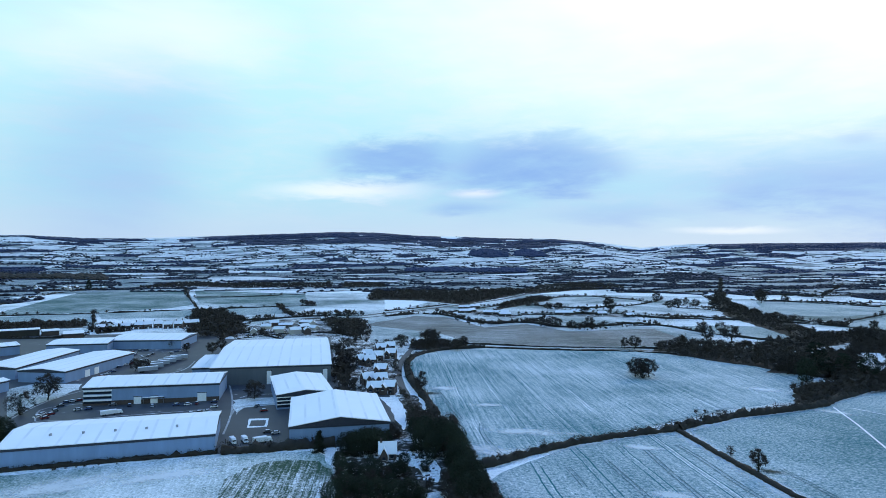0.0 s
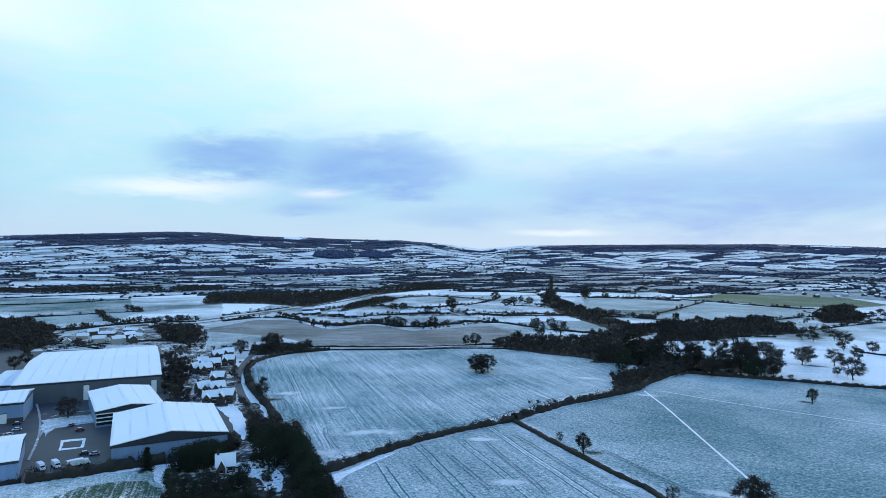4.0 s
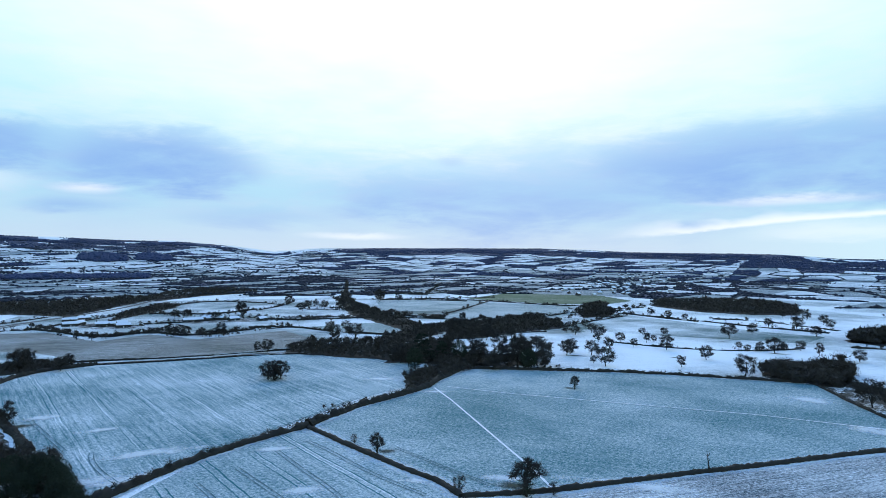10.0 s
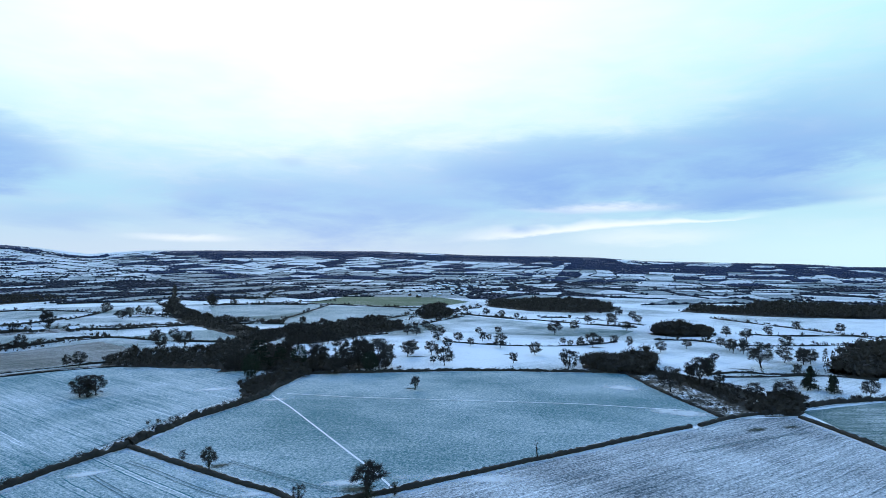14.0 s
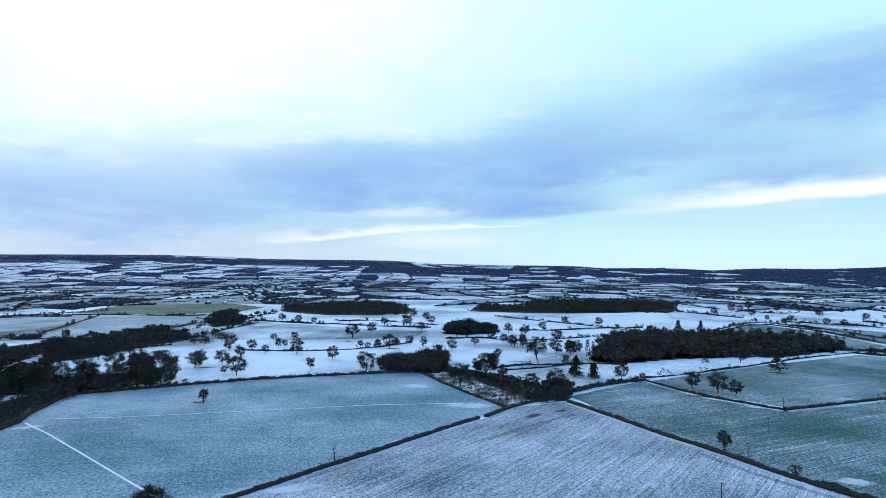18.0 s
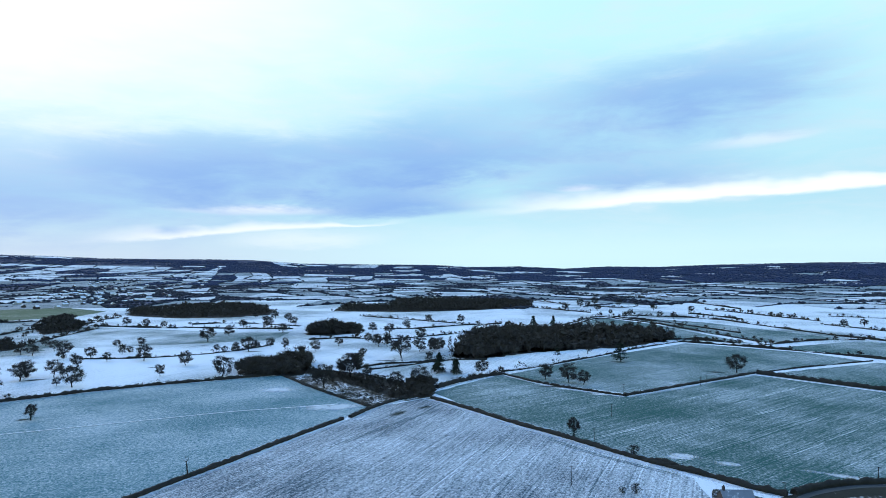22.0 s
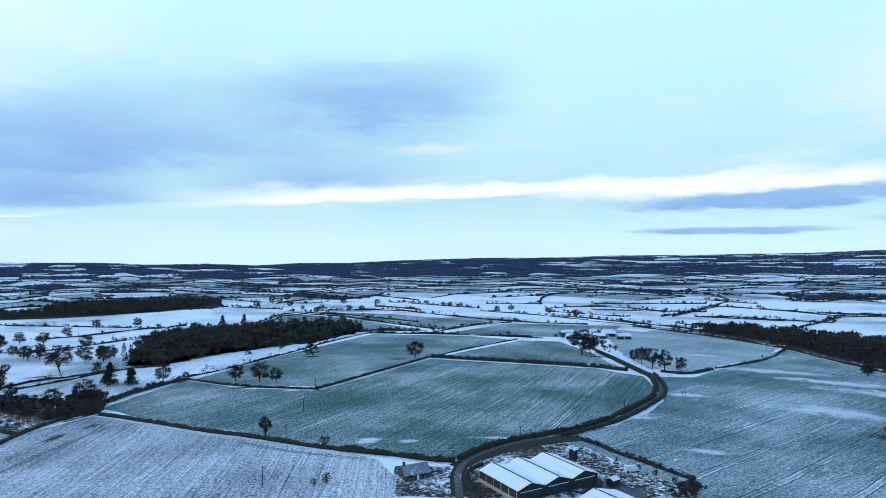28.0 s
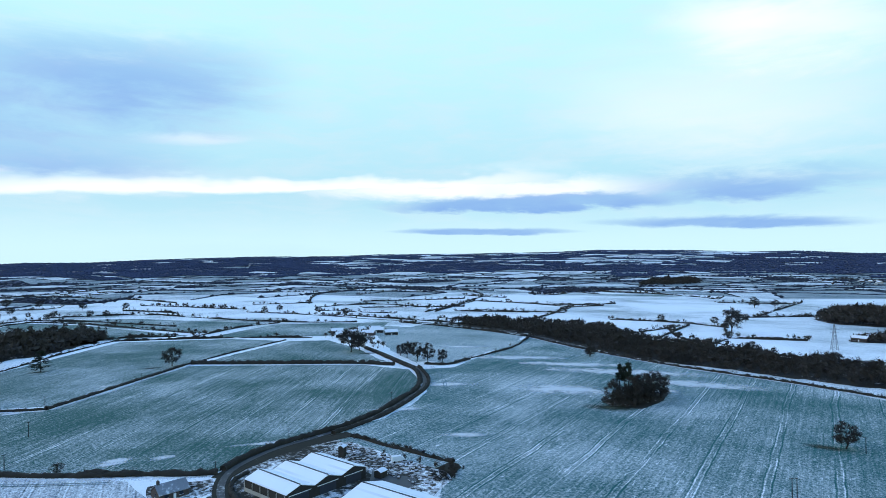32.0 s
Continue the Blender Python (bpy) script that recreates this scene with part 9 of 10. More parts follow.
tree_line([(1105.5, -487.7), (1309.6, -584.9), (1439.1, -689.4), (1481.5, -791.3)], 6.5, gap=9, models=LIGHT_MODELS, sparse=0.1)
tree_line([(1157.4, -396.1), (1117.0, -498.8)], 6.5, gap=8, models=LIGHT_MODELS, sparse=0.1)
tree_line([(998.7, -336.6), (912.3, -387.7), (802.6, -428.1)], 6, gap=7)
tree_line([(1270.6, -678.5), (1336.2, -804.4), (1417.2, -935.9), (1259.0, -984.1), (1078.8, -897.4)], 6.5, gap=9, models=LIGHT_MODELS, sparse=0.1)
tree_line([(1081.3, -589.3), (1004.3, -784.7)], 6.5, gap=8, models=LIGHT_MODELS, sparse=0.1)
tree_line([(954.0, -519.8), (852.3, -665.7)], 6.5, gap=7, models=LIGHT_MODELS, sparse=0.1)
tree_line([(811.1, -554.3), (876.2, -662.6), (1038.5, -863.9)], 6.5, gap=8, models=LIGHT_MODELS, sparse=0.1)
tree_line([(794.3, -600.5), (698.4, -672.0)], 6.5, gap=7, models=LIGHT_MODELS, sparse=0.1)
tree_line([(887.1, -795.0), (771.9, -795.7), (722.9, -796.0), (702.1, -853.2)], 6.5, gap=7, models=LIGHT_MODELS, sparse=0.1)
tree_line([(614.0, -590.6), (652.4, -672.3), (716.3, -788.8)], 6.5, gap=7, models=LIGHT_MODELS, sparse=0.1)
tree_line([(1095.6, -856.2), (1009.5, -852.6), (970.7, -870.1)], 7, gap=6)
tree_line([(1037.5, -999.1), (956.3, -986.3), (993.0, -1108.5), (912.0, -1098.0)], 6, gap=7)
tree_line([(981.4, -1178.0), (903.6, -1162.9), (856.4, -1181.7)], 7, gap=6)
tree_line([(1069.6, -1758.2), (943.8, -1724.7), (805.9, -1763.9), (692.4, -1829.3)], 5, gap=12)
tree_line([(836.1, -1971.1), (847.2, -2239.1), (694.7, -2100.0)], 8, gap=9)
tree_line([(447.0, -660.4), (380.6, -582.0), (344.8, -585.5), (312.9, -570.2), (279.7, -557.1)], 7, gap=6)
tree_line([(439.6, -584.9), (439.0, -626.3), (445.1, -680.9)], 5, gap=5)
tree_line([(442.4, -851.6), (417.7, -879.9), (395.0, -929.7)], 5, gap=8)
tree_line([(446.1, 217.6), (423.5, 187.8), (401.9, 161.0), (382.9, 137.5)], 4, gap=5, models=BUSH_MODELS)
tree_line([(314.9, 431.5), (328.0, 409.7), (344.6, 386.9)], 4, gap=6, models=BUSH_MODELS)
tree_line([(467.1, 212.1), (442.6, 185.0), (429.6, 161.4), (418.2, 140.5)], 5, gap=5, models=BUSH_MODELS)
tree_line([(-52.5, 488.3), (-44.5, 425.0), (-32.6, 366.6), (-22.6, 330.0)], 5, gap=3.5, models=NEAR_MODELS, jitter=1.2)
tree_line([(-67.8, 629.2), (-68.3, 584.0), (-92.9, 604.3), (-106.7, 603.5)], 6, gap=4, models=NEAR_MODELS)
tree_line([(-92.7, 498.7), (-79.2, 432.6), (-70.6, 382.0)], 5, gap=3.5, models=NEAR_MODELS)
tree_line([(-75.5, 463.8), (-65.5, 453.5), (-54.3, 465.0)], 4, gap=4, models=NEAR_MODELS)
tree_line([(-64.7, 397.9), (-57.4, 398.3), (-46.1, 402.1)], 4, gap=4, models=NEAR_MODELS)
tree_line([(-183.3, 240.0), (-165.1, 247.1), (-146.0, 254.6), (-125.8, 262.5), (-107.5, 269.3)], 2.0, gap=2.5, models=BUSH_MODELS, jitter=0.8)
tree_line([(281.4, 435.5), (299.8, 415.7), (317.5, 398.8), (339.1, 379.0)], 4.5, gap=4, models=NEAR_MODELS)
tree_line([(373.1, 602.2), (404.0, 601.1), (399.4, 539.1)], 8, gap=5, models=NEAR_MODELS)
tree_line([(630.1, -297.8), (610.5, -311.8), (568.2, -315.5), (520.6, -303.7)], 7, gap=5, models=NEAR_MODELS)
tree_line([(666.1, -318.5), (665.3, -354.7), (647.1, -374.1)], 7, gap=5)
tree_line([(472.4, 89.1), (489.0, 77.1), (513.4, 68.8)], 5, gap=4, models=NEAR_MODELS)
tree_line([(426.1, 155.0), (414.3, 139.1), (404.9, 121.5), (417.8, 104.0)], 5, gap=4, models=NEAR_MODELS)
tree_line([(-263.5, 769.2), (-235.6, 811.0), (-198.7, 850.8), (-151.8, 865.6)], 9, gap=4)
tree_line([(244.3, -145.6), (228.5, -149.1), (214.0, -152.4)], 4.5, gap=2.6, models=BUSH_MODELS, jitter=1.2)
tree_line([(53.4, 775.0), (77.7, 806.4), (92.4, 785.4)], 5, gap=3, models=BUSH_MODELS)
tree_line([(-11.6, 809.4), (17.9, 780.8), (32.2, 761.6), (53.0, 769.8)], 4, gap=4, models=BUSH_MODELS)
tree_line([(95.1, 738.6), (119.2, 734.7), (137.8, 712.4), (163.5, 724.4), (208.2, 752.5)], 4, gap=4, models=BUSH_MODELS)
tree_line([(105.5, 1023.5), (121.4, 1034.4), (160.5, 991.3), (205.9, 985.1), (269.0, 1038.6)], 6.5, gap=7, models=LIGHT_MODELS, sparse=0.1)
tree_line([(231.3, 892.7), (262.2, 839.4), (309.0, 837.8), (355.6, 828.5), (408.0, 826.5)], 6.5, gap=7, models=LIGHT_MODELS, sparse=0.1)
tree_line([(233.4, 900.6), (258.0, 877.0), (280.6, 872.8), (298.3, 853.2), (341.9, 836.6)], 6, gap=4, models=LIGHT_MODELS)
tree_line([(209.8, 758.2), (238.0, 761.6)], 6, gap=4)
tree_line([(843.6, 2042.5), (586.6, 1419.7), (482.5, 1152.8), (441.5, 1004.8), (428.5, 888.1), (436.6, 809.7), (466.7, 763.0)], 8, gap=4)
tree_line([(263.6, 1017.8), (331.7, 1094.9), (382.4, 1190.8)], 6.5, gap=8, models=LIGHT_MODELS, sparse=0.1)
tree_line([(341.1, 1061.8), (399.4, 1028.7), (410.7, 957.3)], 6.5, gap=7, models=LIGHT_MODELS, sparse=0.1)
tree_line([(631.0, 1370.6), (718.2, 1250.5)], 6.5, gap=9, models=LIGHT_MODELS, sparse=0.1)
tree_line([(541.3, 1175.5), (645.1, 1099.8), (688.6, 1039.2)], 6.5, gap=8, models=LIGHT_MODELS, sparse=0.1)
tree_line([(751.1, 1307.8), (1009.3, 1679.1)], 7, gap=4)
tree_line([(449.5, 910.7), (444.8, 825.0), (465.3, 792.8), (468.1, 734.7)], 7, gap=4.5)
tree_line([(755.4, 812.6), (758.0, 732.9), (830.7, 742.4)], 6, gap=5)
tree_line([(565.9, 704.5), (623.2, 720.6), (716.4, 756.9), (750.1, 725.3)], 6.5, gap=7, models=LIGHT_MODELS, sparse=0.1)
tree_line([(494.9, 651.7), (540.7, 648.5), (575.5, 653.4), (674.1, 712.2)], 5, gap=4, models=BUSH_MODELS)
tree_line([(766.7, 715.7), (761.1, 640.0), (763.7, 559.6)], 6.5, gap=7, models=LIGHT_MODELS, sparse=0.1)
tree_line([(406.5, 612.8), (436.0, 607.9), (458.4, 581.2), (494.9, 572.2)], 7, gap=4)
tree_line([(680.1, 320.0), (708.8, 287.3), (697.7, 232.7), (742.9, 190.3), (784.7, 157.9)], 4.5, gap=5)
tree_line([(815.1, 572.7), (849.1, 537.8), (845.0, 468.9), (824.3, 403.5)], 5, gap=6)
tree_line([(1005.6, 376.4), (959.0, 281.7), (917.8, 198.3), (878.1, 140.0)], 5, gap=6)
pole(376.6, -14.2, 7.7, 87)
pole(324.5, -3.5, 6.7, 89)
pole(443.5, -24.9, 6.9, 86)
pole(485.1, -81.2, 6.4, 80)
pole(257.6, 6.4, 7.8, 91)
pole(265.6, -74.8, 4.8, 74)
pole(289.2, -116.5, 6.2, 68)
pole(329.8, -199.4, 5.4, 58)
pole(496.8, -87.3, 5.9, 80)
pole(108.6, -236.2, 7.4, 24)
pole(107.5, -237.6, 7.4, 24)
pole(112.3, -313.4, 7.5, 19)
pylon(247.1, -622.6, 24.3, 40)
tree(384.2, 493.4, 9.9, "oak0", 1.15)
tree(399.0, 473.4, 13.0, "oak1", 1.15)
tree(394.7, 452.7, 9.8, "oak2", 1.15)
tree(408.0, 436.1, 13.9, "oak3", 1.15)
tree(415.7, 417.8, 13.9, "oak0", 1.15)
tree(501.1, 492.2, 16.6, "oak1", 1.15)
tree(503.6, 464.1, 11.7, "oak2", 1.15)
tree(502.5, 403.9, 15.8, "oak3", 1.15)
tree(635.7, 425.9, 18.4, "oak0", 1.15)
tree(446.1, 285.2, 17.0, "oak1", 1.15)
tree(574.7, 337.9, 16.8, "oak2", 1.15)
tree(486.3, 348.2, 13.2, "oak3", 1.15)
tree(570.5, 173.2, 22.1, "oak0", 1.15)
tree(614.1, 166.7, 15.5, "oak1", 1.15)
tree(486.6, 30.8, 13.0, "oak2", 1.15)
tree(478.1, 13.4, 15.0, "oak3", 1.15)
tree(507.0, 535.6, 12.3, "oak0", 1.15, label="small round-headed bare tree in snowy parkland")
tree(569.9, 584.0, 11.6, "oak1", 1.15, label="small round-headed bare tree in snowy parkland")
tree(460.2, 437.9, 10.8, "oak2", 1.15, label="small round-headed bare tree in snowy parkland")
tree(490.1, 433.6, 9.0, "oak3", 1.15, label="small round-headed bare tree in snowy parkland")
tree(576.2, 497.4, 8.6, "oak0", 1.15, label="small round-headed bare tree in snowy parkland")
tree(541.8, 452.2, 7.4, "oak1", 1.15, label="small round-headed bare tree in snowy parkland")
tree(594.6, 481.3, 10.0, "oak2", 1.15, label="small round-headed bare tree in snowy parkland")
tree(384.8, 384.3, 6.8, "oak3", 1.15, label="small round-headed bare tree in snowy parkland")
tree(779.5, 656.5, 13.3, "oak0", 1.15, label="small round-headed bare tree in snowy parkland")
tree(774.5, 619.7, 12.2, "oak1", 1.15, label="small round-headed bare tree in snowy parkland")
tree(769.1, 585.9, 10.2, "oak2", 1.15, label="small round-headed bare tree in snowy parkland")
tree(697.6, 437.6, 14.1, "oak3", 1.15, label="small round-headed bare tree in snowy parkland")
tree(788.4, 472.3, 12.4, "oak0", 1.15, label="small round-headed bare tree in snowy parkland")
tree(574.1, 374.4, 7.4, "oak1", 1.15, label="small round-headed bare tree in snowy parkland")
tree(565.7, 359.6, 7.2, "oak2", 1.15, label="small round-headed bare tree in snowy parkland")
tree(581.5, 356.8, 9.2, "oak3", 1.15, label="small round-headed bare tree in snowy parkland")
tree(602.0, 343.9, 7.5, "oak0", 1.15, label="small round-headed bare tree in snowy parkland")
tree(615.9, 335.9, 10.2, "oak1", 1.15, label="small round-headed bare tree in snowy parkland")
tree(793.8, 437.6, 18.9, "oak2", 1.15, label="small round-headed bare tree in snowy parkland")
tree(942.1, 541.8, 9.8, "oak3", 1.15, label="small round-headed bare tree in snowy parkland")
tree(934.2, 500.8, 13.5, "oak0", 1.15, label="small round-headed bare tree in snowy parkland")
tree(885.6, 452.3, 14.5, "oak1", 1.15, label="small round-headed bare tree in snowy parkland")
tree(573.5, 213.5, 8.3, "oak2", 1.15, label="small round-headed bare tree in snowy parkland")
tree(472.2, 2.1, 11.1, "oak3", 1.15, label="small round-headed bare tree in snowy parkland")
tree(631.9, -1.4, 13.2, "oak0", 1.15, label="small round-headed bare tree in snowy parkland")
tree(327.8, 411.8, 27.2, "tall0", 1.00)
tree(333.6, 386.8, 12.4, "tall1", 1.00)
tree(493.2, 193.9, 15.9, "tall2", 1.00)
tree(477.3, 196.3, 13.1, "tall3", 1.00)
tree(509.2, 193.3, 14.8, "tall0", 1.00)
tree(638.7, 219.4, 15.3, "tall1", 1.00)
tree(642.2, 210.9, 14.1, "tall2", 1.00)
tree(639.8, 159.0, 14.2, "tall3", 1.00)
tree(548.1, 139.9, 10.7, "tall0", 1.00)
tree(461.4, 168.0, 12.5, "tall1", 1.00)
tree(600.9, 310.2, 12.9, "tall2", 1.00)
tree(434.7, 334.4, 11.5, "tall3", 1.00)
tree(528.1, 449.8, 12.0, "tall0", 1.00)
tree(495.7, 118.1, 18.3, "spruce", 1.00)
tree(493.8, 103.0, 13.9, "spruce", 1.00)
tree(612.5, 27.7, 8.4, "cedar", 1.00)
tree(589.7, -30.3, 17.9, "cedar", 1.00)
tree(621.9, 148.1, 14.3, "oak1", 1.15)
tree(549.0, -119.9, 16.4, "oak2", 1.15)
tree(329.2, 6.6, 10.8, "ivied", 1.00)
tree(304.7, -21.4, 5.2, "shrub", 1.00)
tree(148.4, 182.5, 15.7, "ivied", 1.25)
tree(120.4, 254.2, 11.0, "ivied", 1.00)
tree(296.4, 313.7, 10.2, "ivied", 1.00)
tree(232.1, 164.4, 9.8, "dead", 1.00)
tree(129.1, 199.3, 7.0, "shrub", 0.70)
tree(158.2, 178.5, 5.4, "shrub", 0.70)
tree(118.7, 276.2, 4.9, "shrub", 0.70)
tree(-26.2, 396.6, 13.4, "tall1", 1.00)
tree(151.2, 579.6, 11.0, "tall2", 1.00)
tree(124.7, 447.1, 14.2, "oak3", 1.15)
tree(134.1, 447.6, 13.4, "oak0", 1.15)
tree(131.9, 455.5, 13.2, "oak1", 1.15)
tree(-26.3, 604.5, 12.7, "oak2", 1.15)
tree(1.4, 581.1, 10.6, "oak3", 1.15)
tree(520.4, -271.4, 23.5, "oak0", 1.15)
tree(524.0, -282.0, 17.9, "oak1", 1.15)
tree(473.0, -295.9, 12.6, "tall3", 1.00)
tree(458.7, -293.9, 15.6, "tall0", 1.00)
tree(439.7, -292.0, 17.3, "tall1", 1.00)
tree(428.2, -295.0, 17.4, "tall2", 1.00)
tree(420.2, -304.1, 13.7, "tall3", 1.00)
tree(363.4, -422.7, 9.6, "oak2", 1.15)
tree(120.5, -314.5, 12.6, "oak3", 1.15)
tree(250.3, -319.3, 22.1, "pine", 0.85)
tree(244.9, -321.2, 23.7, "pine", 0.85)
tree(250.6, -324.1, 19.7, "pine", 0.85)
tree(-63.5, 274.3, 10.1, "cypress", 1.50)
tree(-247.2, 361.7, 16.2, "oak0", 1.15)
tree(-125.1, 369.1, 11.9, "oak1", 1.15)
tree(-264.1, 555.7, 8.8, "oak2", 1.15)
tree(-239.5, 327.8, 13.8, "shrub", 1.00)
tree(369.6, -668.0, 30.4, "tall0", 1.00)
tree(516.3, -1003.3, 18.4, "oak3", 1.15, label="small round-headed bare tree in snowy parkland")
tree(494.6, -1027.4, 13.8, "oak0", 1.15, label="small round-headed bare tree in snowy parkland")
tree(422.9, -785.3, 11.0, "oak1", 1.15, label="small round-headed bare tree in snowy parkland")
tree(267.7, 697.1, 13.5, "oak2", 1.15)
tree(284.7, 689.0, 13.5, "oak3", 1.15)
tree(-824.2, 1338.2, 25.0, "spruce", 1.00)
tree(-56.1, 591.8, 9.8, "shrub", 1.00)
tree(-26.4, 332.0, 8.5, "shrub", 1.00)
tree(539.0, 1135.2, 25.2, "tall1", 1.00)
tree(376.6, 1051.6, 15.1, "tall2", 1.00)
tree(233.6, 1015.4, 12.8, "tall3", 1.00)
tree(330.8, 1007.4, 11.4, "tall0", 1.00)
tree(225.8, 944.3, 9.4, "tall1", 1.00)
tree(1204.3, 39.1, 14.4, "oak0", 1.15, label="small round-headed bare tree in snowy parkland")
tree(1321.8, 11.5, 16.7, "oak1", 1.15, label="small round-headed bare tree in snowy parkland")
tree(1385.3, -18.1, 18.6, "oak2", 1.15, label="small round-headed bare tree in snowy parkland")
tree(1136.2, -42.3, 8.5, "oak3", 1.15, label="small round-headed bare tree in snowy parkland")
tree(1104.5, -74.0, 11.7, "oak0", 1.15, label="small round-headed bare tree in snowy parkland")
tree(1071.6, -118.1, 12.0, "oak1", 1.15, label="small round-headed bare tree in snowy parkland")
tree(1208.5, -187.8, 12.4, "oak2", 1.15, label="small round-headed bare tree in snowy parkland")
tree(959.6, -347.9, 12.1, "oak3", 1.15, label="small round-headed bare tree in snowy parkland")
tree(981.9, -381.3, 11.5, "oak0", 1.15, label="small round-headed bare tree in snowy parkland")
tree(912.1, -416.9, 10.8, "oak1", 1.15, label="small round-headed bare tree in snowy parkland")
tree(854.0, -436.7, 12.0, "oak2", 1.15, label="small round-headed bare tree in snowy parkland")
tree(1066.0, -62.2, 10.5, "oak3", 1.15, label="small round-headed bare tree in snowy parkland")
tree(1061.2, -138.1, 11.6, "oak0", 1.15, label="small round-headed bare tree in snowy parkland")
tree(488.5, -709.4, 10.4, "oak1", 1.15, label="small round-headed bare tree in snowy parkland")
tree(426.4, -731.1, 10.6, "oak2", 1.15, label="small round-headed bare tree in snowy parkland")
tree(418.3, -790.7, 11.0, "oak3", 1.15, label="small round-headed bare tree in snowy parkland")
tree(333.6, 534.5, 14.3, "oak0", 1.15)
tree(349.9, 517.8, 12.5, "oak1", 1.15)
tree(319.3, 429.3, 16.9, "oak2", 1.15)
tree(338.6, 404.4, 23.6, "oak3", 1.15)
tree(417.7, 541.4, 12.3, "oak0", 1.15)
tree(393.1, 426.4, 15.4, "oak1", 1.15)
tree(382.2, 368.2, 17.5, "oak2", 1.15)
tree(509.1, 552.3, 13.3, "oak3", 1.15)
tree(536.6, 539.2, 12.0, "oak0", 1.15)
tree(258.4, 459.3, 26.4, "cedar", 1.00)
tree(273.6, 451.9, 19.3, "cedar", 1.00)
tree(377.1, 592.5, 21.0, "oak1", 1.15)
tree(385.2, 573.1, 18.3, "oak2", 1.15)
tree(388.8, 547.3, 17.6, "oak3", 1.15)
tree(361.6, 488.0, 17.1, "oak0", 1.15)
tree(312.8, 410.0, 17.0, "oak1", 1.15)
tree(300.7, 428.7, 14.9, "oak2", 1.15)
tree(354.9, 436.4, 12.6, "tall2", 1.00)
tree(334.2, 402.0, 12.6, "tall3", 1.00)
tree(283.4, 421.1, 15.4, "tall0", 1.00)
tree(292.3, 399.7, 13.1, "tall1", 1.00)
tree(348.8, 540.4, 16.9, "tall2", 1.00)
tree(554.6, 620.7, 13.7, "tall3", 1.00)
tree(461.6, 706.3, 15.9, "tall0", 1.00)
tree(-56.4, 571.8, 12.2, "shrub", 1.00)
tree(159.4, 575.3, 13.0, "oak3", 1.15)
tree(-30.6, 601.9, 14.5, "oak0", 1.15)
tree(231.3, -312.3, 18.6, "tall1", 1.00)
tree(229.7, -321.2, 19.5, "tall2", 1.00)
tree(231.7, -335.5, 18.6, "tall3", 1.00)
tree(238.0, -297.1, 16.7, "tall0", 1.00)
tree(238.1, -327.3, 16.5, "tall1", 1.00)
tree(230.8, -306.2, 17.7, "tall2", 1.00)
tree(100.1, 735.6, 9.7, "oak1", 1.15)
tree(113.4, 732.8, 12.2, "oak2", 1.15)
tree(127.7, 718.6, 10.9, "oak3", 1.15)
tree(141.3, 715.7, 10.4, "oak0", 1.15)
tree(149.9, 715.8, 7.4, "oak1", 1.15)
tree(224.5, 943.9, 18.2, "oak2", 1.15)
tree(140.7, 983.3, 8.9, "oak3", 1.15)
tree(157.0, 993.3, 8.3, "oak0", 1.15)
tree(180.3, 896.6, 10.7, "oak1", 1.15)
tree(354.2, 1027.7, 15.3, "oak2", 1.15)
tree(374.7, 1003.1, 15.2, "oak3", 1.15)
tree(403.2, 999.7, 15.4, "oak0", 1.15)
tree(351.8, 1127.5, 17.5, "oak1", 1.15)
tree(529.1, 1109.7, 24.4, "oak2", 1.15)
tree(304.6, 441.2, 19.5, "oak3", 1.15)
tree(361.5, 449.7, 15.7, "oak0", 1.15)
tree(128.4, 443.3, 8.0, "shrub", 1.80)
tree(-3.7, 559.5, 11.2, "oak1", 1.15)
tree(-31.2, 573.1, 17.9, "oak2", 1.15)
tree(-50.8, 270.2, 10.4, "holm", 1.00)
tree(-45.6, 269.0, 11.9, "holm", 1.00)
tree(-40.9, 270.7, 11.9, "holm", 1.00)
tree(-37.6, 275.4, 10.1, "holm", 1.00)
tree(-49.9, 278.8, 7.7, "holm", 1.00)
tree(-44.4, 278.2, 10.0, "holm", 1.00)
tree(-40.2, 283.3, 8.8, "holm", 1.00)
tree(-35.0, 283.5, 7.8, "holm", 1.00)
tree(-22.2, 297.0, 10.1, "holm", 1.00)
tree(-17.1, 288.5, 12.9, "holm", 1.00)
tree(-12.2, 284.5, 13.0, "holm", 1.00)
tree(-7.4, 280.7, 13.6, "holm", 1.00)
tree(-18.1, 276.3, 11.4, "holm", 1.00)
tree(-4.2, 273.0, 14.2, "holm", 1.00)
tree(-1.1, 265.8, 12.9, "holm", 1.00)
tree(-12.7, 268.9, 11.1, "holm", 1.00)
tree(0.8, 252.3, 12.7, "holm", 1.00)
tree(-2.6, 250.2, 12.1, "holm", 1.00)
tree(2.5, 239.5, 12.2, "holm", 1.00)
tree(5.4, 230.7, 12.0, "holm", 1.00)
tree(-0.3, 233.7, 11.9, "holm", 1.00)
tree(6.8, 220.4, 11.5, "holm", 1.00)
tree(1.9, 218.8, 11.4, "holm", 1.00)
tree(-50.2, 252.0, 7.4, "holm", 1.00)
tree(-45.7, 241.0, 8.4, "holm", 1.00)
tree(-42.2, 243.5, 6.9, "holm", 1.00)
tree(-37.8, 240.1, 6.6, "holm", 1.15)
tree(-33.6, 236.8, 7.4, "holm", 1.15)
tree(-26.8, 231.5, 6.4, "holm", 1.15)
tree(-42.5, 224.4, 9.1, "holm", 1.15)
tree(-36.0, 222.1, 8.8, "holm", 1.15)
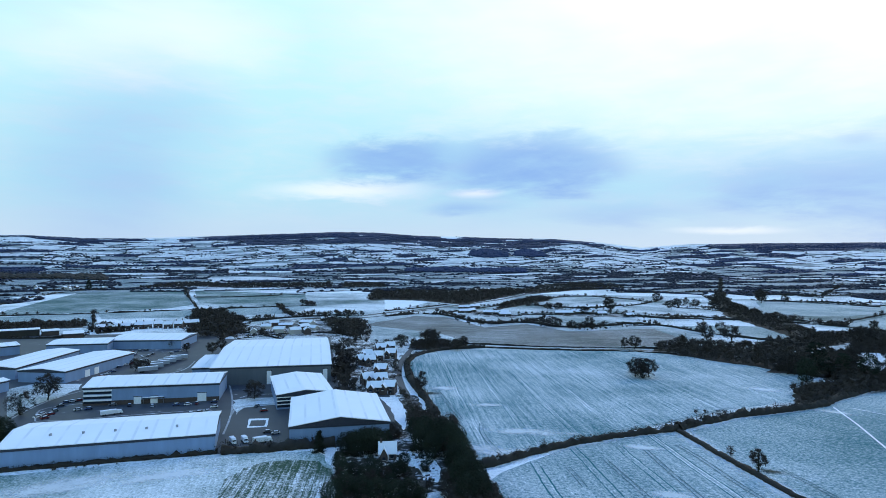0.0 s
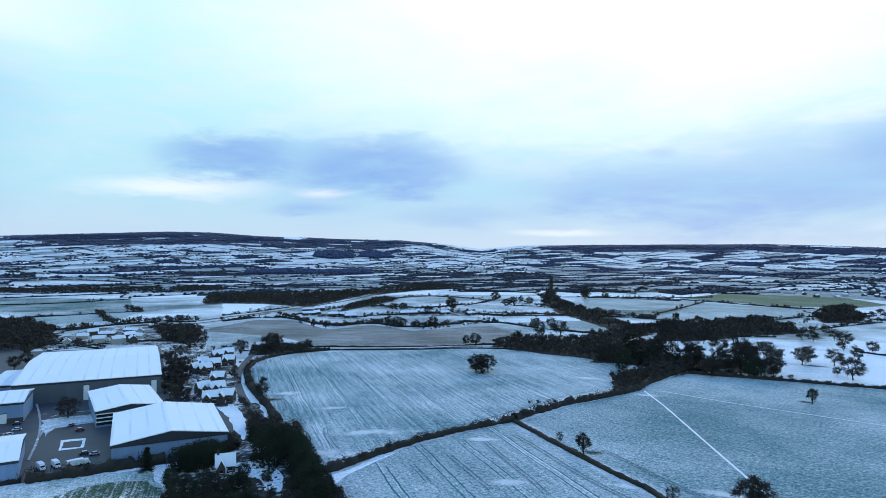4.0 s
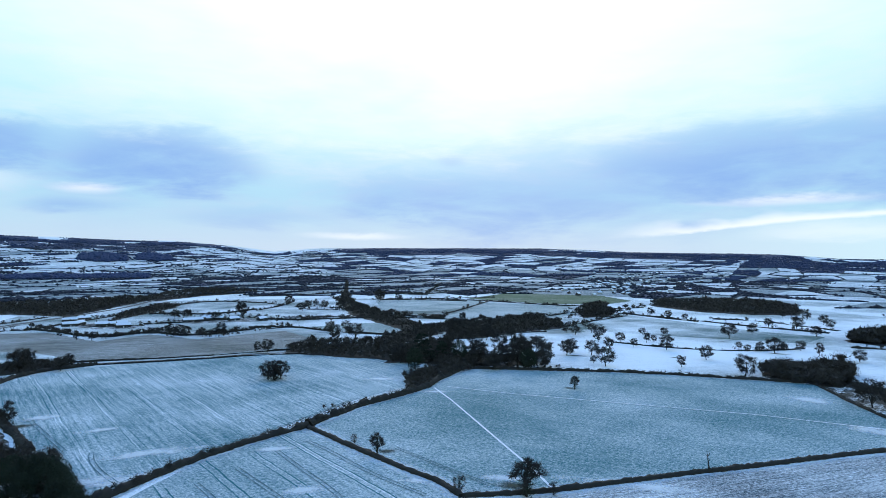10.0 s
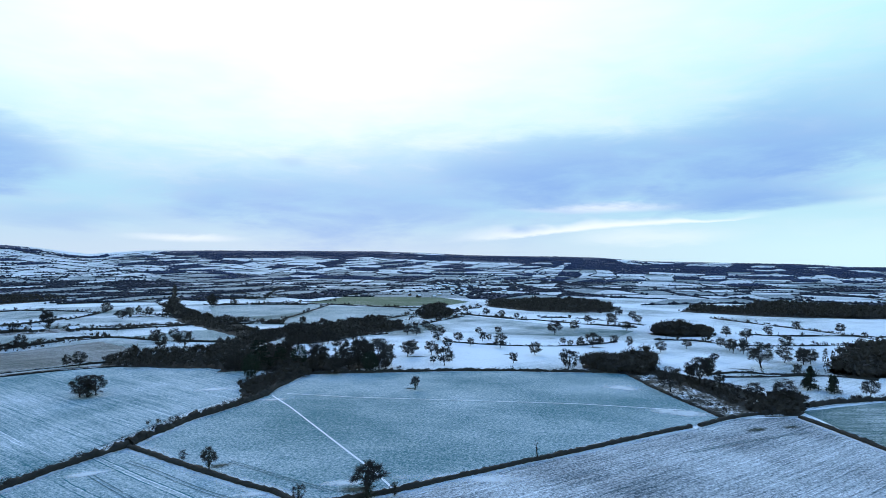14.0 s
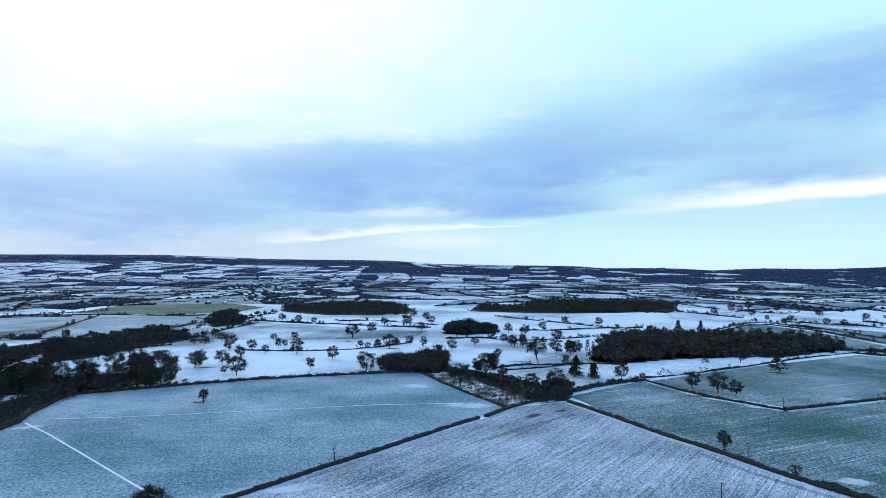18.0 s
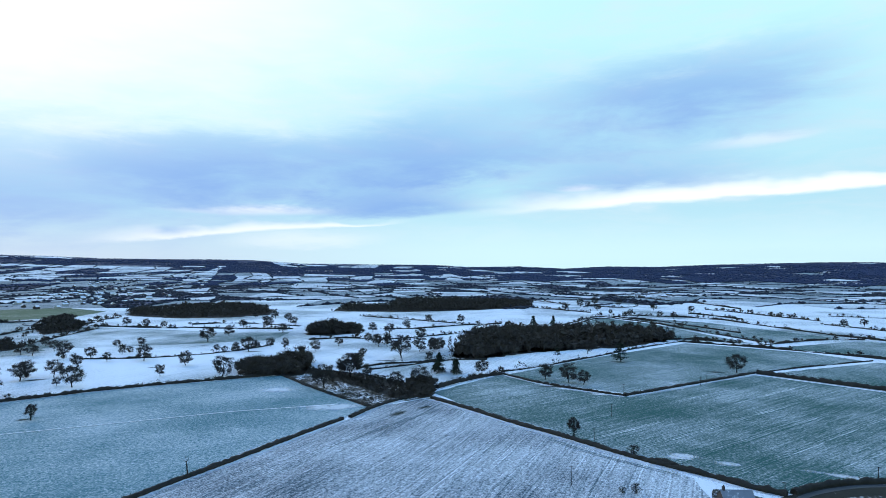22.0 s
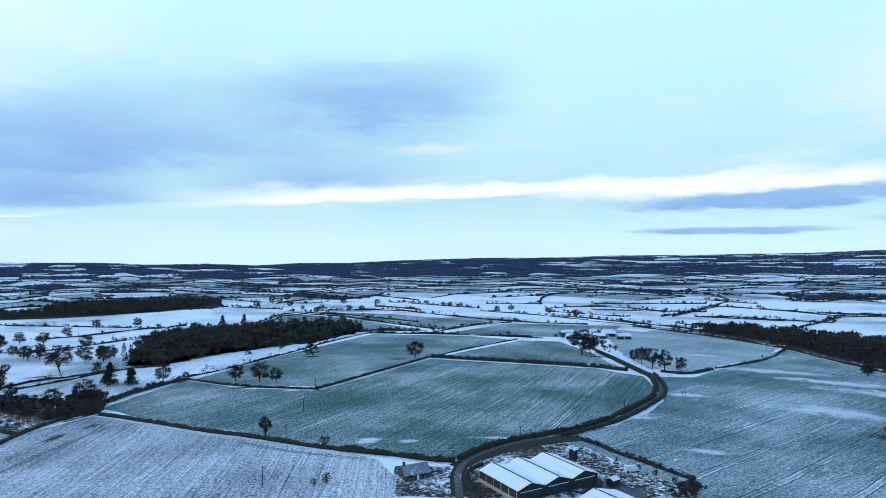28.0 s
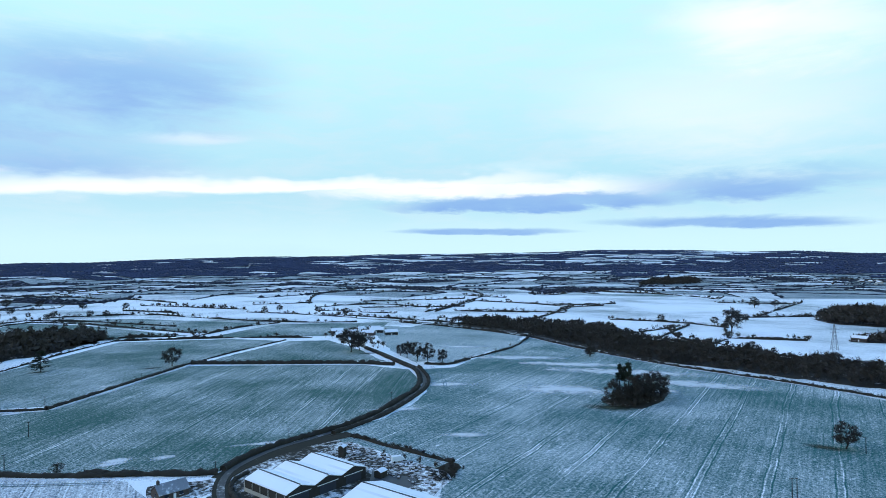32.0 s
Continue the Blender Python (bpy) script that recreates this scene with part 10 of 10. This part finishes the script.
tree(-30.0, 220.9, 8.7, "holm", 1.15)
tree(-23.4, 219.2, 8.4, "holm", 1.15)
tree(-18.4, 220.4, 8.9, "holm", 1.15)
tree(-14.4, 220.5, 5.6, "holm", 1.15)
tree(-46.4, 218.2, 8.4, "holm", 1.15)
tree(-23.9, 257.2, 6.1, "holm", 1.10)
tree(-14.9, 251.6, 4.6, "holm", 1.10)
tree(-17.5, 267.3, 2.9, "holm", 1.10)
tree(-21.9, 276.1, 3.3, "holm", 1.10)
tree(-13.5, 260.3, 3.8, "holm", 1.10)
tree(-28.6, 246.6, 5.4, "holm", 1.10)
tree(-21.6, 244.4, 4.5, "holm", 1.10)
tree(-34.1, 230.1, 9.3, "tall3", 1.00)
tree(-28.4, 235.9, 8.2, "tall0", 1.00)
tree(-20.3, 229.6, 8.0, "tall1", 1.00)
tree(-45.9, 230.7, 8.9, "tall2", 1.00)
tree(-12.0, 232.1, 5.5, "tall3", 1.00)
tree(5.1, 262.5, 6.0, "tall0", 1.00)
tree(-33.6, 246.4, 6.8, "holm", 1.00)
tree(-26.1, 244.2, 6.7, "holm", 1.00)
tree(-37.4, 252.6, 6.0, "holm", 1.00)
tree(-23.9, 249.3, 5.9, "holm", 1.00)
tree(316.8, 402.2, 23.7, "oak3", 1.15)
tree(300.5, 438.2, 18.2, "oak0", 1.15)
tree(334.5, 389.0, 17.2, "oak1", 1.15)
tree(291.7, 474.1, 19.2, "oak2", 1.15)
tree(333.8, 577.3, 18.2, "oak3", 1.15)
tree(290.5, 400.4, 14.6, "oak0", 1.15)
tree(241.0, 464.3, 17.2, "oak1", 1.15)
tree(290.3, 448.8, 18.4, "holm", 1.00)
tree(317.2, 388.7, 16.5, "holm", 1.00)
tree(239.3, 436.3, 17.2, "holm", 1.00)
tree(654.8, 228.2, 12.5, "oak2", 1.15)
tree(679.2, 223.1, 11.6, "oak3", 1.15)
tree(462.5, 182.6, 19.8, "oak0", 1.15)
tree(615.0, 151.8, 14.7, "oak1", 1.15)
tree(499.6, 83.2, 12.4, "oak2", 1.15)
tree(438.7, 118.7, 15.4, "oak3", 1.15)
tree(418.1, 185.2, 17.8, "oak0", 1.15)
tree(704.0, 270.6, 12.3, "oak1", 1.15)
tree(926.1, 237.1, 12.8, "oak2", 1.15)
tree(922.3, 185.5, 13.3, "oak3", 1.15)
tree(430.8, 135.2, 12.2, "oak0", 1.15)
tree(679.6, 245.8, 10.5, "oak1", 1.15, label="small round-headed bare tree in snowy parkland")
tree(753.2, 105.8, 11.2, "oak2", 1.15, label="small round-headed bare tree in snowy parkland")
tree(593.0, 272.5, 11.9, "oak3", 1.15, label="small round-headed bare tree in snowy parkland")
tree(637.0, 265.0, 10.0, "oak0", 1.15, label="small round-headed bare tree in snowy parkland")
tree(643.1, 121.0, 10.9, "oak1", 1.15, label="small round-headed bare tree in snowy parkland")
tree(1211.3, -20.9, 13.8, "oak2", 1.15, label="small round-headed bare tree in snowy parkland")
tree(1349.4, -67.1, 15.2, "oak3", 1.15, label="small round-headed bare tree in snowy parkland")
tree(1236.3, -125.4, 13.6, "oak0", 1.15, label="small round-headed bare tree in snowy parkland")
tree(1318.3, -3.4, 13.0, "oak1", 1.15, label="small round-headed bare tree in snowy parkland")
tree(503.5, 120.7, 15.6, "spruce", 1.00)
tree(499.4, 106.0, 12.6, "spruce", 1.00)
tree(497.1, 190.1, 14.4, "spruce", 1.00)
tree(869.0, 71.8, 18.6, "spruce", 1.00)
tree(896.8, 45.7, 16.6, "spruce", 1.00)
tree(363.9, -424.5, 9.4, "oak2", 1.15)
tree(290.8, -452.1, 10.5, "oak3", 1.15)
tree(363.3, -470.6, 11.5, "oak0", 1.15)
tree(281.2, -540.3, 12.5, "oak1", 1.15)
tree(212.2, -537.3, 11.6, "oak2", 1.15)
tree(304.0, -448.5, 10.2, "oak3", 1.15)
tree(231.8, -505.2, 9.7, "oak0", 1.15)
tree(178.5, -507.3, 11.3, "oak1", 1.15)
tree(-216.0, 527.5, 11.2, "oak2", 1.15, label="small round-headed bare tree in snowy parkland")
tree(-216.0, 548.8, 10.2, "oak3", 1.15, label="small round-headed bare tree in snowy parkland")
tree(-241.8, 450.7, 9.6, "oak0", 1.15, label="small round-headed bare tree in snowy parkland")
tree(-236.2, 453.1, 8.4, "oak1", 1.15, label="small round-headed bare tree in snowy parkland")
tree(-244.4, 540.9, 8.0, "oak2", 1.15, label="small round-headed bare tree in snowy parkland")
tree(-210.3, 277.4, 13.0, "holm", 1.00)
tree(-213.0, 274.0, 14.6, "holm", 1.00)
tree(-202.0, 271.3, 10.4, "holm", 1.00)
tree(775.6, 274.5, 13.4, "oak3", 1.15)
tree(755.2, 244.4, 14.4, "oak0", 1.15)
tree(825.6, 242.5, 12.5, "oak1", 1.15)
tree(717.4, 193.2, 14.9, "oak2", 1.15)
tree(845.6, 423.0, 12.6, "oak3", 1.15)
tree(739.1, 385.7, 13.2, "oak0", 1.15)


# ---- the farmsteads beyond the brown field ----
LOW_HEDGE = [(-39.4, 911.4), (2.0, 807.0), (36.3, 751.5), (80.8, 781.5), (107.9, 769.2), (124.9, 723.7), (173.6, 745.7), (234.5, 763.2)]
tree_line(LOW_HEDGE, 7.0, gap=5, models=FINE_MODELS, sparse=-0.2)
tree_line([(11.6, 1004.9), (115.5, 1027.0), (134.1, 957.1), (185.5, 948.3), (236.5, 977.1)], 7.5, gap=6, models=FINE_MODELS, sparse=-0.25)
tree_line([(210.5, 904.6), (241.0, 835.2), (283.0, 821.2), (377.0, 807.8)], 7.5, gap=6, models=FINE_MODELS, sparse=-0.3)
patch("yard", [(-16.0, 930.0), (30.0, 925.0), (78.0, 868.0), (70.0, 838.0), (30.0, 850.0)], M_YARD, "farm yard with patchy snow", "yard", 0.152, 0.0, wobble=1.6)
patch("yard", [(120.0, 915.0), (190.0, 925.0), (236.0, 880.0), (225.0, 850.0), (140.0, 862.0)], M_YARD, "trodden yard with patchy snow", "yard", 0.158, 0.0, wobble=1.6)
for x, y, turn, w in ((-4.4, 895.0, 10, 18), (30.3, 879.3, -6, 26), (52.0, 852.0, 8, 16), (132.0, 879.8, 4, 26), (163.5, 892.9, -8, 22), (190.9, 872.2, 15, 14), (14.2, 905.2, 60, 14), (226.4, 853.7, 20, 12)):
    house(x, y, turn, w=w, d=9.0, eave=3.4, ridge=5.8, wall=M_TIMBER, label="low dark farm building with a snowy roof", group="farm buildings")
for x, y, tall, kind in ((100.8, 769.2, 12, "oak0"), (108.0, 745.8, 13, "oak1"), (124.9, 723.7, 9, "oak2"), (150.6, 734.6, 14, "oak3"), (8.7, 751.5, 9, "tall0"), (22.2, 740.2, 10, "tall1"), (239.7, 1017.8, 17, "oak0"),
                         (173.7, 888.0, 12, "oak1"), (144.6, 938.8, 14, "oak2"), (131.1, 947.8, 13, "oak3"), (572.9, 1115.1, 16, "oak0"), (327.8, 978.0, 15, "oak1"), (384.4, 959.2, 16, "oak2"), (246.5, 629.7, 17, "oak3"), (267.8, 621.5, 18, "oak0")):
    tree(x, y, tall, kind, 1.1, label="bare hedgerow tree beside snowy pastures")
wood([(490.0, 1262.0), (530.0, 1268.0), (453.7, 1053.2), (426.7, 914.5), (429.5, 835.8), (405.9, 723.3), (387.9, 637.3), (345.7, 637.5), (360.6, 757.3), (369.6, 881.0), (430.0, 1060.0)], 7.5, gap=7.5, gaps=-0.25, label="long dark belt of bare trees along a stream")
wood([(585.7, 127.5), (576.5, 96.8), (621.0, 61.3), (653.5, 21.6), (741.5, -27.3), (742.2, -86.7), (787.3, -100.8), (850.0, -95.0), (840.0, 29.6), (806.3, 142.4), (687.0, 140.0)], 15.0, gap=11.0, evergreen=0.2, models=FINE_MODELS, label="tall mixed trees of the dark wood")

ribbon("verge", [(257.3, -74.2), (265.8, -84.4), (272.3, -97.3), (278.9, -114.2), (280.6, -134.7), (281.1, -146.2)], 9.0, M_VERGE, "dark rough bank between lane and barns", "verge", z=0.218)
tree_line([(277.0, -143.9), (258.8, -148.9), (240.5, -154.8), (224.7, -157.9)], 3.4, gap=3.0, models=LIGHT_MODELS, jitter=0.9, sparse=-0.4)

# ---- the farm at the end of the lane, and traces on the fields ----
for x, y, turn, w, d in ((621.4, -305.3, -115, 20, 10), (606.1, -317.1, -105, 14, 8), (633.3, -354.3, -120, 16, 8), (603.3, -358.2, -110, 14, 8), (647.6, -348.6, -70, 12, 7)):
    house(x, y, turn, w=w, d=d, eave=3.6, ridge=6.2, wall=M_TIMBER, label="dark farm building with a snow-covered roof", group="farm buildings")
tree(253.7, -18.4, 4.5, "shrub", 0.9, label="low dark bush in the stubble")
tree(253.7, -18.4 + 5, 2.6, "shrub", 1.1, label="low dark bush in the stubble")
sheltered(357.8, 110.4, 13, 5, -20, "dark bare patch in the stubble")
sheltered(376.3, 98.8, 9, 4, -35, "dark bare patch in the stubble")


def wheel_track(points, gauge=1.9, mat=None, label="pair of wheel tracks pressed into the thin snow"):
    """Two narrow bare lines side by side, one object."""
    line = along(smooth_line(points, 3), 2.0)
    verts, faces = [], []
    for side in (-1, 1):
        k0 = len(verts)
        for i, (p, u) in enumerate(line):
            n = Vector((-u.y, u.x))
            w = 0.22 * (1 + 0.5 * noise.noise((p.x * 0.3, p.y * 0.3, side)))
            for e in (-w, w):
                q = p + n * (side * gauge / 2 + e)
                verts.append((q.x, q.y, zat(q.x, q.y) + 0.226))
            if i:
                k = k0 + 2 * i
                faces.append((k, k + 1, k - 1, k - 2))
    tagged(new("wheel_track", mesh_of("wheel_track", verts, faces, mat or M_RUT)), label, "wheel track", kind="structure")


wheel_track([(9.1, 267.9), (26.8, 278.3), (51.6, 294.7), (77.4, 310.4), (99.4, 323.1), (125.3, 340.1), (156.6, 362.6)])
wheel_track([(10.3, 322.5), (9.7, 310.2), (11.7, 296.1), (14.9, 282.7), (17.2, 274.9)])
wheel_track([(-16.8, 401.8), (-6.6, 358.3), (-0.3, 330.5)])
wheel_track([(100.5, 291.2), (104.5, 270.1), (107.3, 241.3), (111.5, 220.6), (116.3, 203.1)])
wheel_track([(83.4, 283.1), (85.1, 256.4), (87.5, 231.5), (88.0, 216.5)])
wheel_track([(62.2, 268.2), (65.7, 245.9), (68.9, 225.0)])
wheel_track([(44.3, 258.7), (46.1, 246.9), (47.1, 237.2)])
wheel_track([(132.6, 260.4), (136.0, 241.5), (138.1, 225.0), (141.8, 207.6), (143.2, 198.4)])
wheel_track([(320.9, 17.6), (309.0, 5.5), (298.7, -7.0), (289.3, -21.2), (279.3, -36.8)])
wheel_track([(292.0, 119.7), (318.4, 111.3), (347.5, 100.2), (373.2, 89.4)])
wheel_track([(217.3, -315.8), (220.9, -333.8), (228.4, -351.8), (238.5, -368.9)])
wheel_track([(412.9, -288.1), (365.9, -266.7), (330.9, -242.1)])

# ---- the country beyond ----
far_country()
